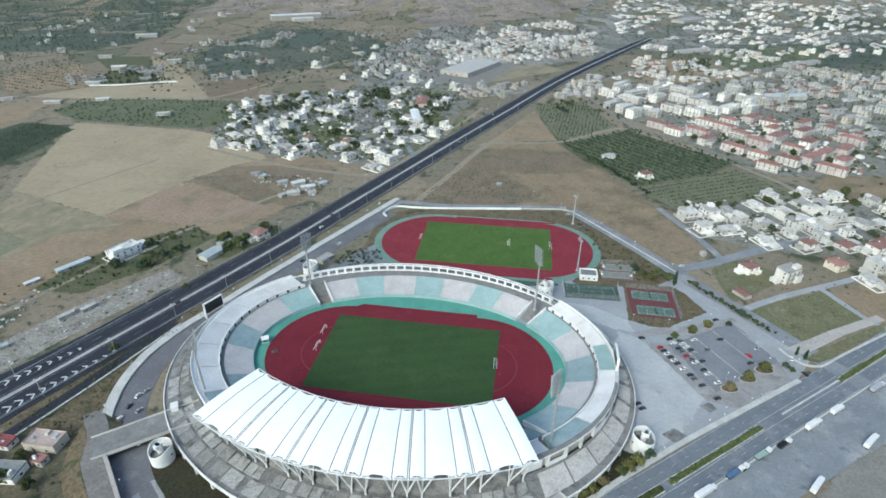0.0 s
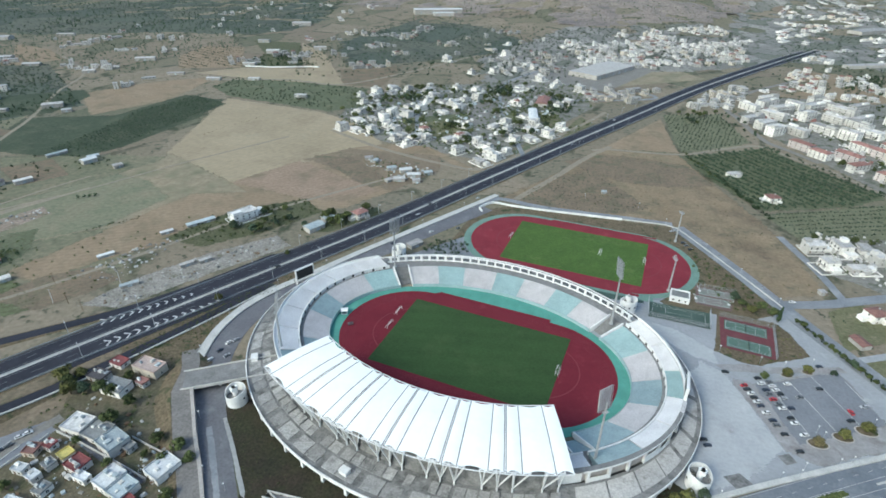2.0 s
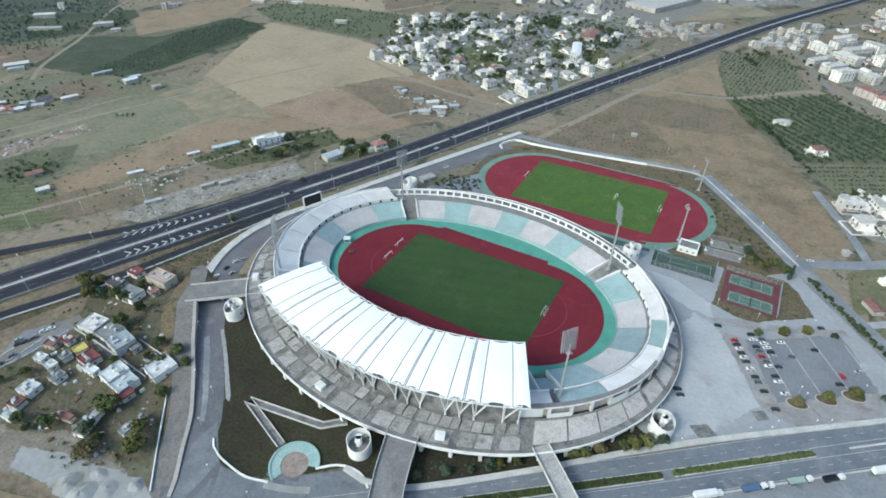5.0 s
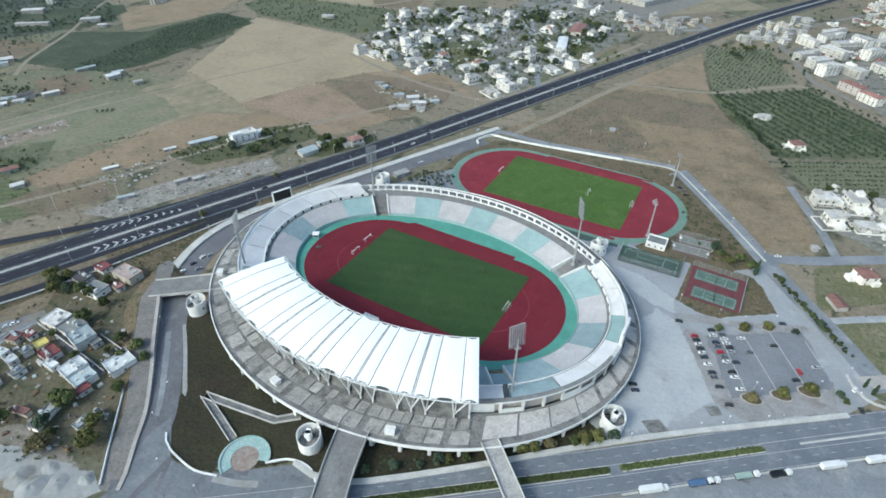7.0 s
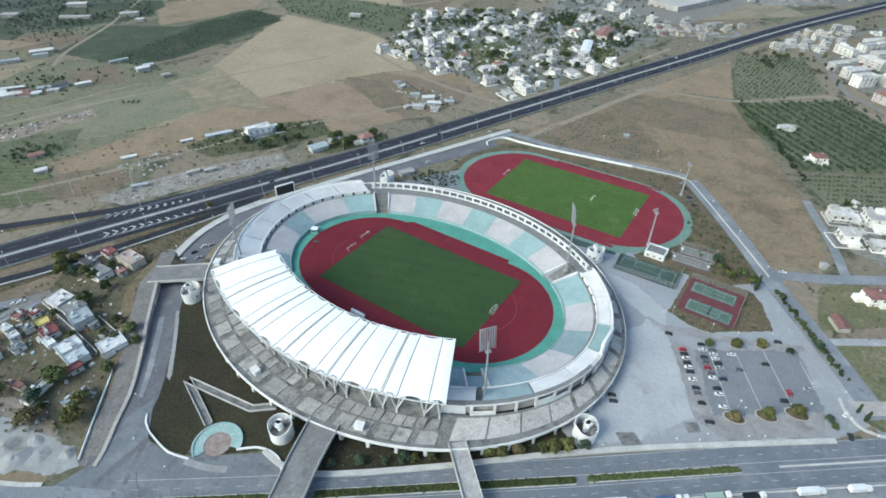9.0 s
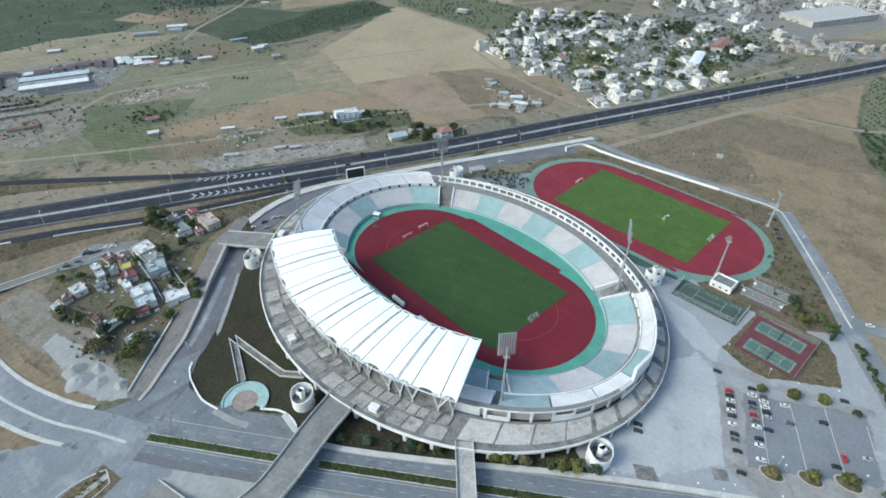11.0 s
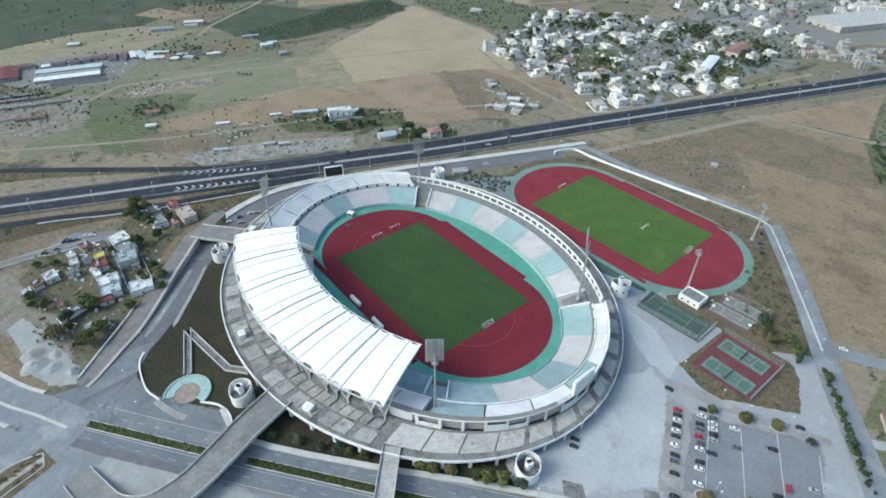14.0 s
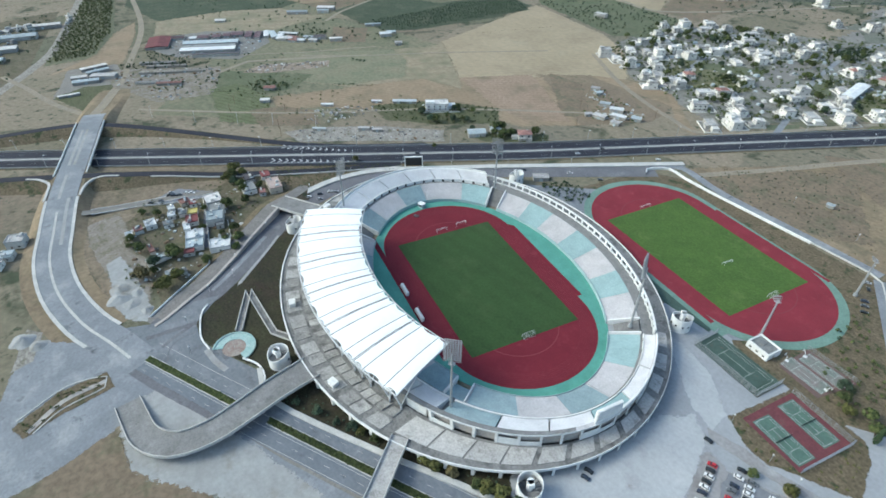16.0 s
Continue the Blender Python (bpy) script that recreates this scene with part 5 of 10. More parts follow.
sports_field(S1, "b", far_apron, [[(-60, -46), (-60, -49), (54, -49), (54, -46)], [(-30, 46), (-30, 48.5), (60, 48.5), (60, 46)]])


solo("track_apron", Geo().prism(place(spur_apron, S1), -0.2, 0.292), M["apron_far"], "faded green strip beside the sprint straight", "apron", "structure")
patch("green_court", [(34, 348), (85, 347), (86, 338.5), (43, 337.5)], 0.285, "court_dark", "dark green strip between stadium and training track", "court")

# ---- the stadium ----
stadium = thing("stadium", "oval concrete stadium with pale seat blocks and white membrane roof", "stadium", S0)
RINGS = [(0, 0, 95.5, 63.0), (0, 0, 111.5, 81.0), (-1.5, -5, 124.0, 92.0), (-2.5, -10.5, 134.5, 110.0)]
DECK = 5.8  # height of the podium


def at_ring(th, s):
    """Plan place at an angle and a ring number: 0 foot of the seats, 1 their top, 2 rim, 3 edge of the podium."""
    k = min(2, int(s))
    f = s - k
    c, d = math.cos(radians(th)), math.sin(radians(th))
    (u0, v0, a0, b0), (u1, v1, a1, b1) = RINGS[k], RINGS[k + 1]
    return (u0 + a0 * c) * (1 - f) + (u1 + a1 * c) * f, (v0 + b0 * d) * (1 - f) + (v1 + b1 * d) * f


def ring_strip(g, th0, th1, profile, step=2.0, mi=0, caps=True):
    """Carries a profile of (ring, height) round from th0 to th1."""
    n = max(1, math.ceil((th1 - th0) / step))
    rows = [[(*at_ring(th0 + (th1 - th0) * i / n, s), z) for s, z in profile] for i in range(n + 1)]
    g.rows(rows, mi)
    if caps:
        m = len(profile)
        g.add(rows[0], [tuple(range(m))], mi)
        g.add(rows[-1], [tuple(range(m))[::-1]], mi)
    return g


def steps(s0, s1, z0, z1, n, foot):
    """A stepped seat profile, closed underneath."""
    prof = [(s0, foot), (s0, z0)]
    for i in range(n):
        a, b = s0 + (s1 - s0) * i / n, s0 + (s1 - s0) * (i + 1) / n
        za = z0 + (z1 - z0) * (i + 1) / n
        prof += [(a, za), (b, za)]
    return prof + [(s1, foot)]


# lower tier, block by block, with aisles between
GAP = 3.6
lower = [
    (45 + GAP, 135 - GAP, "WTWTWTW"[::-1]),
    (135 + GAP, 225 - GAP, "TWBWB"),
    (-45 + GAP, 45 - GAP, "BWBWT"),
    (225 + GAP, 315 - GAP, "WBWTWTWB"),
]
SEAT = {"W": ("tier_white", "pale off-white rows of seats"), "T": ("tier_teal", "pale teal rows of seats"), "B": ("tier_blue", "faded blue rows of seats")}
for th0, th1, code in lower:
    ends = [138.6, 153.5, 175.3, 190.8, 209.5, 221.4] if th0 > 100 and th1 < 224 else [th0 + i * (th1 - th0) / len(code) for i in range(len(code) + 1)]
    for a, b, c in zip(ends, ends[1:], code):
        part("seat_block", ring_strip(Geo(), a + 0.45, b - 0.45, steps(0.02, 0.97, 1.9, 7.6, 18, 0)), M[SEAT[c][0]], stadium, SEAT[c][1])
    for a in ends:
        part("aisle", ring_strip(Geo(), a - 0.44, a + 0.44, steps(0.03, 0.97, 1.7, 7.45, 18, 0), 0.44), M["tier_white"], stadium, "pale stepped aisle")
    part("front_wall", ring_strip(Geo(), th0 - 0.6, th1 + 0.6, [(0.02, 0), (0.02, 2.7), (0.0, 2.7), (0.0, 0)][::-1]), M["tier_teal"], stadium, "low pale teal wall before the seats")
for gap in (45, 135, 225, 315):
    # dark stairs and passages in the four gaps
    part("stair", ring_strip(Geo(), gap - GAP + 0.7, gap + GAP - 0.7, steps(0.25, 1.0, 0.6, 7.6, 12, 0)), M["tier_blue" if gap == 315 else "rim_grey"], stadium, "grey concrete stair in the gap between stands")
    for sg in (-1, 1):
        a = gap + sg * (GAP - 0.3)
        part("cheek_wall", ring_strip(Geo(), a - 0.22, a + 0.22, [(0.05, 0), (0.05, 3.2), (0.97, 9.0), (1.0, 9.0), (1.0, 0)], 0.44), M["white_wall"], stadium, "white sloping cheek wall")

# ring of the concourse behind the lower tier
part("concourse", ring_strip(Geo(), 0, 360, [(0.97, 0), (0.97, 7.6), (1.79, 7.6), (1.79, 0)], 3, caps=False), M["rim_grey"], stadium, "grey concrete concourse behind the seats")
part("terrace", ring_strip(Geo(), 40, 141, [(1.78, 5.0), (1.78, 7.6), (2.0, 7.6), (2.0, 5.0)][::-1], 3), M["rim_grey"], stadium, "grey concrete terrace behind the far seats")
# upper tiers over the two ends
for th0, th1, code in ((139.5, 232, "WWWWWWB"), (-44, 41, "BWWTWW"), (297.0, 314.5, "WW")):
    w = (th1 - th0) / len(code)
    for i, c in enumerate(code):
        part("upper_seat_block", ring_strip(Geo(), th0 + i * w + 0.25, th0 + (i + 1) * w - 0.25, steps(1.16, 1.86, 9.3, 13.6, 12, 7.6)), M["upper_white" if c == "W" else SEAT[c][0]], stadium, SEAT[c][1] + " of the upper tier")
    part("upper_wall", ring_strip(Geo(), th0, th1, [(1.10, 7.6), (1.10, 10.1), (1.15, 10.1), (1.15, 7.6)][::-1]), M["white_wall"], stadium, "white wall before the upper tier")
    k = int((th1 - th0) / 5)
    for i in range(k):
        a = th0 + (i + 0.5) * (th1 - th0) / k
        # flat panel on the wall; the shade inside the door is its colour
        part("doorway", ring_strip(Geo(), a - 0.5, a + 0.5, [(1.085, 7.65), (1.085, 9.5), (1.1, 9.5), (1.1, 7.65)][::-1], 1), M["void"], stadium, "dark doorway to the upper tier")
# white back wall and grey rim walk, with openings below on the south and east
part("rim", ring_strip(Geo(), 228, 352, [(1.86, 13.3), (1.86, 14.0), (2.02, 14.0), (2.02, 13.3)][::-1], 2), M["rim_grey"], stadium, "grey concrete walk along the rim")
part("rim", ring_strip(Geo(), 139, 228, [(1.87, 12.9), (1.87, 14.0), (2.02, 14.0), (2.02, 12.9)][::-1], 2), M["white_wall"], stadium, "white concrete rim")
part("rim", ring_strip(Geo(), 352, 401, [(1.87, 12.9), (1.87, 14.0), (2.02, 14.0), (2.02, 12.9)][::-1], 2), M["tier_white"], stadium, "pale concrete rim")
part("fascia", ring_strip(Geo(), 312, 400, [(2.02, 13.0), (2.02, 13.9), (2.035, 13.9), (2.035, 13.0)][::-1], 2), M["white_wall"], stadium, "white fascia beam of the rim")
part("rim_wall", ring_strip(Geo(), 139, 312, [(1.93, 5.6), (1.93, 12.9), (1.96, 12.9), (1.96, 5.6)][::-1], 2), M["white_wall"], stadium, "white outer wall under the rim")
part("rim_wall", ring_strip(Geo(), 312, 400, [(1.90, 5.6), (1.90, 12.9), (1.915, 12.9), (1.915, 5.6)][::-1], 2), M["footway"], stadium, "set-back pale wall under the rim")
part("rim_parapet", ring_strip(Geo(), 139.5, 228, [(1.99, 14.0), (1.99, 15.3), (2.02, 15.3), (2.02, 14.0)][::-1], 2), M["white_wall"], stadium, "white parapet of the rim")
part("rim_parapet", ring_strip(Geo(), -2, 41, [(1.90, 14.0), (1.90, 15.2), (2.0, 15.2), (2.0, 14.0)][::-1], 2), M["white_wall"], stadium, "white parapet of the rim")
th, k = 313.5, 0
while th < 398:
    part("rim_column", ring_strip(Geo(), th - 0.38, th + 0.38, [(1.92, 5.6), (1.92, 12.9), (2.03, 12.9), (2.03, 5.6)][::-1], 0.7), M["white_wall"], stadium, "white column under the rim")
    if k % 4 in (0, 3):
        part("infill_panel", ring_strip(Geo(), th + 0.4, th + 5.4, [(2.005, 5.7), (2.005, 10.4 if k % 2 else 8.6), (2.02, 10.4 if k % 2 else 8.6), (2.02, 5.7)][::-1], 2), M["white_wall"], stadium, "white infill panel under the rim")
    th += 5.8
    k += 1
# the open colonnade of the far side
part("colonnade_beam", ring_strip(Geo(), 44, 136, [(1.90, 11.9), (1.90, 12.7), (2.03, 12.7), (2.03, 11.9)][::-1], 2), M["white_wall"], stadium, "white beam on top of the colonnade")
part("colonnade_wall", ring_strip(Geo(), 44, 136, [(1.98, 7.6), (1.98, 8.7), (2.02, 8.7), (2.02, 7.6)][::-1], 2), M["white_wall"], stadium, "low white wall between the columns")
for i in range(31):
    th = 45 + 3.0 * i
    part("colonnade_post", ring_strip(Geo(), th - 0.3, th + 0.3, [(1.90, 7.6), (1.90, 11.9), (2.02, 11.9), (2.02, 7.6)][::-1], 0.6), M["white_wall"], stadium, "white post of the colonnade")
# podium
part("podium", ring_strip(Geo(), 0, 360, [(2.0, DECK - 0.2), (2.0, DECK), (2.98, DECK), (2.98, DECK - 0.8), (2.0, DECK - 0.8)][::-1], 3, caps=False), M["concrete"], stadium, "weathered grey concrete podium deck")
part("podium_edge", ring_strip(Geo(), 0, 360, [(2.97, DECK - 1.0), (2.97, DECK + 0.7), (3.0, DECK + 0.7), (3.0, DECK - 1.0)][::-1], 3, caps=False), M["white_wall"], stadium, "pale concrete edge of the podium")
# shade below the deck is painted into this wall's near-black colour
part("podium_wall", ring_strip(Geo(), 0, 360, [(2.62, 0), (2.62, DECK - 0.5), (2.66, DECK - 0.5), (2.66, 0)][::-1], 3, caps=False), M["void"], stadium, "recessed wall under the podium, painted dark as shade")
for i in range(60):
    th = 6.0 * i
    part("podium_column", ring_strip(Geo(), th - 0.35, th + 0.35, [(2.90, 0), (2.90, DECK - 0.9), (2.985, DECK - 0.9), (2.985, 0)][::-1], 0.7), M["white_wall"], stadium, "white column under the podium")

# the membrane roof over the main stand
def arc(half, mid, sag, u):
    """An arc in plan, symmetrical about u = -4."""
    r = (half * half + sag * sag) / (2 * sag)
    return mid + r - math.sqrt(r * r - (u * half) ** 2)


def roof_point(x, f, lift=0.0, pull=0.0):
    """x from -1 to 1 along the roof, f from 0 at the outer edge to 1 at the inner edge."""
    f2 = pull + (1 - 2 * pull) * f
    u = -3.4 + x * (82.0 * (1 - f2) + 64.5 * f2)
    v = arc(82.0, -106.5, 20.5, x) * (1 - f2) + arc(64.5, -68.0, 16.5, x) * f2
    return (u, v, 25.3 + 1.2 * f2 + 1.0 * math.sin(math.pi * f2) + lift)


kinds = "ss" + "Dss" * 5
widths = [1.0, 1.9, 1.0] * 6
edges = [0.0]
for w in widths:
    edges.append(edges[-1] + w)
edges = [2 * e / edges[-1] - 1 for e in edges]
roof = part("roof", Geo().rows([[roof_point(x, f, -0.9) for f in (0.06, 0.94)] for x in [i / 20 - 1 for i in range(41)]]), M["steel"], stadium, "white membrane roof on steel trusses")
for a, b in zip(edges, edges[1:]):
    rows = []
    for i in range(9):
        k = i / 8
        bulge = math.sin(math.pi * k)
        rows.append([roof_point(a + (b - a) * k, f, 0.36 * bulge * (1 - 0.4 * f), 0.042 * bulge) for f in [j / 8 for j in range(9)]])
    under = [[(x, y, z - 0.12) for x, y, z in r] for r in rows]
    g = Geo().rows([r[::-1] for r in rows]).rows(under)
    for r, q in ((rows[0], under[0]), (rows[-1], under[-1]), ([r[0] for r in rows], [r[0] for r in under]), ([r[-1] for r in rows], [r[-1] for r in under])):
        g.rows([r, q])
    ob = part("membrane_panel", g, M["membrane"], roof, "taut white membrane panel")
    for p in ob.data.polygons:
        p.use_smooth = True
for x, kind in zip(edges[1:-1], kinds):
    for off in ((-0.0052, 0.0052) if kind == "D" else (0.0,)):
        line = [roof_point(x + off, f / 10, 0.08) for f in range(11)]
        part("seam", Geo().sweep(line, [(0.14, 0), (0.14, 0.10), (-0.14, 0.10), (-0.14, 0)]), M["seam"], roof, "thin grey seam between panels")
# edge cable and trusses
for f, lim in ((0.0, 1.0), (1.0, 1.0)):
    g = Geo()
    pts = [roof_point(x / 40 * lim, f, -0.25) for x in range(-40, 41)]
    for p, q in zip(pts, pts[1:]):
        g.tube(p, q, 0.28, n=6)
    part("edge_tube", g, M["steel"], roof, "white steel edge tube")
def strut(name, p, q, r, n=6):
    part(name, Geo().tube(p, q, r, n=n), M["steel"], roof)


for i, x in enumerate(edges):
    tip, mid = Vector(roof_point(x, 0.0, -0.3)), Vector(roof_point(x, 0.36, -1.2))
    th = math.degrees(math.atan2((tip.y + 5) / 92.0, (tip.x + 1.5) / 124.0))
    foot = Vector((*at_ring(th, 2.15), 8.4))
    strut("truss_post", (foot.x, foot.y, DECK), foot, 0.5, 8)
    strut("truss_strut", foot, mid, 0.30)
    for dx in (-0.042, 0.042):
        if abs(x + dx) <= 1:
            strut("truss_strut", foot, roof_point(x + dx, 0.02, 0.1), 0.42)
            strut("truss_strut", roof_point(x + dx, 0.02, 0.1), roof_point(x + dx, 0.36, -1.2), 0.2)
    strut("truss_chord", tip, mid, 0.2)
    if abs(x) < 0.97:
        strut("truss_chord", roof_point(x - 0.042, 0.02, -0.1), roof_point(x + 0.042, 0.02, -0.1), 0.28)
g = Geo()
for f in (0.33, 0.62, 0.9):
    pts = [roof_point(x / 24, f, -1.3) for x in range(-24, 25)]
    for p, q in zip(pts, pts[1:]):
        g.tube(p, q, 0.22, n=5, caps=False)
part("purlin", g, M["steel"], roof, "white steel purlin under the membrane")
# concrete back of the main stand, bay by bay, stepping down from the rim to the podium
for i, (a, b) in enumerate(zip(edges, edges[1:])):
    tha, thb = (math.degrees(math.atan2((roof_point(x, 0)[1] + 5) / 92.0, (roof_point(x, 0)[0] + 1.5) / 124.0)) % 360 for x in (a, b))
    part("stand_back", ring_strip(Geo(), tha + 0.3, thb - 0.3, [(1.96, 5.6), (1.96, 13.8), (2.0, 13.8), (2.10, 7.4), (2.10, 5.6)][::-1], 2), M["concrete"], stadium, "sloping concrete bay behind the main stand")
# paler slabs lying on the podium deck
rnd = random.Random(4)
th, k = 310.3, 0
while th < 402:
    w = 7.8 if k < 3 else 6.9 - 0.2 * (k - 3)
    part("deck_slab", ring_strip(Geo(), th, th + w, [(2.10, DECK), (2.10, DECK + 0.3), (2.74, DECK + 0.3), (2.74, DECK)][::-1], 2), M["slab_pale"], stadium)
    th += 8.3
    k += 1
th, k = 192.0, 0
while th < 306:
    w = rnd.choice((3.3, 3.8, 4.2))
    part("deck_slab", ring_strip(Geo(), th, th + w, [(2.52, DECK), (2.52, DECK + 0.3), (2.86, DECK + 0.3), (2.86, DECK)][::-1], 2), M["slab"], stadium)
    k += 1
    th += w + (0.35 if k % 2 else 1.7)
th = 196.0
while th < 307:
    w = rnd.choice((1.7, 2.2, 2.6))
    h = DECK + rnd.choice((0.35, 0.4, 0.9))
    if rnd.random() < 0.9:
        part("deck_slab", ring_strip(Geo(), th, th + w, [(2.20, DECK), (2.20, h), (2.46, h - 0.1), (2.46, DECK)][::-1], 2), M["slab"], stadium)
    th += w + rnd.choice((0.3, 0.35, 0.9))
for th, s in ((262, 2.72), (291, 2.74), (214, 2.7)):
    x, y = at_ring(th, s)
    part("deck_kiosk", Geo().box(x, y, DECK, 4.4, 3.4, 2.6, th - 90).box(x, y, DECK + 2.6, 4.8, 3.8, 0.25, th - 90), M["white_wall"], stadium, "small white kiosk on the podium deck")


# ---- things of the stadium ----
def stair_tower(x, y, turn, height=9.4):
    ob = thing("stair_tower", "white round stair tower standing beside the podium", "stair tower", pose(x, y, 0, 0, 0, turn), "stair towers of the stadium")
    g = Geo()
    n, r, t = 28, 5.6, 0.35
    rows = []
    for i in range(n + 1):
        a = 2 * math.pi * i / n
        h = height - 2.6 * max(0.0, math.sin(a))
        rows.append([(r * math.cos(a), r * math.sin(a), 0), (r * math.cos(a), r * math.sin(a), h), ((r - t) * math.cos(a), (r - t) * math.sin(a), h), ((r - t) * math.cos(a), (r - t) * math.sin(a), 0)])
    g.rows([q[::-1] for q in rows])
    part("shell", g, M["white_wall"], ob, "round white concrete shell")
    step = Geo().box(0, 0, 0, 3.6, 1.5, 0.3).mesh("step", M["concrete"])
    for i in range(26):
        a = 0.42 * i
        ob2 = new("step", step)
        ob2.parent = ob
        ob2.matrix_local = pose(3.3 * math.cos(a), 3.3 * math.sin(a), 0.25 * i, 0, 0, math.degrees(a))
    part("core", Geo().tube((0, 0, 0), (0, 0, height + 1.6), 1.5, n=16).box(0, 1.0, height - 0.6, 2.6, 2.6, 2.2), M["white_wall"], ob, "white round core of the stair")
    for a in (200, 235, 275, 310):
        c, s = math.cos(radians(a)), math.sin(radians(a))
        part("window", Geo().box(5.6 * c, 5.6 * s, 4.2, 0.12, 1.1, 1.1, a), M["pane"], ob, "small dark square window")


stair_tower(-27, 129.5, 200)
stair_tower(101, 191, 240)
stair_tower(-137, 182, 150)
stair_tower(74, 328, 40)
stair_tower(-101, 354, 110)


def floodlight(x, y, z, turn, height=41.0, rows=7, cols=6, label="tall grey floodlight mast beside the seats"):
    ob = thing("floodlight_mast", label, "floodlight mast", pose(x, y, z, 0, 0, turn), "floodlight masts")
    part("mast", Geo().tube((0, 0, 0), (0, 0, height), 0.75, 0.38, 12).tube((0, 0, 0), (0, 0, 1.2), 1.3, 1.1, 12), M["galvanised"], ob, "tapered grey steel mast")
    w, h = cols * 1.12, rows * 1.12
    g = Geo()
    for i in range(cols + 1):
        g.tube((-w / 2 + i * w / cols, 0.5, height - h * 0.45), (-w / 2 + i * w / cols, 1.7, height + h * 0.55), 0.09, n=5)
    for j in range(rows + 1):
        g.tube((-w / 2, 0.5 + 1.2 * j / rows, height - h * 0.45 + j * h / rows), (w / 2, 0.5 + 1.2 * j / rows, height - h * 0.45 + j * h / rows), 0.09, n=5)
    part("lamp_frame", g, M["galvanised"], ob, "grey steel lamp frame")
    lamp = None
    for j in range(rows):
        for i in range(cols):
            p = (-w / 2 + (i + 0.5) * w / cols, 0.75 + 1.2 * (j + 0.5) / rows, height - h * 0.45 + (j + 0.5) * h / rows)
            if lamp is None:
                lamp = part("floodlamp", Geo().tube((0, 0, 0), (0, 0.5, -0.15), 0.26, 0.42, 8), M["galvanised"], ob, "round grey floodlamp")
                lamp.location = p
            else:
                q = lamp.copy()
                scene.collection.objects.link(q)
                q.location = p
    part("platform", Geo().box(0, 0, height - h * 0.45 - 0.7, 3.0, 2.0, 0.15).box(0, 0, height - h * 0.45 - 0.7, 0.1, 2.0, 1.0), M["galvanised"], ob, "small steel platform")
    return ob


for u, v, top in ((85, -62, 41.0), (76, 52.5, 42.0), (-83, 56, 35.5), (-98, -58, 37.0)):
    p = S0 @ Vector((u, v, 0))
    floodlight(p.x, p.y, 7.0, math.degrees(math.atan2(-v, -u)) - 90 - 9, top, 11, 7)
for x, y, a in ((104, 359.5, 60), (117, 440, 150)):
    floodlight(x, y, 0.2, a, 28.0, 2, 4, "slender grey floodlight mast beside the training track")


def scoreboard(u, v, z, turn, w, h):
    p = S0 @ Vector((u, v, z))
    ob = thing("scoreboard", "large dark scoreboard in a white frame on the stadium rim", "scoreboard", pose(p.x, p.y, p.z, 0, 0, turn - 9), "scoreboards")
    part("screen", Geo().box(0, -0.3, 2.2, w, 0.5, h), M["screen"], ob, "dark blank display screen")
    part("casing", Geo().box(0, 0.45, 2.0, w + 0.6, 1.0, h + 0.4), M["white_wall"], ob, "white casing")
    for x in (-w / 2 - 0.3, w / 2 + 0.3):
        part("frame_post", Geo().box(x, 0, -1.5, 0.7, 1.2, h + 4.2), M["white_wall"], ob, "white frame post")
    part("frame_beam", Geo().box(0, 0, h + 2.2, w + 1.2, 1.3, 0.6), M["white_wall"], ob, "white frame beam")


scoreboard(-129, 8.5, 12.6, 68, 13.0, 7.0)
scoreboard(121.5, -1, 14, -90, 13.0, 5.5)


# ---- footbridges ----
def footbridge(path, w0, w1, label, surface="rim_grey"):
    ob = thing("footbridge", label, "footbridge", None, "footbridges of the stadium")
    n = len(path)
    rows, rl, rr = [], [], []
    for i in range(n):
        w = (w0 + (w1 - w0) * i / (n - 1)) / 2
        a, b = shift(path, w)[i], shift(path, -w)[i]
        rl.append(a)
        rr.append(b)
        rows.append([(b[0], b[1], b[2] - 0.9), b, a, (a[0], a[1], a[2] - 0.9)])
    g = Geo().rows([r for r in rows], 0, True)
    part("deck", g, M[surface], ob, "weathered concrete deck")
    for line in (rl, rr):
        part("parapet", Geo().sweep(line, [(0.18, -0.9), (0.18, 0.95), (-0.18, 0.95), (-0.18, -0.9)]), M["kerb"], ob, "pale concrete parapet")
    total = length_of(path)
    s = 14.0
    while s < total - 6:
        p, h = along(path, s)
        if p.z > 2.6:
            part("pier", Geo().box(p.x, p.y, 0, 1.2, w1 * 0.6, p.z - 0.6, h), M["kerb"], ob, "pale concrete pier")
        s += 17.0
    return ob


footbridge(smooth([(-10.5, 141, 5.9), (-7.0, 121, 6.4), (-3.0, 104, 6.4), (-0.5, 87, 5.8), (-4, 71.5, 4.8), (-16, 62, 3.4), (-30, 59.5, 2.0), (-44, 58, 0.7)], 4), 15.0, 11.5, "wide grey concrete footbridge curving down over the south road")
footbridge(smooth([(50, 158, 5.9), (60, 145.5, 6.2), (72.5, 129.5, 6.0), (84, 113, 5.4), (94, 99, 3.6), (106, 82, 1.0)], 4), 8.0, 8.0, "narrow pale concrete footbridge over the south road", "slab_pale")
footbridge(smooth([(-128, 208.5, 5.9), (-143, 200.7, 5.4), (-168.3, 186.3, 4.6), (-172.5, 184, 4.55)], 4), 15.5, 15.0, "grey concrete footbridge over the stadium road")


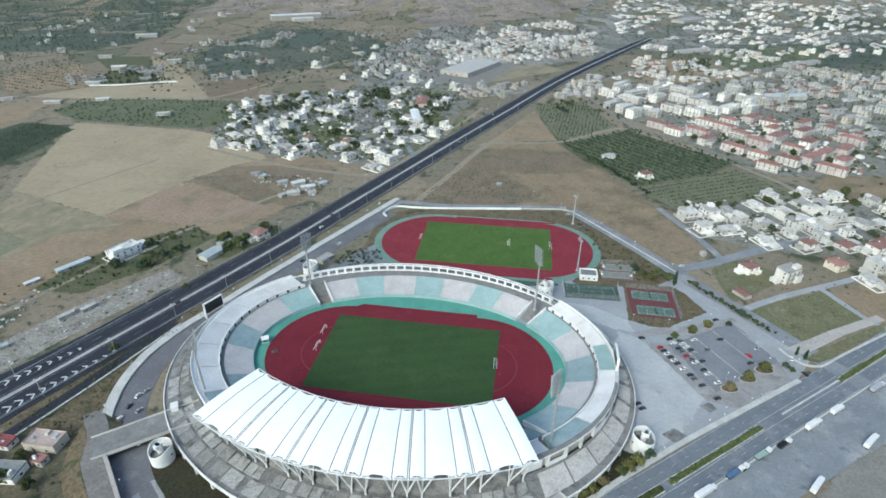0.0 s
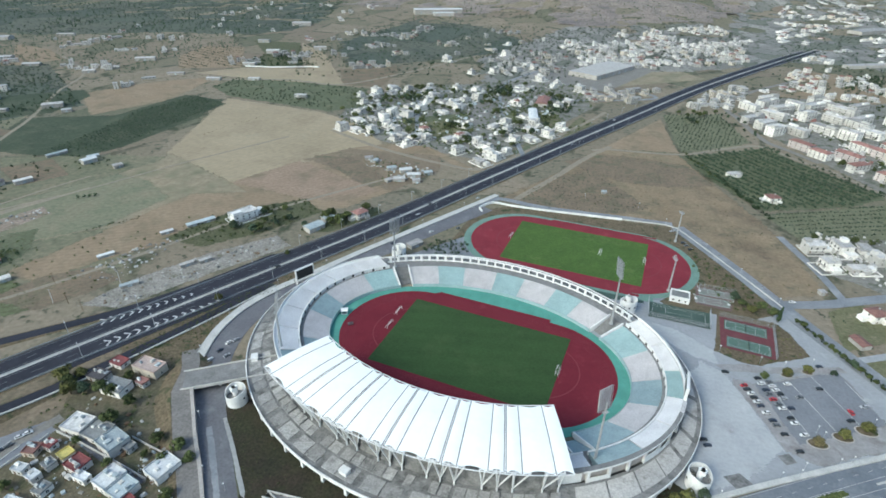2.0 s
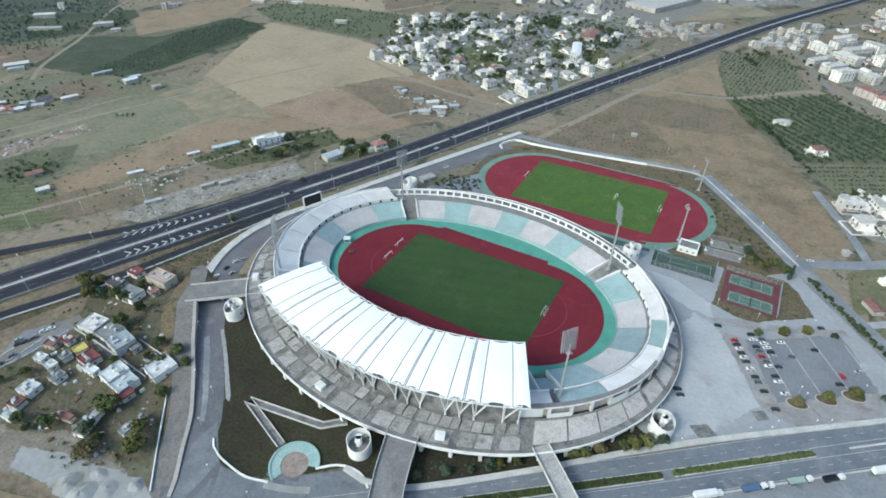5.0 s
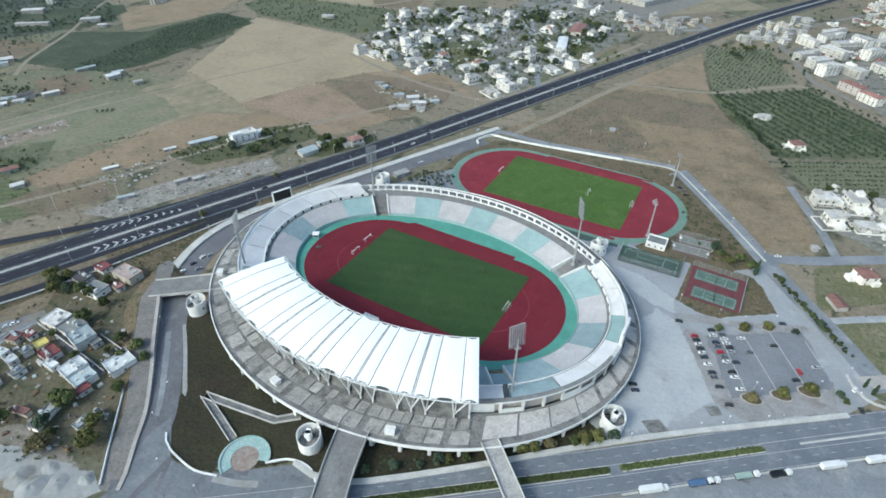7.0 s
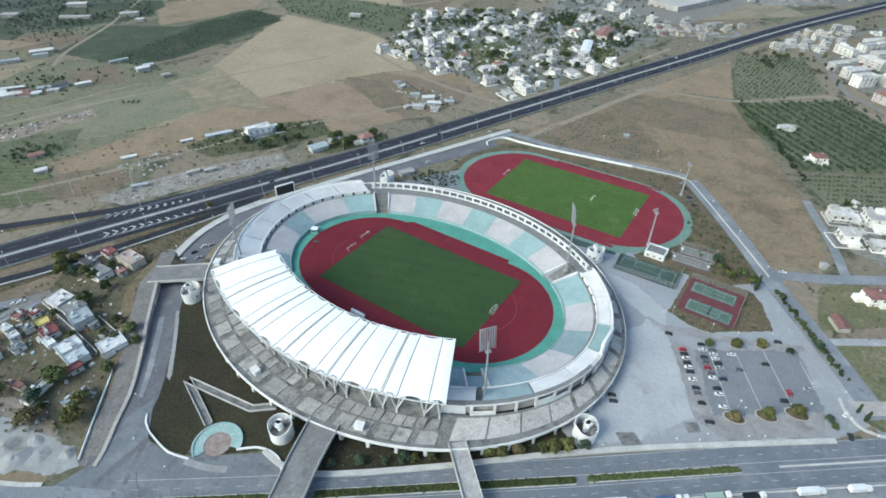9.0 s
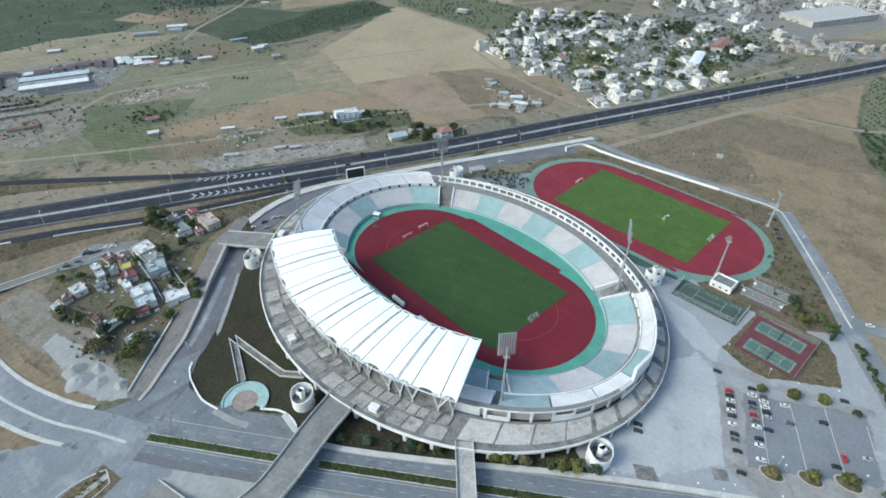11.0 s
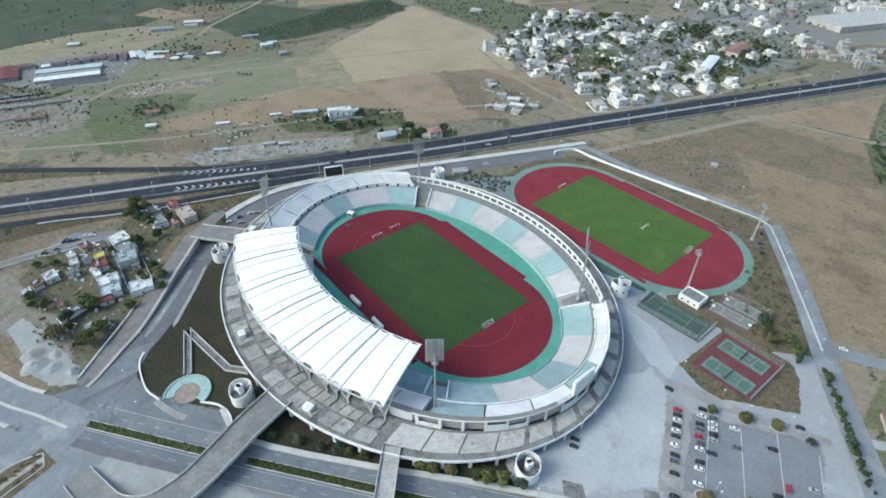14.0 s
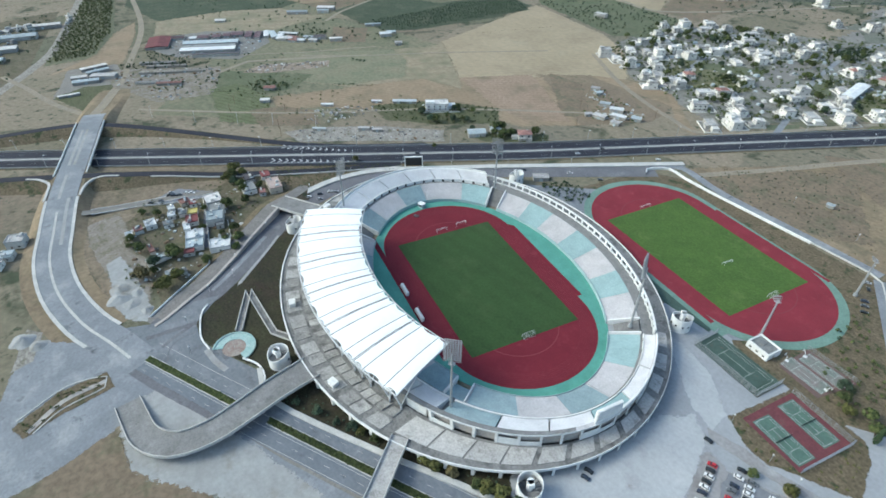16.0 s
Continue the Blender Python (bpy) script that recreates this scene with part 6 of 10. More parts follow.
# ---- houses ----
def window_mesh(w, h):
    return Geo().box(0, 0, 0, w, 0.10, h).box(0, -0.06, -0.12, w + 0.3, 0.25, 0.12, 0, 1).box(0, -0.03, 0, 0.10, 0.10, h, 0, 1).box(-w / 2 - 0.08, -0.03, 0, 0.14, 0.12, h, 0, 1).box(w / 2 + 0.08, -0.03, 0, 0.14, 0.12, h, 0, 1).mesh("window", [M["pane"], M["house"]])


WINDOW, TALL = window_mesh(1.3, 1.3), window_mesh(1.5, 2.1)


def add_copy(name, mesh, parent, x, y, z, rz=0.0):
    ob = new(name, mesh)
    ob.parent = parent
    ob.matrix_local = pose(x, y, z, 0, 0, rz)
    return ob


def house(w, d, storeys, roof, wall, label, category="house", group="", seed=1, balcony=True, attic=True):
    """One house at the origin; its front looks along -y."""
    rnd = random.Random(seed)
    ob = thing("house", label, category, None, group)
    h = 3.0 * storeys + 0.4
    g = Geo().box(0, 0, -0.2, w, d, h + 0.2).box(0, 0, 0, w + 0.25, d + 0.25, 0.5)
    wing = rnd.choice((0, 1)) if storeys < 4 else 0
    if wing:
        g.box(w * 0.28, -d / 2 - 1.2, 0, w * 0.44, 2.6, 3.0 * max(1, storeys - 1) + 0.3)
    part("wall", g, M[wall], ob)
    if roof == "flat":
        g = Geo().box(0, 0, h, w + 0.5, d + 0.5, 0.3)
        for x, y, sx, sy in ((0, d / 2 + .1, w + .5, .25), (0, -d / 2 - .1, w + .5, .25), (w / 2 + .1, 0, .25, d + .5), (-w / 2 - .1, 0, .25, d + .5)):
            g.box(x, y, h + 0.3, sx, sy, 0.7)
        if wing:
            g.box(w * 0.28, -d / 2 - 1.3, 3.0 * max(1, storeys - 1) + 0.3, w * 0.46, 2.8, 0.25)
        part("roof", g, M["roof_flat"], ob, "flat pale roof with low parapet")
        if attic:
            hx, hy = rnd.choice((-0.3, 0.3)) * w, rnd.choice((-0.2, 0.28)) * d
            part("roof_hut", Geo().box(hx, hy, h + 0.2, w * 0.36, d * 0.4, 2.3).box(hx, hy, h + 2.5, w * 0.36 + 0.4, d * 0.4 + 0.4, 0.2), M[wall], ob, "small stair hut on the roof")
        g = Geo().tube((w * 0.3, d * 0.2, h + 1.5), (w * 0.3 + 1.2, d * 0.2, h + 1.5), 0.35, n=8)
        g.add([(w * 0.3 - .4, d * .2 - 1.8, h + 0.5), (w * 0.3 + 1.6, d * .2 - 1.8, h + 0.5), (w * 0.3 + 1.6, d * .2 - .3, h + 1.5), (w * 0.3 - .4, d * .2 - .3, h + 1.5)], [(0, 1, 2, 3), (3, 2, 1, 0)])
        part("water_heater", g, M["galvanised"], ob, "solar water heater on the roof")
    else:
        e, r = 0.6, min(w, d) * 0.19
        k = abs(w - d) / 2
        a, b = (k, 0) if w > d else (0, k)
        base = [(-w / 2 - e, -d / 2 - e, h), (w / 2 + e, -d / 2 - e, h), (w / 2 + e, d / 2 + e, h), (-w / 2 - e, d / 2 + e, h)]
        ridge = [(-a, -b, h + r), (a, b, h + r)]
        low = [(x, y, z - 0.25) for x, y, z in base]
        g = Geo().add(low + base, [(0, 1, 5, 4), (1, 2, 6, 5), (2, 3, 7, 6), (3, 0, 4, 7), (3, 2, 1, 0)])
        if w > d:
            g.add(base + ridge, [(0, 1, 5, 4), (1, 2, 5), (2, 3, 4, 5), (3, 0, 4)])
        else:
            g.add(base + ridge, [(0, 1, 4), (1, 2, 5, 4), (2, 3, 5), (3, 0, 4, 5)])
        part("roof", g, M["roof_red"], ob, "hipped red clay tile roof")
        part("chimney", Geo().box(w * 0.2, d * 0.12, h + r * 0.3, 0.8, 0.8, r * 0.9), M[wall], ob)
    nx, ny = min(4, max(2, int(w / 4.6))), 2 if d > 10 else 1
    for s in range(storeys):
        z = 3.0 * s + 1.2
        for i in range(nx):
            x = -w / 2 + (i + 0.5) * w / nx
            if not (wing and x > w * 0.05 and s < max(1, storeys - 1)):
                if s and balcony:
                    add_copy("window", TALL, ob, x, -d / 2 - 0.02, z - 0.9)
                elif s or i:
                    add_copy("window", WINDOW, ob, x, -d / 2 - 0.02, z)
            if rnd.random() < 0.4:
                add_copy("window", WINDOW, ob, x, d / 2 + 0.02, z, 180)
        for i in range(ny):
            y = -d / 2 + (i + 0.5) * d / ny
            for sg in (1, -1):
                if rnd.random() < 0.75:
                    add_copy("window", WINDOW, ob, sg * (w / 2 + 0.02), y, z, 90 * sg)
        if s and balcony:
            zb = 3.0 * s + 0.2
            wb = w * (0.5 if wing else 0.85)
            xb = -w * 0.22 if wing else 0
            g = Geo().box(xb, -d / 2 - 0.8, zb, wb, 1.6, 0.18).box(xb, -d / 2 - 1.55, zb + 0.18, wb, 0.12, 0.9)
            g.box(xb - wb / 2, -d / 2 - 0.8, zb + .18, 0.12, 1.6, 0.9).box(xb + wb / 2, -d / 2 - 0.8, zb + .18, 0.12, 1.6, 0.9)
            part("balcony", g, M[wall], ob, "balcony with solid parapet")
    if category == "house":
        sg, aw, ad = rnd.choice((-1, 1)), w * rnd.uniform(0.35, 0.6), d * rnd.uniform(0.5, 0.8)
        part("annex", Geo().box(sg * (w + aw) / 2, d * 0.1, -0.2, aw, ad, 3.3).box(sg * (w + aw) / 2, d * 0.1, 3.1, aw + 0.3, ad + 0.3, 0.25), M[wall], ob, "low flat-roofed annex")
        x0, x1, y0, y1 = -w * 0.62 - (aw if sg < 0 else 0), w * 0.62 + (aw if sg > 0 else 0), -d / 2 - rnd.uniform(4, 6), d / 2 + 2.0
        g = Geo().box((x0 + x1) / 2, (y0 - d / 2) / 2, -0.3, x1 - x0, -d / 2 - y0, 0.48, 0, 1)
        for px, py, sx, sy in (((x0 + x1) / 2, y0, x1 - x0, 0.3), ((x0 + x1) / 2, y1, x1 - x0, 0.3), (x0, (y0 + y1) / 2, 0.3, y1 - y0), (x1, (y0 + y1) / 2, 0.3, y1 - y0)):
            g.box(px, py, -0.2, sx, sy, 1.3)
        part("garden_wall", g, [M[wall], M["yard_paving"]], ob, "low white garden wall round a paved yard")
    part("door", Geo().box(-w / 2 + 0.5 * w / nx, -d / 2 - 0.03, 0, 1.1, 0.12, 2.2), M["joinery"], ob, "brown wooden door")
    return ob


M["house_pink"] = mat("pinkish_render", (0.60, 0.545, 0.525), (0.50, 0.455, 0.44), 9, 0.85, 1.5, 0.14, vary=0.25)
M["house_grey"] = mat("greyed_render", (0.46, 0.455, 0.44), (0.37, 0.365, 0.35), 9, 0.85, 1.5, 0.15, vary=0.3)
M["roof_white"] = mat("whitewashed_roof", (0.66, 0.67, 0.675), (0.52, 0.53, 0.54), 5, 0.85, 1.0, 0.18, vary=0.15)
PROTO = {
    "white": [house(14, 10, 2, "flat", "house", "white two-storey house with flat roof and balcony", group="village houses", seed=3),
              house(10, 9, 2, "flat", "house", "small white two-storey house with flat roof", group="village houses", seed=8),
              house(14, 11, 3, "flat", "house", "white three-storey house with balconies and flat roof", group="village houses", seed=5),
              house(14, 9, 1, "flat", "house", "low white single-storey house with flat roof", group="village houses", seed=12, attic=False)],
    "red": [house(12, 10, 2, "hip", "house", "white two-storey house with red tile roof", group="village houses", seed=7),
            house(13, 9, 1, "hip", "house", "low white house with red tile roof", group="village houses", seed=9)],
    "cream": [house(12, 11, 2, "hip", "house_warm", "cream two-storey house with red tile roof", group="village houses", seed=15)],
    "row": [house(30, 12, 3, "hip", "house_pink", "long pinkish white terrace with red tile roof", "terraced house", "red-roofed terraces", 21),
            house(24, 12, 3, "hip", "house", "tall white terrace with red tile roof", "terraced house", "red-roofed terraces", 22)],
    "flats": [house(36, 14, 3, "flat", "house", "long white three-storey block of flats with balconies", "apartment block", "white apartment blocks", 31),
              house(25, 13, 4, "flat", "house", "white four-storey block of flats", "apartment block", "white apartment blocks", 32),
              house(31, 13, 3, "flat", "house", "wide white three-storey block of flats", "apartment block", "white apartment blocks", 33)],
    }
USED = []
TAKEN = []
HALLS = [(-40, 772), (-42, 750), (-44, 795), (-34, 853), (-34, 838), (-34, 868)]


def off_highway(x, y, reach):
    """Moves a place sideways until it is clear of the highway."""
    near = min(HIGHWAY, key=lambda p: (p[0] - x) ** 2 + (p[1] - y) ** 2)
    d = math.hypot(near[0] - x, near[1] - y)
    if d < reach:
        x, y = near[0] + (x - near[0]) * reach / max(d, 1.0), near[1] + (y - near[1]) * reach / max(d, 1.0)
    return x, y


def put_house(kind, i, x, y, turn):
    x, y = off_highway(x, y, 33.0 if y > 560 else 22.0)
    proto = PROTO[kind][i % len(PROTO[kind])]
    k = 0.9 + 0.22 * ((x * 13.7 + y * 7.3) % 1.0) if kind in ("white", "red") else 0.95
    m = pose(x, y, relief(x, y), 0, 0, turn) @ Matrix.Diagonal((k, k * (0.85 + 0.3 * ((x * 3.1 + y) % 1.0)), k, 1))
    TAKEN.append((x, y))
    ob = copy_thing(proto, pose(0, 0, 0)) if proto in USED else proto
    USED.append(proto)
    ob.matrix_basis = m
    return ob


VILLAGE_A = [(-276, 645), (-258, 647), (-235, 645), (-270, 686), (-280, 725), (-296, 771), (-292, 806), (-276, 848), (-255, 868), (-275, 757), (-236, 728), (-238, 700), (-196, 624), (-192, 642), (-175, 610), (-224, 881), (-203, 836), (-221, 764), (-204, 768), (-167, 757), (-182, 812), (-162, 804), (-144, 761), (-151, 825), (-135, 846), (-149, 913), (-105, 768), (-102, 734), (-105, 797), (-121, 704), (-158, 635), (-176, 640)]
VILLAGE_B = [(-131, 641), (-117, 657), (-95, 643), (-79, 625), (-110, 602), (-79, 577), (-57, 585), (-74, 604), (-54, 616), (-51, 661), (-34, 675), (-86, 714), (-73, 730), (-66, 699), (-38, 711), (-40, 755), (-70, 842), (-13, 694), (1, 730), (5, 858), (-82, 942), (-62, 928), (-54, 1012), (-22, 985), (18, 946)]
VILLAGE_C = [(-317, 810), (-297, 829), (-281, 864), (-227, 900), (-207, 828), (-181, 898), (-182, 1023), (-148, 899), (-144, 1047), (-104, 1073), (-91, 1126), (-73, 1100), (-52, 1003), (-26, 962), (-146, 1214), (-130, 863), (-161, 1353), (-86, 1437), (-254, 1122), (-152, 784), (-81, 919)]
OPEN_PLOTS = [[(-218, 718), (-132, 772), (-108, 722), (-150, 700), (-206, 690)], [(-138, 766), (-130, 860), (-108, 862), (-94, 722), (-112, 716)], [(-262, 810), (-250, 836), (-216, 838), (-222, 812)], [(-128, 890), (-120, 946), (-92, 940), (-86, 872)]]
RED_ONES = [(-171, 669), (-120, 655), (-70, 838)]
rnd = random.Random(11)
for k, (x, y) in enumerate(VILLAGE_A + VILLAGE_B + VILLAGE_C):
    if any((x - a) ** 2 + (y - b) ** 2 < 260 for a, b in HALLS) or any(inside(x, y, poly) for poly in OPEN_PLOTS):
        continue
    put_house("white", rnd.choice((0, 1, 1, 3, 3, 1, 0, 2)), x, y, rnd.choice((58, -32, 148, -122)) + rnd.uniform(-6, 6))
for x, y in RED_ONES:
    put_house("red", 0, x, y, 58)


def fill(kind, choices, poly, count, gap, turns, seed, tilt=6):
    """More houses of a quarter, kept apart from those that stand."""
    rnd = random.Random(seed)
    x0, x1 = min(p[0] for p in poly), max(p[0] for p in poly)
    y0, y1 = min(p[1] for p in poly), max(p[1] for p in poly)
    done = tries = 0
    while done < count and tries < 3000:
        tries += 1
        x, y = rnd.uniform(x0, x1), rnd.uniform(y0, y1)
        if inside(x, y, poly) and not any(inside(x, y, plot) for plot in OPEN_PLOTS) and all((x - a) ** 2 + (y - b) ** 2 > gap * gap for a, b in TAKEN):
            put_house(kind, rnd.choice(choices), x, y, rnd.choice(turns) + rnd.uniform(-tilt, tilt))
            done += 1


FLATS = [(260, 838), (276, 786), (304, 794), (343, 814), (365, 790), (396, 809), (429, 816), (456, 808), (270, 908), (296, 868), (338, 873), (374, 874), (410, 877), (450, 883), (480, 872), (310, 968), (337, 928), (392, 949), (431, 950)]
for k, (x, y) in enumerate(FLATS):
    put_house("flats", k, x, y, rnd.choice((-52, 38, -52)) + rnd.uniform(-4, 4))
TERRACES = [(293, 732), (305, 704), (335, 703), (332, 668), (378, 724), (386, 691), (353, 637), (370, 611), (428, 681), (396, 595), (426, 603), (364, 577), (438, 766), (449, 740), (475, 703), (362, 745), (392, 658), (423, 636), (452, 619), (456, 592)]
for k, (x, y) in enumerate(TERRACES):
    put_house("row", k, x, y, rnd.choice((-54, -54, 36)) + rnd.uniform(-4, 4))
FRONT = [(226, 455), (229, 428), (250, 428), (249, 461), (270, 446), (301, 481), (285, 433), (300, 420), (274, 408), (316, 458), (314, 439), (348, 485), (326, 430), (362, 451), (379, 440), (350, 462), (417, 486), (396, 440), (345, 439), (352, 422), (322, 346)]
for k, (x, y) in enumerate(FRONT):
    put_house("white", (0, 1, 3)[k % 3], x, y, rnd.choice((14, 104, -76)) + rnd.uniform(-5, 5))
for k, (x, y) in enumerate([(305, 399), (338, 400), (358, 393), (374, 406)]):
    put_house("red", k % 2, x, y, 20)
for x, y, kind, i, a in ((237, 361, "red", 0, 24), (260, 349, "white", 2, 24), (308, 366, "cream", 0, 22), (218, 552, "red", 0, 20), (-157, 411, "red", 0, 60), (194, 614, "white", 3, 30), (337, 362, "white", 2, 20)):
    lone = put_house(kind, i, x, y, a)
    for child in [c for c in lone.children if c.name.startswith("garden_wall")]:
        bpy.data.objects.remove(child)
fill("white", (1, 1, 3, 3, 0), [(-300, 660), (-330, 830), (-200, 930), (-60, 960), (10, 860), (-20, 700), (-70, 600), (-180, 610)], 8, 17, (58, -32, 148, -122), 5)
fill("white", (0, 1, 3), [(222, 440), (232, 478), (345, 505), (420, 520), (430, 440), (340, 385), (262, 400)], 8, 16, (14, 104, -76), 6)
fill("flats", (0, 1, 2), [(262, 800), (255, 900), (330, 990), (500, 950), (520, 840), (420, 790), (300, 770)], 10, 22, (-52, 38), 7)
fill("row", (0, 1), [(300, 690), (370, 570), (470, 560), (540, 640), (490, 770), (380, 760)], 7, 24, (-54, 36), 8)
fill("red", (0, 1), [(440, 380), (420, 440), (520, 520), (620, 460), (560, 380)], 14, 17, (14, 104), 9)
fill("white", (1, 3), [(440, 380), (420, 440), (500, 560), (700, 560), (640, 400)], 22, 17, (14, 104), 10)


# the small settlement west of the stadium: two strips of joined low houses with a lane between
def low_house(x, y, w, d, h, turn, roof, label, wall="house", parapet=True):
    ob = thing("house", label, "small house", pose(x, y, 0.05, 0, 0, turn), "houses of the small settlement")
    TAKEN.append((x, y))
    part("wall", Geo().box(0, 0, -0.1, w, d, h), M[wall], ob)
    g = Geo().box(0, 0, h - 0.1, w + 0.3, d + 0.3, 0.25)
    if parapet:
        for px, py, sx, sy in ((0, d / 2, w + .3, .25), (0, -d / 2, w + .3, .25), (w / 2, 0, .25, d + .3), (-w / 2, 0, .25, d + .3)):
            g.box(px, py, h + 0.15, sx, sy, 0.6)
    part("roof", g, M[roof], ob)
    rnd = random.Random(int(x * 7 + y * 3))
    for i in range(rnd.choice((0, 1, 2, 2)) if w * d < 60 else 3):
        px, py, mt = (i - 1) * 0.3 * w, rnd.uniform(-.3, .3) * d, rnd.choice(("roof_tin", "house", "kerb"))
        part("roof_box", Geo().box(px, py, h + 0.15, rnd.uniform(1.0, 2.4), rnd.uniform(1.0, 3.0), rnd.uniform(0.4, 2.0), rnd.choice((0, 90)), 0, rnd.uniform(0.8, 1.0)), M[mt], ob, "small box or tank on the roof")
    part("door", Geo().box(-w * 0.2, -d / 2 - 0.04, 0, 1.1, 0.12, 2.1), M["joinery"], ob)
    for k in range(int(h / 2.9)):
        for px in (w * 0.22, -w * 0.3):
            if k or px > 0:
                add_copy("window", WINDOW, ob, px, -d / 2 - 0.02, 1.0 + 2.9 * k)
        add_copy("window", WINDOW, ob, w / 2 + 0.02, 0, 1.0 + 2.9 * k, 90)


M["roof_grey"] = mat("grey_sheet_roof", (0.27, 0.275, 0.275), (0.20, 0.205, 0.205), 4, 0.85, 0.9, 0.25, vary=0.25)
M["roof_crimson"] = mat("dark_red_sheet_roof", (0.24, 0.075, 0.075), (0.17, 0.065, 0.065), 3, 0.8, 0.7, 0.25, vary=0.2)
M["roof_pink"] = mat("faded_pink_roof", (0.44, 0.35, 0.315), (0.36, 0.285, 0.255), 5, 0.85, 1.0, 0.2, patch=((0.30, 0.26, 0.24), 4, 0.38, 0.08))
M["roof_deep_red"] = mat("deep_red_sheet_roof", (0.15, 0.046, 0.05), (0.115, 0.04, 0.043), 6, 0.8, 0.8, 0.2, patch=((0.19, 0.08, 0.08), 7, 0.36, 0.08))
M["roof_yellow"] = mat("yellow_sheet_roof", (0.55, 0.47, 0.16), (0.45, 0.38, 0.13), 3, 0.7, 0.8, 0.2)
for x, y, w, d, h, a, roof, lab in (
        (-204.9, 144.6, 12.6, 11.0, 4.0, -3, "roof_flat", "white house with cluttered roof terrace"), (-191.9, 143.6, 12.0, 11.0, 3.5, -8, "roof_grey", "low white house with grey roof terrace"), (-178.4, 139.0, 12.1, 11.0, 5.5, -18, "roof_tin", "white two-storey house with grey metal roof"), (-145.4, 133.0, 10.5, 12.8, 4.0, -18, "roof_white", "white house with broad white roof"), (-169.5, 139.5, 4.0, 5.0, 3.0, -12, "roof_grey", "small grey outbuilding in a walled yard"),
        (-195.8, 127.7, 6.0, 6.0, 3.4, -18, "roof_yellow", "low house with yellow sheet roof"), (-186.0, 124.6, 9.5, 8.0, 3.6, -12, "roof_crimson", "low house with dark red roof"), (-178.6, 119.2, 8.0, 4.2, 3.0, -8, "roof_white", "narrow white lean-to beside a red-roofed house"), (-164.6, 121.4, 9.4, 11.4, 4.4, -14, "roof_white", "white house with pale blue-white roof"), (-155.0, 118.6, 9.0, 10.6, 3.8, -14, "roof_tin", "white house with pale metal roof"), (-149.0, 113.6, 4.4, 6.2, 3.0, -16, "roof_crimson", "low outbuilding with dark red roof"),
        (-214.4, 126.1, 6.5, 6.5, 3.0, 8, "roof_red", "low house with pinkish roof"), (-208.6, 130.6, 5.4, 4.8, 3.0, -6, "roof_crimson", "low house with dull red roof"), (-210.3, 115.7, 6.4, 4.4, 3.0, 0, "roof_white", "low white house with flat roof"), (-200.9, 113.9, 5.6, 4.8, 3.0, -12, "roof_white", "low white house with flat roof"), (-191.0, 109.5, 5.9, 6.3, 3.0, -5, "roof_grey", "low house with grey sheet roof"), (-199.5, 121.3, 5.2, 5.0, 2.8, -14, "roof_grey", "low grey house with sheet roof"),
        (-197.3, 98.9, 8.9, 7.2, 3.2, 0, "roof_white", "low white house with broad white roof"), (-195.2, 90.5, 6.6, 5.5, 2.8, 2, "roof_red", "low house with dull red roof"), (-191.5, 84.0, 5.2, 4.5, 2.8, 0, "roof_white", "small white house with flat roof"), (-166.6, 93.2, 9.6, 3.1, 2.6, 3, "roof_red", "long half-ruined pinkish shed"), (-153.3, 95.0, 5.0, 14.6, 2.8, 9, "roof_flat", "long pale shed with sheet roof"), (-133.2, 98.8, 4.1, 6.8, 2.8, -5, "roof_tin", "grey shed with metal roof"), (-131.2, 105.6, 3.7, 4.2, 2.4, -4, "roof_grey", "small cluttered grey shed"),
        (-220.2, 190.1, 9.0, 6.6, 3.0, -8, "roof_crimson", "low house with dark red roof near the slip road"), (-223.5, 177.8, 11.2, 7.6, 3.0, -6, "roof_dark", "low house with dark grey roof"), (-199.2, 190.2, 17.0, 9.4, 5.0, -7, "roof_pink", "pale pink two-storey house with flat roof"), (-206.4, 172.1, 13.5, 10.0, 4.0, -3, "roof_grey", "long white building with grey roof"), (-195.6, 179.4, 6.2, 4.6, 3.0, -11, "roof_red", "low outbuilding with dull red roof"), (-224, 20, 11, 9, 5.5, 70, "roof_flat", "white house with bright white roof"), (-211, 13, 9, 8, 3.4, 70, "roof_tin", "low grey house with metal roof"), (-203, 6, 10, 8, 3.4, 70, "roof_flat", "low white house with flat roof")):
    low_house(x, y, w, d, h, a, roof, lab, "house_warm" if "pink" in lab else "house")
patch("lane", [(-216, 141), (-203, 137), (-152, 122), (-150, 126.5), (-205, 141)], 0.18, "road_dark", "narrow dark lane between the small houses", "lane")
low_wall([(-214, 139, 0), (-193, 135.5, 0), (-168, 130.5, 0), (-150, 126.5, 0)], 0.35, 2.0, "pale wall along the settlement lane", "kerb")
low_wall([(-174, 146, 0), (-152, 141.5, 0), (-150, 128, 0)], 0.35, 1.6, "pale wall round a planted yard", "kerb")
low_wall([(-228, 100, 0), (-222, 114, 0), (-219, 126, 0), (-217, 137, 0)], 0.5, 0.8, "pale kerb wall beside the parking yard", "kerb")


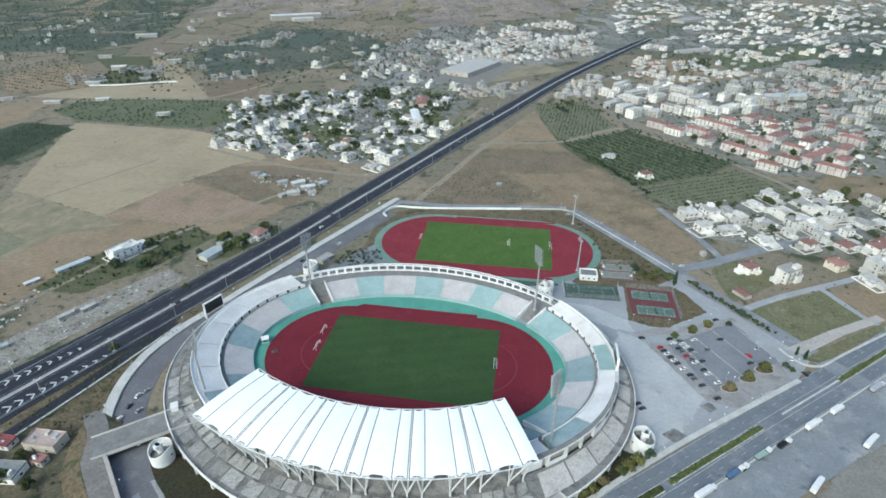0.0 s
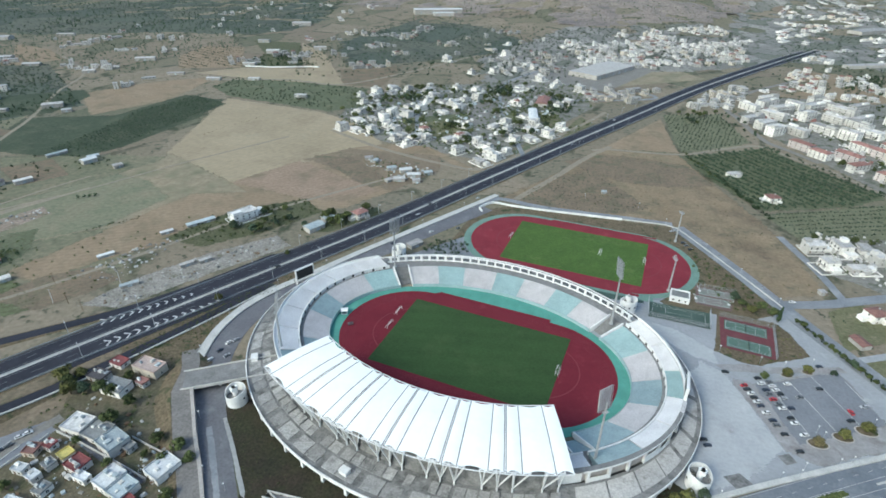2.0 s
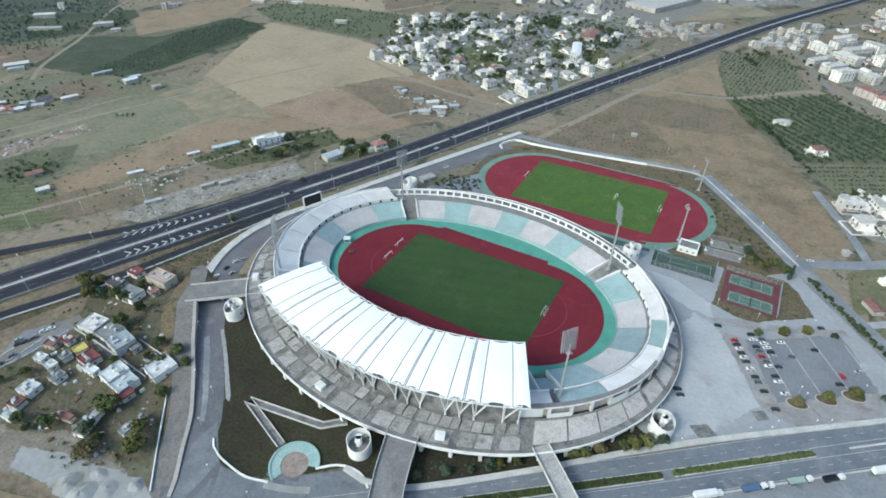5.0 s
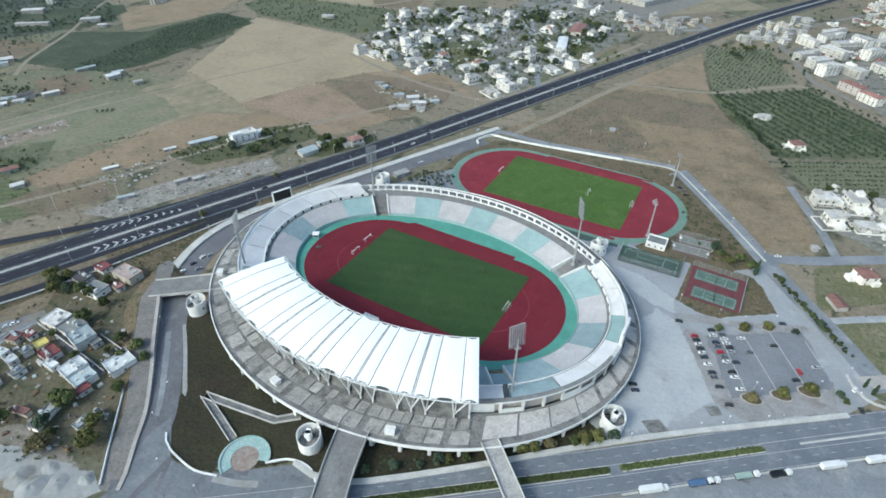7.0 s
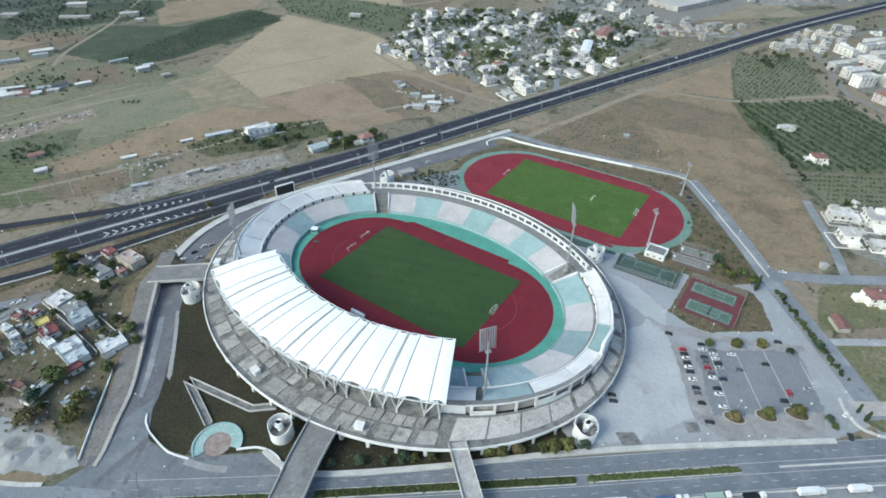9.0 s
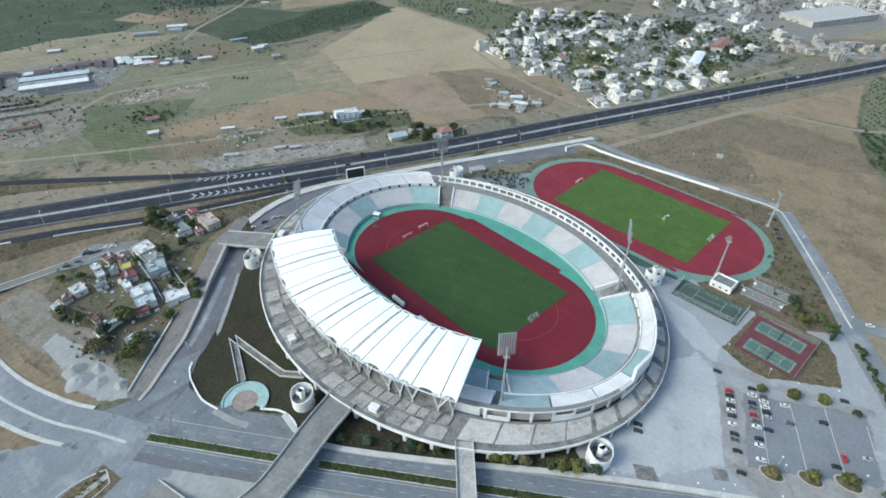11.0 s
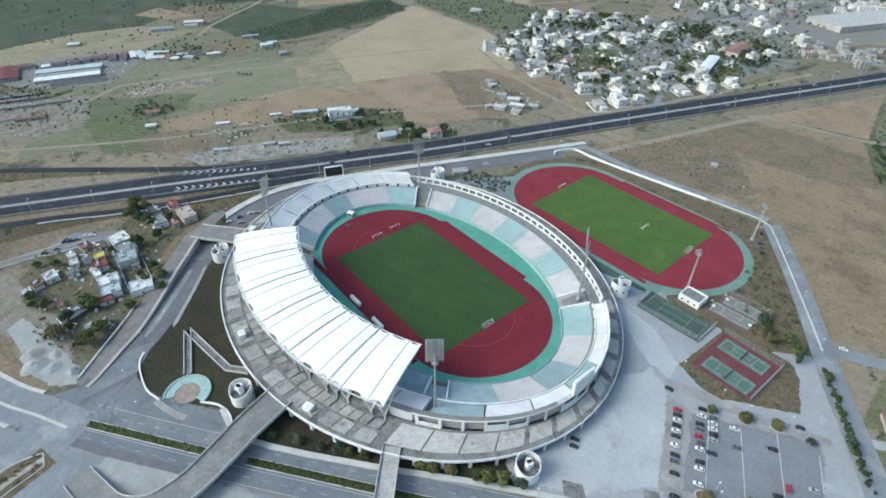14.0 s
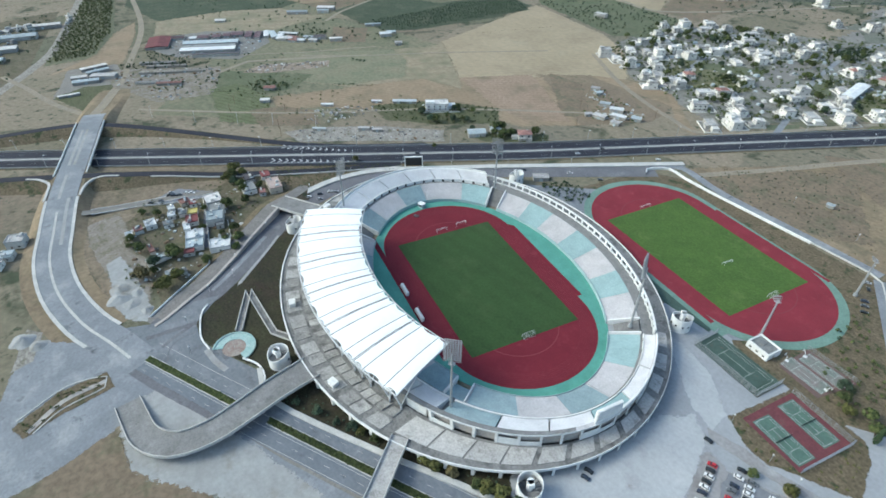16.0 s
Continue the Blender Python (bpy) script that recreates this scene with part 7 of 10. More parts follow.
# ---- sheds, works and single buildings ----
def shed(x, y, w, d, h, turn, material, label, group="", doors=2, ridge=0.14):
    ob = thing("shed", label, "shed", pose(x, y, relief(x, y), 0, 0, turn), group)
    part("wall", Geo().box(0, 0, -0.2, w, d, h + 0.2), M["shed_wall"], ob)
    r, e = d * ridge, 0.4
    prof = [(-d / 2 - e, h), (0, h + r), (d / 2 + e, h), (d / 2 + e, h - 0.25), (0, h + r - 0.25), (-d / 2 - e, h - 0.25)]
    g = Geo().rows([[(x1, y1, z1) for y1, z1 in prof] for x1 in (-w / 2 - e, w / 2 + e)], 0, True)
    for x1, order in ((-w / 2 - e, 1), (w / 2 + e, -1)):
        g.add([(x1, y1, z1) for y1, z1 in prof], [tuple(range(6))[::order]])
    g.add([(sx, s2, z) for sx in (-w / 2, w / 2) for s2, z in ((-d / 2, h), (d / 2, h), (0, h + r - 0.1))], [(0, 1, 2), (5, 4, 3)])
    part("roof", g, M[material], ob)
    for i in range(doors):
        part("door", Geo().box(-w / 2 + (i + 0.5) * w / max(1, doors), -d / 2 - 0.04, 0, min(3.0, w * 0.25), 0.12, h * 0.7), M["roof_tin"], ob, "grey metal door")
    return ob


for x, y, w, d, h, a, m, lab in (
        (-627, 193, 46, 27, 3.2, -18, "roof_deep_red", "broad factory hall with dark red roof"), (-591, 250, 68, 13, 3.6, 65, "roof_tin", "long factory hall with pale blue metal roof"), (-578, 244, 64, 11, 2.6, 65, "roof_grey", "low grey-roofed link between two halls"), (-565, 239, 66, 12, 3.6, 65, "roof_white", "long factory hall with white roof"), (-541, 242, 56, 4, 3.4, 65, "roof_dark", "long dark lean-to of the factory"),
        (-637, 219, 17, 12, 2.8, 65, "roof_maroon", "square factory shed with dark maroon roof"), (-624, 236, 10, 9, 2.6, 65, "roof_white", "small white-roofed block between dark sheds"), (-621, 248, 15, 14, 2.8, 65, "roof_maroon", "square factory shed with dark maroon roof"), (-615, 264, 11, 13, 2.8, 65, "roof_maroon", "square factory shed with dark maroon roof"), (-613, 277, 9, 14, 2.8, 65, "roof_maroon", "narrow factory shed with dark maroon roof"), (-611, 291, 15, 16, 2.8, 65, "roof_maroon", "square factory shed with dark maroon roof"), (-600, 303, 8, 26, 2.8, 65, "roof_maroon", "narrow factory shed with dark maroon roof"), (-592, 313, 7, 28, 2.8, 62, "roof_maroon", "narrow factory shed with dark maroon roof"),
        (-590, 323, 26, 6, 2.8, -18, "roof_white", "narrow white shed in a fan of sheds"), (-582, 330, 30, 9, 2.8, -8, "roof_tin", "pale metal shed in a fan of sheds"), (-567, 334, 22, 8, 2.8, -30, "roof_white", "white shed in a fan of sheds"), (-556, 337, 10, 20, 2.8, -40, "roof_flat", "pale shed in a fan of sheds"), (-555, 348, 16, 8, 2.8, 20, "roof_red", "small shed with pinkish red roof"), (-545, 343, 14, 8, 2.8, 35, "roof_red", "small shed with pinkish red roof"), (-577, 349, 26, 5, 2.6, 48, "roof_white", "narrow white shed beside dark trees"), (-538, 352, 10, 8, 2.8, 50, "roof_white", "small white shed among trees"), (-545, 366, 14, 8, 2.8, 48, "roof_tin", "small grey shed among trees"), (-530, 366, 11, 7, 2.8, 45, "roof_flat", "small pale shed among trees"), (-690, 290, 14, 9, 2.6, 60, "roof_flat", "bare pale building shell in a field")):
    shed(x, y, w, d, h, a, m, lab, "factory sheds", 2, 0.06)
for x, y, w, d, h, a, m, lab in (
        (-203, 552, 9, 6, 3.5, 30, "roof_flat", "white farm shed near the fallow plot"), (-193, 546, 7, 5, 3, 75, "roof_tin", "small grey farm shed near the fallow plot"), (-168, 529, 10, 6, 3.5, 35, "roof_tin", "grey farm shed with metal roof"), (-151, 527, 13, 7, 4, 35, "roof_white", "white farm shed with metal roof"), (-139, 517, 14, 6, 3.5, 20, "roof_white", "white farm shed with metal roof"),
        (-150, 502, 12, 7, 3.6, 20, "roof_flat", "white farm shed with flat roof"), (-160, 497, 7, 5, 3, 60, "roof_flat", "small white farm shed with flat roof"), (-126, 527, 9, 6, 3.5, 35, "roof_tin", "grey farm shed with metal roof"), (-132, 504, 8, 6, 3, 20, "roof_flat", "small pale farm shed with flat roof"), (-187, 379, 16, 10, 4, 62, "roof_tin", "pale blue metal shed beside the highway"), (-183, 398, 10, 7, 4, 62, "roof_tin", "small grey shed beside the highway"),
        (-304, 338, 10, 3, 2.6, 55, "roof_white", "long white site cabin in the field"), (-324, 292, 12, 3, 2.6, 55, "roof_white", "long white site cabin in the field"), (-254, 297, 10, 3, 3, 55, "roof_flat", "white site cabin in the yard"), (-244, 306, 9, 3, 3, 60, "roof_flat", "white site cabin in the yard"), (-276, 262, 12, 3, 2.6, 50, "roof_tin", "grey container in the yard"),
        (212, 385, 4, 4, 3, 20, "roof_flat", "small square hut at the field's edge"), (58, 528, 5, 4, 2.5, 10, "roof_tin", "small hut in the scrub field"), (-498, 457, 15, 9, 4.5, 70, "roof_white", "white farmhouse with flat roof"), (-455, 453, 8, 5, 3, 70, "roof_flat", "small white farm shed with flat roof"), (-505, 470, 12, 6, 3, 60, "roof_tin", "grey farm shed with metal roof"),
        
        (216.5, 327.5, 11, 7, 3.2, 112, "roof_red", "small white hut with red roof"), (-94, 374, 12, 7, 3.4, 57, "roof_flat", "white gatehouse beside the stadium road")):
    shed(x, y, w, d, h, a, m, lab, "sheds of the plain", 1, 0.06 if m == "roof_flat" else 0.16)
shed(54, 1112, 136, 60, 8, 59, "slab_pale", "huge white store with flat roof", "", 6, 0.01)
shed(-455, 1805, 150, 40, 15, 25, "roof_white", "long white building on the far hillside", "", 4, 0.02)
shed(-424, 1760, 60, 30, 9, 25, "roof_white", "white building on the far hillside", "", 2, 0.02)
pavilion = thing("pavilion", "low white flat-roofed pavilion beside the training track", "pavilion", pose(110.5, 351, 0.1, 0, 0, -8))
part("wall", Geo().box(0, 0, 0, 13, 10.5, 3.6), M["white_wall"], pavilion)
part("roof", Geo().box(0, 0, 3.6, 11.4, 8.9, 0.15).box(-2.4, 0.6, 3.75, 4.4, 3.6, 0.5).box(3.2, -1.0, 3.75, 2.2, 4.6, 0.35), M["roof_grey"], pavilion, "grey roof deck with low boxes")
for px, py, sx, sy in ((0, 4.85, 13, 0.8), (0, -4.85, 13, 0.8), (6.1, 0, 0.8, 8.9), (-6.1, 0, 0.8, 8.9)):
    part("parapet", Geo().box(px, py, 3.6, sx, sy, 1.0), M["white_wall"], pavilion, "white parapet")
for px in (-4, 0, 4):
    add_copy("window", WINDOW, pavilion, px, -5.27, 1.2)
part("door", Geo().box(6.52, 0, 0, 0.08, 1.2, 2.2), M["joinery"], pavilion)
PROTO["farm"] = [house(24, 14, 2, "flat", "white_wall", "large white farmhouse with flat roof beside the highway", seed=51)]
put_house("farm", 0, -258, 382, 60)
shed(-288, 362, 24, 5, 2.6, 55, "roof_tin", "long grey lean-to beside the farmhouse", "", 2)
# an unfinished concrete frame in the field
frame_house = thing("building_shell", "unfinished bare concrete building frame in a field", "building shell", pose(-401, 772, 0, 0, 0, 10))
for z in (3.2, 6.4):
    part("floor_slab", Geo().box(0, 0, z, 18, 10, 0.3), M["kerb"], frame_house)
for i in range(4):
    for y in (-4.6, 4.6):
        part("column", Geo().box(-8.4 + 5.6 * i, y, 0, 0.5, 0.5, 6.4), M["kerb"], frame_house)
part("back_wall", Geo().box(0, 4.4, 0, 17, 0.25, 6.3), M["house"], frame_house)


for x, y, w, d, h, a, m, lab in (
        (-571, 110, 28, 6, 3.6, 100, "roof_flat", "long low white shed in a grey yard"), (-556, 112, 24, 6, 3.2, 100, "roof_tin", "long low grey shed in a dusty yard"), (-534, 116, 26, 10, 4, 62, "roof_flat", "pale shed beside the dirt road"), (-527, 97, 26, 8, 3.4, 80, "roof_tin", "grey shed with rusty metal roof"), (-544, 92, 16, 7, 3.2, 80, "roof_flat", "low white shed in a grey yard"),
        (-549, 176, 40, 6, 2.4, 64, "concrete", "long narrow shed in a row of sheds"), (-533, 182, 44, 5, 2.2, 64, "lane_grey", "long narrow pale shed in a row"), (-515, 172, 46, 6, 2.4, 64, "rubble", "long narrow shed in a row of sheds"), (-504, 196, 38, 5, 2.2, 64, "lane_grey", "long narrow pale shed in a row"), (-487, 158, 36, 5, 2.2, 64, "concrete", "low narrow shed with dull roof"), (-473, 172, 26, 5, 2.8, 64, "roof_red", "low narrow shed with dull red roof"), (-494, 77, 20, 3, 2.6, 88, "roof_flat", "long white shelter beside the green plot"),
        (-750, 40, 50, 16, 5, 80, "roof_tin", "grey shed in the yards beyond the creek"), (-700, 22, 36, 14, 5, 80, "roof_flat", "pale shed in the yards beyond the creek"), (-660, 10, 30, 12, 4, 75, "roof_tin", "dull grey shed beyond the creek"), (-790, 74, 44, 12, 5, 80, "roof_flat", "long pale shed beyond the creek"),
        (-604, 843, 24, 9, 4, 10, "roof_flat", "white farm shed at the grove's edge"), (-537, 862, 20, 9, 4, 10, "roof_flat", "white farmhouse at the grove's edge"), (-632, 1095, 26, 16, 7, 20, "roof_flat", "white house in a walled garden"), (-541, 1010, 18, 9, 4, 10, "roof_flat", "white shed in a walled garden"), (-612, 970, 24, 10, 5, 10, "roof_flat", "white shed beside dark trees"), (-720, 1210, 26, 14, 6, 15, "roof_flat", "white house at the wood's edge"),
        (740, 1172, 100, 18, 6, 28, "roof_flat", "long white greenhouse behind the town"), (570, 1320, 90, 18, 6, 26, "roof_flat", "long pale hall in the far town"), (750, 1810, 120, 40, 8, 40, "roof_flat", "broad white hall in the far town"), (552, 896, 70, 20, 6, 4, "roof_tin", "long blue-white hall behind the flats")):
    shed(x, y, w, d, h, a, m, lab, "outlying sheds", 1, 0.05 if m == "roof_flat" else 0.14)
for x, y, w, d, h, a, m in ((-879, 540, 24, 14, 5, 30, "roof_flat"), (-845, 628, 30, 14, 6, 35, "roof_flat"), (-783, 578, 46, 9, 4, 28, "roof_flat"), (-720, 624, 26, 13, 6, 40, "roof_flat"), (-683, 611, 12, 8, 4, 40, "roof_flat"), (-669, 447, 26, 12, 4, 55, "roof_flat"), (-655, 436, 16, 8, 4, 55, "roof_tin"), (-669, 400, 30, 9, 4, 60, "roof_tin"), (-536, 378, 16, 9, 4, 60, "roof_dark"), (-516, 392, 16, 6, 4, 65, "roof_flat"), (-551, 466, 22, 5, 3, 70, "roof_tin"), (-456, 453, 9, 6, 4, 60, "roof_flat"),
                            (-399, 259, 12, 7, 3, 60, "roof_red"), (-369, 243, 9, 6, 3, 60, "roof_flat"), (-1315, 1050, 50, 26, 8, 20, "roof_flat"), (-1129, 867, 90, 16, 6, 20, "roof_flat"), (-1222, 1145, 40, 12, 5, 20, "roof_flat"), (-832, 949, 36, 14, 6, 30, "roof_flat"), (-997, 843, 30, 12, 5, 25, "roof_flat"), (-850, 826, 20, 12, 5, 30, "roof_flat"), (-693, 859, 28, 9, 4, 25, "roof_flat"), (-764, 1487, 50, 24, 9, 20, "roof_flat"), (-553, 1161, 26, 14, 7, 20, "roof_flat")):
    shed(x, y, w, d, h, a, m, {"roof_flat": "white farm building with a flat roof", "roof_tin": "grey farm shed with a metal roof", "roof_red": "farm shed with a dull red roof", "roof_dark": "farm shed with a dark roof"}[m], "farm buildings", 1, 0.05 if m == "roof_flat" else 0.14)
    TAKEN.append((x, y))
shed(-40, 772, 62, 12, 5, 98, "roof_white", "long white hall in the village", "", 3, 0.08)
shed(-34, 853, 44, 18, 5, 88, "roof_red", "village hall with a dull red roof", "", 3, 0.14)
TAKEN += [(-40, 772), (-42, 750), (-44, 795), (-34, 853), (-34, 838), (-34, 868)]
low_wall([(-612, 955, 0), (-560, 962, 0), (-500, 985, 0), (-474, 990, 0)], 1.2, 2.4, "white garden wall beside the far road")


# the distant town: too many and too far to count
def far_town(poly, count, gap, seed, red=0.15, big=1.0):
    """Small houses along streets, in loose clusters, with gaps for gardens."""
    rnd, g, spots = random.Random(seed), Geo(), []
    x0, x1 = min(p[0] for p in poly), max(p[0] for p in poly)
    y0, y1 = min(p[1] for p in poly), max(p[1] for p in poly)
    turn = rnd.choice((24, 32, -50))
    c0, q0 = math.cos(radians(turn)), math.sin(radians(turn))
    cx, cy, span, step = (x0 + x1) / 2, (y0 + y1) / 2, max(x1 - x0, y1 - y0) * 0.75, 13.0 * big
    for i in range(int(2 * span / (step * 2.0))):
        for j in range(int(2 * span / step)):
            u, v = -span + i * step * 2.0 + (j % 2) * 3 + rnd.uniform(-5, 5), -span + j * step + rnd.uniform(-3, 3)
            x, y = cx + u * c0 - v * q0, cy + u * q0 + v * c0
            if inside(x, y, poly) and off_highway(x, y, 34.0) == (x, y):
                spots.append((noise.noise(Vector((x / 75.0, y / 75.0, seed * 7.0))) + rnd.uniform(0, 0.35), x, y))
    spots.sort(reverse=True)
    for _, x, y in spots[:int(count * 1.7)]:
        w, d, s, a = rnd.uniform(7, 13) * big, rnd.uniform(6, 10) * big, rnd.choice((1, 1, 2, 2, 2, 3)), turn + rnd.choice((0, 90)) + rnd.uniform(-7, 7)
        if rnd.random() < 0.08:
            w, d, s = w * 2.4, d * 1.2, 1
        z, h = relief(x, y) - 1.0, 3.0 * s + 1.2
        tone = rnd.choice((0, 0, 0, 5, 5, 3))
        g.box(x, y, z, w, d, h, a, tone)
        c, q = math.cos(radians(a)), math.sin(radians(a))
        if rnd.random() < red:
            g.box(x, y, z + h, w + 0.8, d + 0.8, 1.8, a, 1, 0.25)
        else:
            g.box(x, y, z + h, w + 0.4, d + 0.4, 0.4, a, rnd.choice((4, 4, 5)))
            if rnd.random() < 0.5:
                ox, oy = rnd.choice((-.3, .3)) * w, rnd.choice((-.25, .25)) * d
                g.box(x + c * ox - q * oy, y + q * ox + c * oy, z + h + 0.4, w * 0.33, d * 0.4, 2.3, a, tone)
        if rnd.random() < 0.5:
            ox, oy = rnd.choice((-.5, .5)) * w, rnd.choice((-.3, .3)) * d
            g.box(x + c * ox - q * oy, y + q * ox + c * oy, z, w * 0.5, d * 0.6, 3.6, a, tone)
        for k in range(s):
            for i in range(3):
                for sg in (-1, 1):
                    px, py = -w / 2 + (i + 0.5) * w / 3, sg * (d / 2)
                    g.box(x + c * px - q * py, y + q * px + c * py, z + 2.0 + 3 * k, 1.5, 0.2, 1.5, a, 2)
            for sg in (-1, 1):
                g.box(x + c * sg * w / 2, y + q * sg * w / 2, z + 2.0 + 3 * k, 0.2, 1.5, 1.5, a, 2)
    solo("distant_houses", g, [M["house"], M["roof_red"], M["pane"], M["house_warm"], M["roof_flat"], M["house_grey"]], "distant quarter of white houses with flat roofs", "houses", "stuff")


far_town([(60, 1180), (20, 1380), (200, 1560), (420, 1520), (330, 1250), (160, 1170)], 90, 17, 1)
far_town([(-120, 1000), (-190, 1180), (-20, 1330), (40, 1230), (-30, 1060)], 30, 22, 2)
far_town([(470, 780), (500, 1000), (720, 1150), (1000, 1000), (900, 700), (600, 600), (500, 680)], 150, 20, 3, 0.2, 1.2)
far_town([(300, 1000), (420, 1240), (700, 1300), (760, 1180), (500, 1020)], 55, 24, 4)
far_town([(420, 1350), (600, 2100), (1300, 2200), (1500, 1500), (900, 1250)], 260, 28, 5, 0.1, 1.3)
far_town([(620, 2050), (760, 2550), (1700, 2600), (2100, 1700), (1500, 1500), (1300, 2150)], 170, 28, 14, 0.1, 1.7)
far_town([(1000, 1000), (1100, 1400), (1500, 1450), (1700, 1000), (1050, 700)], 150, 28, 15, 0.15, 1.3)
far_town([(-70, 1150), (-40, 1400), (120, 1640), (340, 1760), (420, 1600), (330, 1270), (150, 1190)], 105, 28, 16, 0.08, 1.1)
far_town([(-1300, 760), (-1250, 1080), (-1020, 1200), (-780, 1240), (-640, 900), (-760, 640)], 26, 28, 17, 0.05, 1.0)
far_town([(-700, 900), (-520, 1500), (-180, 1650), (-120, 1300), (-330, 1050), (-500, 920)], 60, 36, 6)
far_town([(-1200, 1100), (-1100, 1900), (-620, 2000), (-560, 1300), (-800, 1000)], 45, 45, 7)
far_town([(-740, 60), (-820, 120), (-800, -60), (-680, -20)], 20, 14, 8, 0.05, 0.7)
far_town([(140, 870), (190, 960), (300, 1060), (250, 900)], 22, 16, 12, 0.1)
far_town([(10, 870), (40, 960), (150, 990), (90, 860)], 14, 16, 13, 0.1)
far_town([(600, 560), (720, 700), (1000, 650), (900, 400), (640, 380)], 80, 21, 10, 0.25)


# ---- plants ----
def leaf_cloud(rnd, centre, radius, count, size, squash=0.8):
    """Small leaf sprigs strewn through a clump: vertices and faces."""
    v, f = [], []
    for _ in range(count):
        d = Vector((rnd.gauss(0, 1), rnd.gauss(0, 1), rnd.gauss(0, 1))).normalized() * radius * rnd.uniform(0.45, 1.0) ** 0.5
        c = Vector(centre) + Vector((d.x, d.y, d.z * squash))
        n = (d + Vector((rnd.uniform(-1, 1), rnd.uniform(-1, 1), rnd.uniform(-0.3, 1.3))) * radius * 0.7).normalized()
        t = n.orthogonal().normalized()
        t.rotate(Matrix.Rotation(rnd.uniform(0, 6.28), 3, n))
        b = n.cross(t)
        s = size * rnd.uniform(0.6, 1.3)
        k = len(v)
        v += [tuple(c + t * s), tuple(c + b * s * 0.7), tuple(c - t * s), tuple(c - b * s * 0.7)]
        f.append((k, k + 1, k + 2, k + 3))
    return v, f


def tree(kind, height, spread, leaf, label, seed):
    rnd = random.Random(seed)
    ob = thing("tree", label, "tree", None, "trees")
    g = Geo()
    top = height * (0.42 if kind == "round" else 0.8)
    g.tube((0, 0, -0.3), (0.1, 0.05, top), 0.06 * height * 0.6, 0.02 * height, 7)
    crown = Geo()
    if kind == "round":
        clumps = 9
        for i in range(clumps):
            a, r = 2.4 * i + rnd.uniform(-.4, .4), spread * (0.62 if i < 6 else 0.25) * rnd.uniform(0.7, 1.1)
            c = (r * math.cos(a), r * math.sin(a), height * rnd.uniform(0.45, 0.72) if i < 6 else height * rnd.uniform(0.68, 0.85))
            g.tube((0.1, 0.05, top * 0.8), c, 0.018 * height, 0.006 * height, 5)
            crown.add(*leaf_cloud(rnd, c, spread * rnd.uniform(0.4, 0.56), 62, spread * 0.15))
    else:
        for i in range(9):
            z = height * (0.12 + 0.86 * i / 9)
            r = spread * (1.0 - 0.75 * (i / 9) ** 1.6) * (0.6 if i == 0 else 1)
            crown.add(*leaf_cloud(rnd, (rnd.uniform(-.1, .1), rnd.uniform(-.1, .1), z), r, 50, spread * 0.3, height / 9 / max(r, 0.2)))
    part("trunk", g, M["bark"], ob)
    part("crown", crown, M[leaf], ob)
    return ob


TREES = {
    "round": [tree("round", 7.0, 3.4, "leaf", "dark green broad-leaved tree with uneven crown", 1), tree("round", 5.2, 2.8, "leaf", "small green broad-leaved tree, thin crown", 2), tree("round", 6.0, 3.0, "leaf_olive", "grey-green olive tree with loose crown", 3)],
    "bright": [tree("round", 7.0, 4.0, "leaf_bright", "yellow-green leafy tree with wide crown", 4), tree("round", 5.0, 3.2, "leaf_bright", "low yellow-green tree with a round crown", 5)],
    "dry": [tree("round", 5.2, 3.2, "leaf_dry", "brownish tree with half-bare crown", 8)],
    "cypress": [tree("cypress", 13.0, 1.7, "leaf_dark", "tall slim dark green cypress", 6), tree("cypress", 8.0, 1.2, "leaf_dark", "short slim dark green cypress", 7)],
}
PLANTED = []


def put_tree(kind, i, x, y, size=1.0, z=0.0):
    proto = TREES[kind][i % len(TREES[kind])]
    m = pose(x, y, z, 0, 0, (x * 37 + y * 91) % 360) @ Matrix.Diagonal((size, size, size, 1))
    if proto in PLANTED:
        ob = copy_thing(proto, pose(0, 0, 0))
    else:
        PLANTED.append(proto)
        ob = proto
    ob.matrix_basis = m
    return ob


rnd = random.Random(21)
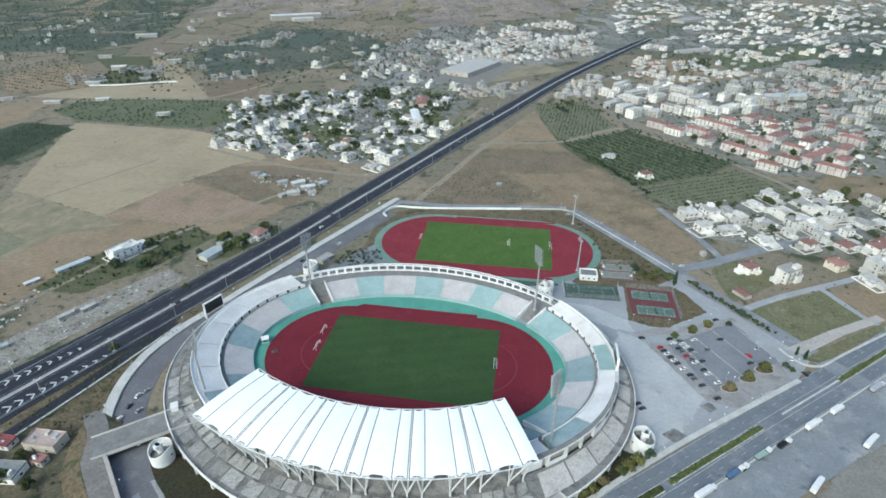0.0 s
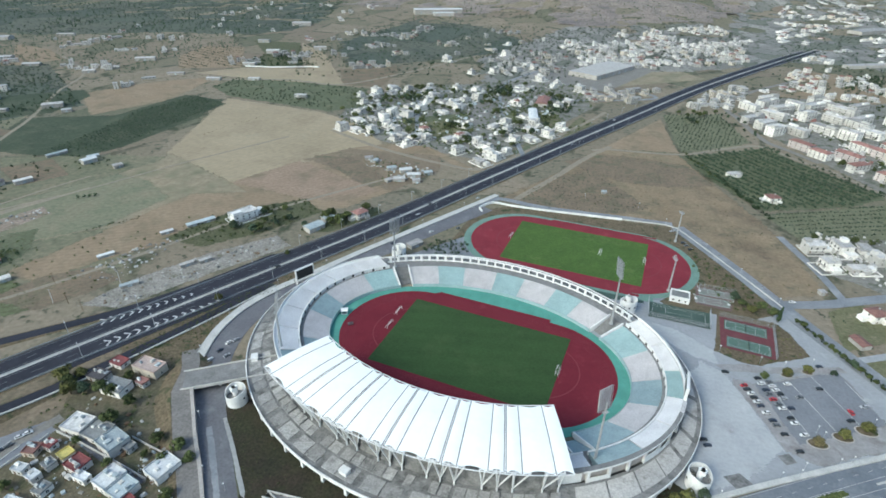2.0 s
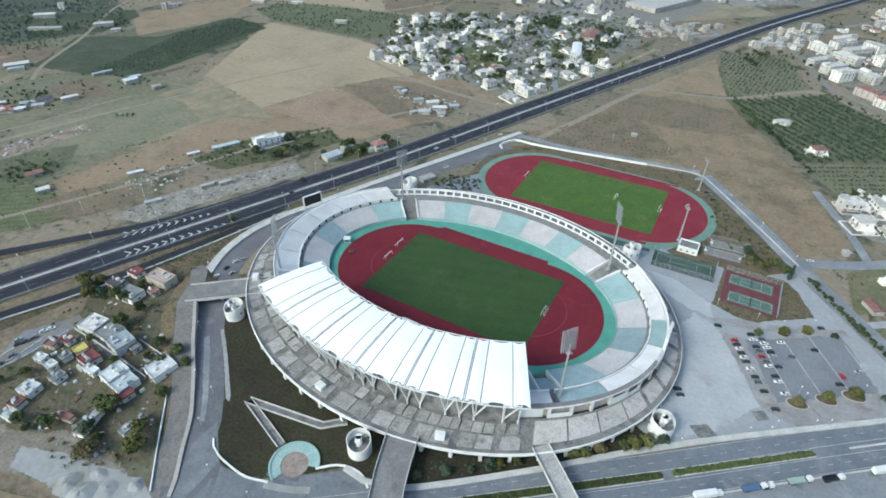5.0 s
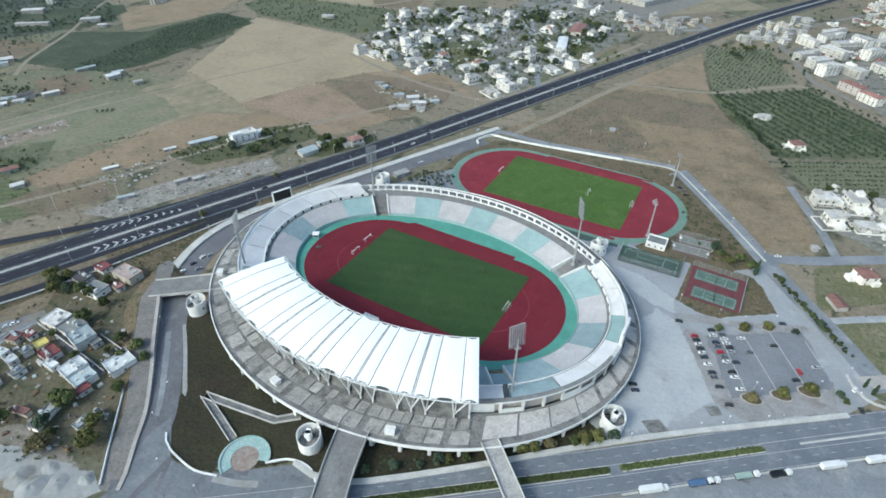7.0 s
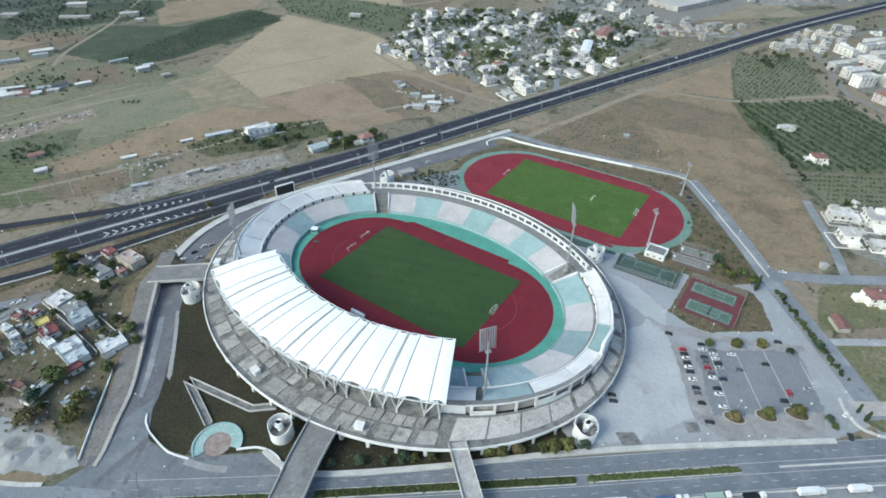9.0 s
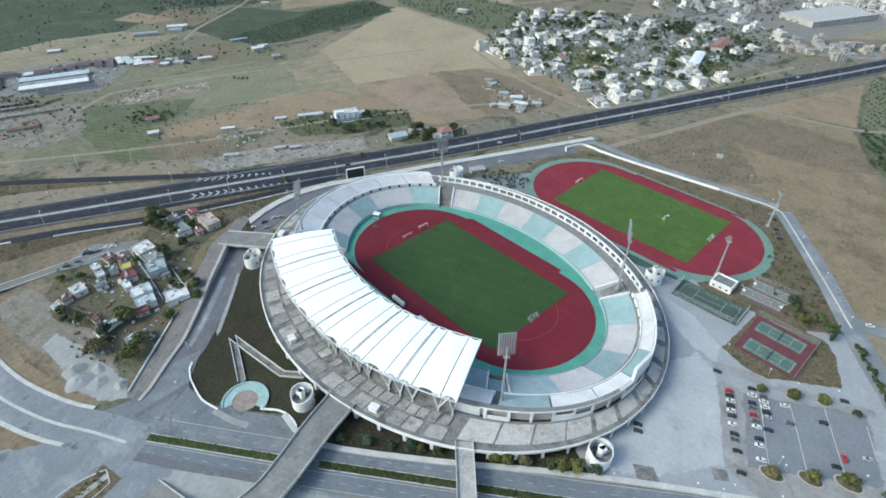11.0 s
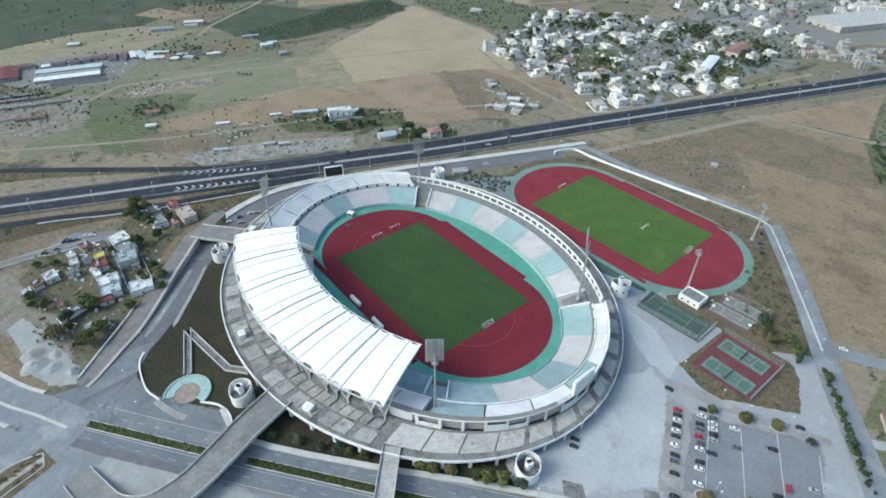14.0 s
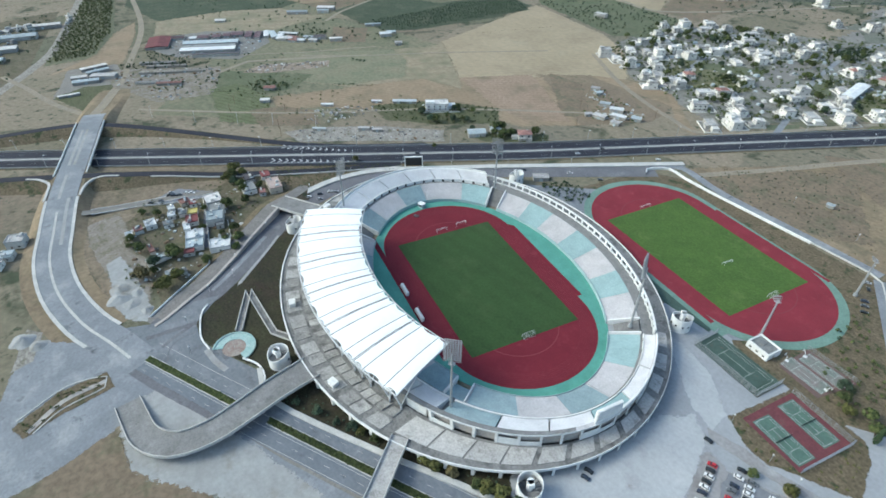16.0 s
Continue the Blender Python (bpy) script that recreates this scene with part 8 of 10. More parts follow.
for x, y, k, i, s in ((-122, 93, "bright", 0, 1.35), (-241, 171, "bright", 0, 1.35), (-234, 176, "bright", 1, 1.2), (-151, 105, "round", 0, 1.5), (-141, 82, "dry", 0, 1.7), (-192, 165, "round", 1, 1.3), (-206, 181, "round", 1, 1.2), (-159, 147, "round", 0, 1.1), (-134, 121, "round", 1, 1.2), (-146, 146, "round", 0, 1.2), (-137, 141, "round", 1, 1.2), (90, 177, "bright", 0, 0.95), (95.5, 180.3, "bright", 0, 0.95), (102.5, 184.5, "round", 2, 1.0), (86, 174.5, "round", 1, 1.0), (64.5, 162, "bright", 0, 0.85), (69, 165, "bright", 1, 1.2), (76, 169, "dry", 0, 1.0), (2.6, 126.5, "round", 2, 0.75), (13.4, 133, "round", 2, 0.9), (24, 138, "round", 2, 0.65), (31, 142.8, "round", 2, 1.0), (35, 145, "bright", 1, 0.8), (41.6, 149, "round", 1, 0.9), (164.7, 232.5, "dry", 0, 1.0), (178.8, 240.4, "bright", 1, 1.1), (192.4, 248.2, "bright", 1, 1.25),
                      (163.3, 284, "bright", 1, 1.1), (176.1, 290, "bright", 1, 1.0), (149.5, 278, "round", 1, 0.9), (190, 291, "round", 2, 0.7), (172, 340, "cypress", 0, 1.0), (170, 345, "round", 0, 1.2), (157, 346, "bright", 0, 0.9), (152, 352, "round", 0, 1.0), (148, 360, "round", 2, 1.2), (164, 352, "round", 0, 1.1), (-203, 263, "bright", 0, 0.8), (-229, 163, "bright", 0, 1.25), (-234, 168, "round", 0, 1.2), (-223, 166, "round", 2, 1.3), (-154, 104, "round", 0, 1.35),
                      (-209, 106, "round", 1, 1.1), (-152, 107, "bright", 0, 0.9), (-170, 87, "round", 0, 1.2), (-149, 138, "round", 0, 0.9), (-160, 138, "round", 1, 0.8), (-207, 168, "round", 0, 1.1), (-128, 101, "bright", 0, 1.1), (-217, 97, "round", 1, 1.0), (-150, 92, "round", 2, 1.4), (-142, 90, "round", 1, 1.0), (-186, 84, "round", 0, 1.0), (-178, 82, "round", 1, 0.9), (-188, 333, "round", 1, 0.8), (204, 302, "round", 2, 1.0), (219, 262, "cypress", 1, 0.9), (222, 258, "cypress", 1, 1.0), (208, 247, "round", 1, 0.7), (206, 250, "round", 2, 0.8)):
    put_tree(k, i, x, y, s)
for i in range(15):
    f = i / 14
    put_tree("round", rnd.choice((0, 1)), 184 + 30 * f + rnd.uniform(-1, 1), 342 - 56 * f + rnd.uniform(-1, 1), rnd.uniform(0.45, 0.75))
QUARTERS = [([(-300, 650), (-330, 830), (-200, 930), (-60, 960), (10, 860), (-20, 700), (-70, 590), (-180, 615)], 120), ([(222, 430), (232, 478), (345, 505), (420, 520), (430, 440), (340, 385), (262, 400)], 26),
            ([(300, 690), (370, 570), (470, 560), (540, 640), (490, 770), (380, 760)], 26), ([(-230, 140), (-215, 185), (-165, 165), (-140, 130), (-150, 92), (-215, 95)], 4), ([(-200, 380), (-170, 420), (-150, 430), (-170, 380)], 10), ([(-280, 360), (-225, 420), (-205, 395), (-240, 350)], 14), ([(140, 790), (150, 850), (250, 880), (262, 760), (250, 745)], 10)]
for poly, count in QUARTERS:
    x0, x1, y0, y1 = min(p[0] for p in poly), max(p[0] for p in poly), min(p[1] for p in poly), max(p[1] for p in poly)
    n = 0
    while n < count:
        x, y = rnd.uniform(x0, x1), rnd.uniform(y0, y1)
        if inside(x, y, poly) and all((x - a) ** 2 + (y - b) ** 2 > 60 for a, b in TAKEN):
            put_tree("round", rnd.choice((0, 0, 1, 2)), x, y, rnd.uniform(0.8, 1.5))
            n += 1


def grove(name, spots, leaf, label, category, size, count, seed, height=1.0):
    """Many small trees as one mesh: each a stem and a crown of sprigs."""
    rnd = random.Random(seed)
    kinds = []
    for _ in range(5):
        v, f = [], []
        for j in range(3):
            vv, ff = leaf_cloud(rnd, (rnd.uniform(-.45, .45), rnd.uniform(-.45, .45), rnd.uniform(0.75, 1.25) * height), 0.62, count // 3, 0.36)
            f += [tuple(i + len(v) for i in q) for q in ff]
            v += vv
        kinds.append((np.array(v), f))
    V, F, k = [], [], 0
    for x, y, z in spots:
        pv, pf = rnd.choice(kinds)
        s, a = size * rnd.uniform(0.7, 1.25), rnd.uniform(0, 6.28)
        c, q = math.cos(a) * s, math.sin(a) * s
        V.append(np.stack([x + pv[:, 0] * c - pv[:, 1] * q, y + pv[:, 0] * q + pv[:, 1] * c, z + pv[:, 2] * s], 1))
        F += [tuple(i + k for i in f) for f in pf]
        k += len(pv)
    g = Geo()
    g.v, g.f, g.m = np.concatenate(V).tolist(), F, [0] * len(F)
    return solo(name, g, M[leaf], label, category, "stuff")


def rows_in(poly, angle, across, down, jitter, seed, keep=1.0, avoid=False, clump=0.0):
    rnd = random.Random(seed)
    c, s = math.cos(radians(angle)), math.sin(radians(angle))
    us, vs = [x * c + y * s for x, y in poly], [-x * s + y * c for x, y in poly]
    out, v = [], min(vs) + across / 2
    while v < max(vs):
        u = min(us)
        while u < max(us):
            x, y = u * c - v * s + rnd.uniform(-jitter, jitter), u * s + v * c + rnd.uniform(-jitter, jitter)
            if clump and noise.noise(Vector((x / clump, y / clump, seed))) + 0.5 * noise.noise(Vector((x / 14.0, y / 14.0, seed))) < rnd.uniform(-0.6, 0.35):
                u += down
                continue
            if inside(x, y, poly) and rnd.random() < keep and all((x - a) ** 2 + (y - b) ** 2 > 85 for a, b in (TAKEN if avoid else ())):
                out.append((x, y, relief(x, y)))
            u += down
        v += across
    return out


grove("olive_grove", rows_in(OLIVES_EAST, -54, 9.6, 3.2, 0.3, 1, 0.97, True), "leaf_olive", "rows of dark olive trees", "olive grove", 2.25, 24, 1)
grove("olive_grove", rows_in(OLIVES_LOW, 20, 7.5, 3.6, 0.5, 2, 0.92), "leaf_olive", "rows of young olive trees", "olive grove", 1.4, 18, 2)
grove("olive_grove", rows_in(OLIVES_NORTH, -54, 7.5, 6.0, 0.8, 3, 0.9), "leaf_olive", "rows of olive trees beside the highway", "olive grove", 1.8, 18, 3)
grove("olive_grove", rows_in(OLIVES_WEST, 62, 6.4, 4.0, 0.9, 4, 0.9), "leaf_olive", "dense dark western olive grove", "olive grove", 1.7, 15, 4)
grove("olive_grove", rows_in(OLIVES_THIN, 20, 8.5, 6.5, 2.4, 74, 0.75, False, 45.0), "leaf_olive", "scattered olive trees on mottled ground", "olive grove", 2.0, 15, 74)
grove("distant_trees", rows_in([(-1174, 771), (-974, 857), (-690, 645), (-733, 555), (-780, 491), (-960, 560)], 30, 9, 8, 3, 75, 0.8, False, 60.0), "leaf_olive", "dark trees of the western groves", "woodland", 2.8, 12, 75)
grove("distant_trees", rows_in([(-1300, 760), (-1670, 1110), (-1272, 1130), (-1025, 1255), (-800, 1290), (-740, 1140), (-800, 1000), (-760, 860), (-980, 870)], 30, 13, 11, 5, 76, 0.8, True, 55.0), "leaf_olive", "scattered trees between the far farms", "trees", 3.0, 10, 76)
grove("distant_trees", rows_in([(-160, 980), (-200, 1180), (-120, 1420), (-40, 1640), (340, 1780), (420, 1600), (330, 1250), (120, 1180), (20, 1000)], 30, 14, 12, 6, 77, 0.75, True, 40.0), "leaf_dark", "dark trees round the large store", "trees", 3.2, 12, 77)
grove("planted_rows", rows_in([(-430, 208), (-430, 230), (-378, 247), (-318, 228), (-347, 195), (-394, 202)], 60, 6.5, 2.2, 0.4, 5, 0.7, False, 40.0), "leaf", "low green planted rows", "crop rows", 0.6, 12, 5)
grove("creek_wood", rows_in([(-620, 64), (-936, 142), (-912, 181), (-712, 147), (-622, 115)], 20, 5.0, 4.4, 1.6, 6, 0.97), "leaf", "dense dark trees along the creek", "woodland", 2.3, 15, 6)
grove("orchard", rows_in([(-721, 905), (-615, 947), (-730, 1137), (-814, 1118), (-798, 1008)], -24, 15, 8, 1.0, 7, 0.9), "leaf_olive", "sparse orchard rows on tan soil", "orchard", 2.2, 12, 7)
grove("distant_wood", rows_in(FAR_WOODS, 12, 16, 14, 5, 8, 0.85, False, 130.0), "leaf_olive", "distant dark wooded plain", "woodland", 4.6, 8, 8)
grove("distant_trees", rows_in([(-620, 1180), (-500, 1750), (-120, 1620), (60, 1350), (-60, 1120), (-330, 930), (-480, 900)], 30, 14, 12, 6, 9, 0.7, False, 80.0), "leaf_olive", "scattered trees among the far houses", "trees", 3.0, 12, 9)
grove("distant_trees", rows_in([(260, 1000), (420, 1350), (700, 2300), (1700, 2300), (1500, 900), (700, 560), (500, 640), (520, 960)], 30, 17, 14, 7, 10, 0.7, False, 60.0), "leaf_olive", "scattered trees through the far town", "trees", 3.2, 12, 10)
grove("shrubs", rows_in([(-1150, 300), (-1200, 920), (-770, 900), (-735, 600), (-625, 432), (-560, 330), (-700, 240)], 30, 13, 11, 4.5, 11, 0.4, True, 60.0), "leaf_olive", "scattered shrubs and low trees on the plain", "shrubs", 2.4, 12, 11)
grove("hill_shrubs", rows_in([(-800, 1940), (-700, 2680), (600, 2680), (480, 2060), (350, 1840), (0, 1700), (-360, 1760)], 20, 20, 17, 9, 12, 0.7, False, 110.0), "leaf_dark", "dark shrubs on the brown hill", "shrubs", 3.2, 9, 12)
grove("hedge_trees", [(176 + 30 * f + math.sin(i) * 1.5, 600 - 92 * f + math.cos(i * 2.1) * 1.5, 0) for i, f in enumerate([j / 22 for j in range(23)])], "leaf_dark", "dense dark hedge trees along the field", "hedge", 2.6, 24, 13)
grove("hedge_trees", [(150 + 24 * f + math.sin(i) * 1.5, 676 - 76 * f, 0) for i, f in enumerate([j / 12 for j in range(13)])], "leaf", "dense dark hedge trees along the field", "hedge", 2.2, 24, 14)
grove("hedge_trees", [(254 + 82 * f + 2 * math.sin(i * 1.9), 722 - 128 * f + 2 * math.cos(i * 2.3), 0) for i, f in enumerate([j / 26 for j in range(27)])], "leaf_dark", "dark trees along the lane beside the grove", "hedge", 2.2, 20, 99)
grove("hedge_trees", [(238 + 14 * math.sin(i), 760 + 9 * i, 0) for i in range(14)], "leaf_dark", "dark trees along the lane", "hedge", 3.0, 24, 15)
grove("weeds", rows_in([(-232, 205), (-205, 255), (-168, 308), (-160, 300), (-184, 262), (-188, 235), (-182, 200), (-196, 184)], 50, 3.2, 2.6, 1.2, 16, 0.7), "leaf", "tall weeds on the grass bank", "weeds", 0.9, 12, 16)
grove("scrub_bushes", rows_in(SCRUB_EAST, 40, 9, 7, 3.4, 17, 0.45), "leaf_dry", "low dry bushes in the scrub field", "shrubs", 0.8, 12, 17)
grove("settlement_bushes", rows_in([(-235, 150), (-215, 190), (-150, 160), (-110, 80), (-150, 72), (-205, 88), (-232, 100)], 30, 5, 4.4, 2.2, 18, 0.62, True, 16.0), "leaf", "bushes between the small houses", "shrubs", 1.25, 15, 18)
grove("yard_bushes", rows_in([(-420, 220), (-330, 352), (-250, 400), (-210, 370), (-260, 330), (-300, 240)], 30, 9, 8, 4, 19, 0.35), "leaf", "bushes round the rubble yard", "shrubs", 1.4, 15, 19)
grove("yard_bushes", rows_in([(-560, 130), (-620, 190), (-500, 320), (-400, 280), (-420, 180)], 30, 12, 9, 5, 20, 0.4), "leaf_olive", "bushes among the factory yards", "shrubs", 1.8, 15, 20)
grove("lot_bushes", rows_in([(205, 318), (205, 307), (287, 293), (300, 340), (266, 353), (235, 378), (209, 361)], 30, 9, 8, 4, 21, 0.35), "leaf_olive", "low bushes in the grass lots", "shrubs", 1.0, 12, 21)
grove("park_bushes", rows_in([(150, 340), (124, 378), (122, 440), (152, 395), (172, 356)], 30, 6, 5, 2.5, 22, 0.6), "leaf", "bushes between the courts and the road", "shrubs", 1.6, 18, 22)

grove("hedge_trees", rows_in([(-88, 366), (-76, 392), (-54, 390), (-47, 372), (-70, 362)], 30, 4, 3.4, 1.4, 23, 0.9), "leaf_dark", "dark dense bushes behind the stadium", "shrubs", 1.7, 18, 23)
grove("lawn_weeds", rows_in([(-143, 177), (-104, 134), (-99, 118), (-82, 103), (-70, 104), (-66, 120), (-90, 150), (-118, 180)], 30, 3.4, 3.0, 1.4, 24, 0.5), "leaf", "tufts of weeds on the lawn", "weeds", 0.55, 12, 24)
grove("street_bushes", rows_in([(-58, 12), (-69, 30), (-70, 50), (-61, 52), (-57, 31), (-52, 15)], 60, 3.0, 2.6, 1.0, 25, 0.6), "leaf", "bushes on the overgrown strip", "shrubs", 1.1, 15, 25)
grove("podium_shrubs", rows_in([(-26, 122), (-4, 121), (47, 149.5), (83, 172), (98, 182), (92, 186), (40, 154), (-8, 128)], 28, 3.2, 2.8, 1.0, 26, 0.4), "leaf_olive", "shrubs in the planted strip", "shrubs", 0.8, 18, 26)

for k, (poly, gap, keep) in enumerate((([(-292, 640), (-325, 812), (-240, 905), (-90, 985), (10, 985), (40, 850), (-20, 700), (-72, 590), (-190, 612)], 6.2, 0.5), ([(222, 430), (226, 472), (300, 500), (430, 530), (700, 600), (820, 430), (620, 365), (420, 395), (300, 392)], 7.5, 0.45), ([(262, 790), (250, 880), (330, 1000), (500, 1010), (760, 1150), (1000, 1020), (980, 720), (640, 600), (480, 560), (365, 560), (300, 720)], 9.0, 0.45))):
    grove("garden_trees", rows_in(poly, 30, gap, gap * 0.85, gap * 0.45, 40 + k, keep, True, 34.0), "leaf", "dark trees and shrubs between the houses", "trees", 2.4, 18, 40 + k)
grove("rough_growth", rows_in([(-300, 330), (-272, 394), (-222, 432), (-196, 412), (-226, 362), (-262, 326)], 30, 5.5, 4.8, 2.4, 44, 0.6, True), "leaf", "dense green bushes round the farmhouse", "shrubs", 1.5, 18, 44)
grove("rough_growth", rows_in([(-196, 372), (-176, 408), (-150, 434), (-140, 424), (-172, 378)], 30, 5.0, 4.4, 2.2, 45, 0.65, True), "leaf", "dense green bushes round the sheds", "shrubs", 1.7, 18, 45)
grove("roadside_hedge", [(186 + 30 * f + 1.2 * math.sin(i * 1.7), 341 - 57 * f + math.cos(i * 2.3), 0) for i, f in enumerate([j / 34 for j in range(35)])], "leaf_dark", "dark hedge along the east road", "hedge", 1.3, 24, 46)
grove("court_hedge", rows_in([(126, 298), (140, 290), (150, 290), (180, 306), (175, 325), (169, 335), (162, 297), (130, 301)], 20, 3.2, 2.8, 1.2, 47, 0.55), "leaf_bright", "yellowish shrubs round the tennis courts", "shrubs", 0.8, 15, 47)

grove("field_trees", rows_in([(-424, 244), (-428, 268), (-396, 282), (-392, 256)], 30, 6, 5, 2.4, 51, 0.8), "leaf", "dark clump of trees beside the crop rows", "trees", 2.2, 18, 51)
grove("yard_trees", rows_in([(-611, 353), (-571, 407), (-506, 365), (-546, 330)], 30, 7, 6, 3, 91, 0.5, True), "leaf_dark", "dark trees between the small sheds", "trees", 2.2, 15, 91)
grove("yard_trees", rows_in([(-208, 556), (-184, 560), (-120, 535), (-125, 498), (-166, 490), (-172, 520)], 30, 6, 5, 2.4, 92, 0.4, True), "leaf", "dark trees between the farm sheds", "trees", 1.7, 15, 92)
grove("yard_trees", rows_in([(-520, 440), (-520, 470), (-480, 476), (-450, 462), (-455, 445)], 30, 7, 6, 3, 93, 0.4, True), "leaf_dark", "dark trees round the white farm", "trees", 1.9, 15, 93)
grove("yard_trees", rows_in([(-600, 174), (-552, 206), (-520, 202), (-552, 164)], 30, 5.5, 5, 2.4, 97, 0.75), "leaf_olive", "dense green trees below the factory", "trees", 2.0, 15, 97)
grove("yard_trees", rows_in([(-424, 244), (-428, 268), (-396, 290), (-384, 262), (-400, 244)], 30, 5.5, 5, 2.4, 98, 0.8), "leaf_dark", "dark clump of trees round small red roofs", "trees", 1.6, 15, 98)
grove("yard_trees", rows_in([(-566, 140), (-556, 160), (-530, 212), (-516, 214), (-535, 160), (-552, 136)], 30, 6, 5, 2.4, 52, 0.6, True), "leaf_dark", "dark trees between the rows of sheds", "trees", 2.2, 18, 52)
grove("yard_trees", rows_in([(-505, 140), (-480, 210), (-440, 220), (-455, 160)], 30, 9, 7, 3.4, 53, 0.5, True), "leaf", "bushes among the low sheds", "shrubs", 1.7, 15, 53)
grove("yard_trees", rows_in([(-860, 30), (-870, 98), (-620, 42), (-560, 20), (-700, -50)], 30, 16, 13, 6, 54, 0.45, True), "leaf_olive", "trees in the yards beyond the creek", "trees", 2.6, 15, 54)
grove("garden_trees", rows_in([(-640, 980), (-640, 1080), (-560, 1060), (-480, 1000), (-560, 965)], 30, 10, 9, 4, 55, 0.6, True), "leaf_dark", "dark trees in a walled garden", "trees", 3.2, 18, 55)
grove("garden_trees", rows_in([(450, 1085), (520, 1205), (580, 1238), (510, 1085)], 30, 9, 8, 3, 56, 0.85), "leaf_dark", "dark copse behind the flats", "trees", 3.6, 15, 56)
for k, clump in enumerate((OPEN_PLOTS[2], OPEN_PLOTS[3], [(-160, 690), (-150, 708), (-128, 708), (-126, 690)], [(-82, 690), (-70, 712), (-48, 705), (-60, 684)], [(-20, 800), (-14, 850), (10, 850), (8, 800)])):
    grove("village_trees", rows_in(clump, 30, 6.0, 5.0, 2.5, 94 + k, 0.85), "leaf_dark", "dense dark clump of trees in the village", "trees", 3.0, 18, 94 + k)
grove("village_trees", rows_in([(-216, 715), (-189, 728), (-126, 716), (-107, 692), (-129, 647), (-187, 657)], 30, 9, 8, 3.5, 57, 0.45, True), "leaf", "trees in the open gardens of the village", "trees", 2.6, 18, 57)

grove("field_hedge", [(-438 + 33 * f + 1.5 * math.sin(i * 1.9), 572 + 104 * f, 0) for i, f in enumerate([j / 26 for j in range(27)]) if i % 5], "leaf_dry", "thin dry hedge across the stubble field", "hedge", 0.8, 12, 61)
grove("field_hedge", [(-372 + 26 * f + 1.8 * math.sin(i * 1.9), 323 + 33 * f, 0) for i, f in enumerate([j / 12 for j in range(13)])], "leaf", "dark bushes along a field edge", "hedge", 1.4, 15, 62)
grove("field_trees", [(-428, 378, 0), (-424, 381, 0), (-432, 375, 0), (-421, 385, 0)], "leaf_dark", "small dark clump of trees in the pasture", "trees", 2.2, 24, 63)
grove("farm_trees", rows_in([(-640, 380), (-620, 440), (-520, 475), (-480, 440), (-530, 370), (-560, 330), (-600, 330)], 30, 13, 11, 5, 64, 0.4, True), "leaf_dark", "dark trees round the farm buildings", "trees", 2.2, 18, 64)
grove("field_weeds", rows_in([(-446, 250), (-436, 299), (-385, 296), (-372, 247), (-396, 225)], 30, 6, 5, 2.4, 65, 0.4), "leaf", "green weeds in the field", "weeds", 1.1, 12, 65)
grove("scrub_bushes", rows_in([(-28, 484), (8, 552), (45, 593), (97, 503), (70, 482), (18, 482)], 30, 5, 4.4, 2.2, 66, 0.45), "leaf_olive", "low dark bushes in the scrub field", "shrubs", 0.9, 12, 66)
grove("lane_trees", rows_in([(-900, 560), (-760, 560), (-700, 545), (-690, 500), (-800, 475)], 30, 9, 8, 3.5, 67, 0.7, True), "leaf_olive", "dark trees between the far fields", "trees", 2.6, 12, 67)

grove("village_trees", rows_in([(-20, 730), (-35, 805), (-8, 797), (6, 742), (0, 714)], 30, 8, 7, 3, 71, 0.55, True), "leaf", "dark trees in a garden plot", "trees", 2.6, 18, 71)
grove("village_trees", rows_in([(9, 735), (26, 796), (44, 766), (8, 692)], 30, 10, 8, 3, 72, 0.4, True), "leaf", "trees in a garden plot", "trees", 2.3, 18, 72)
grove("village_trees", rows_in([(-30, 880), (-10, 905), (20, 880), (10, 850)], 30, 8, 7, 3, 73, 0.6, True), "leaf_dark", "dark trees beside the village hall", "trees", 3.2, 18, 73)


# ---- courts ----
def turned(cx, cy, w, d, a):
    m = pose(cx, cy, 0, 0, 0, a)
    return place([(-w / 2, -d / 2), (w / 2, -d / 2), (w / 2, d / 2), (-w / 2, d / 2)], m)


def court_lines(cx, cy, w, d, a, z, name="court_marking"):
    g, m = Geo(), pose(cx, cy, 0, 0, 0, a)
    for x0, y0, x1, y1 in ((-w / 2, -d / 2, w / 2, -d / 2), (-w / 2, d / 2, w / 2, d / 2), (-w / 2, -d / 2, -w / 2, d / 2), (w / 2, -d / 2, w / 2, d / 2), (-w / 4, -d / 3, -w / 4, d / 3), (w / 4, -d / 3, w / 4, d / 3), (-w / 4, 0, w / 4, 0), (-w / 2, -d / 2.7, w / 2, -d / 2.7), (-w / 2, d / 2.7, w / 2, d / 2.7)):
        p, q = m @ Vector((x0, y0, z)), m @ Vector((x1, y1, z))
        g.sweep([tuple(p), tuple(q)], [(-0.06, 0), (0.06, 0)])
    solo(name, g, M["white_line"], "thin white court lines", "court marking", "stuff")


M["court_worn"] = mat("worn_red_surface", (0.15, 0.085, 0.08), (0.12, 0.09, 0.08), 6, 0.9, 0.8, 0.2, patch=((0.13, 0.15, 0.12), 7, 0.36, 0.08))
patch("court_lawn", [(126, 297), (140, 289.5), (150, 289.5), (182, 306), (176, 328), (169, 338), (134, 338)], 0.28, "verge", "yellowish grass round the tennis courts", "lawn")
patch("court_surround", [(130, 302), (135, 336.5), (167, 331), (161, 297)], 0.34, "court_red", "red hard surface round the tennis courts", "court")
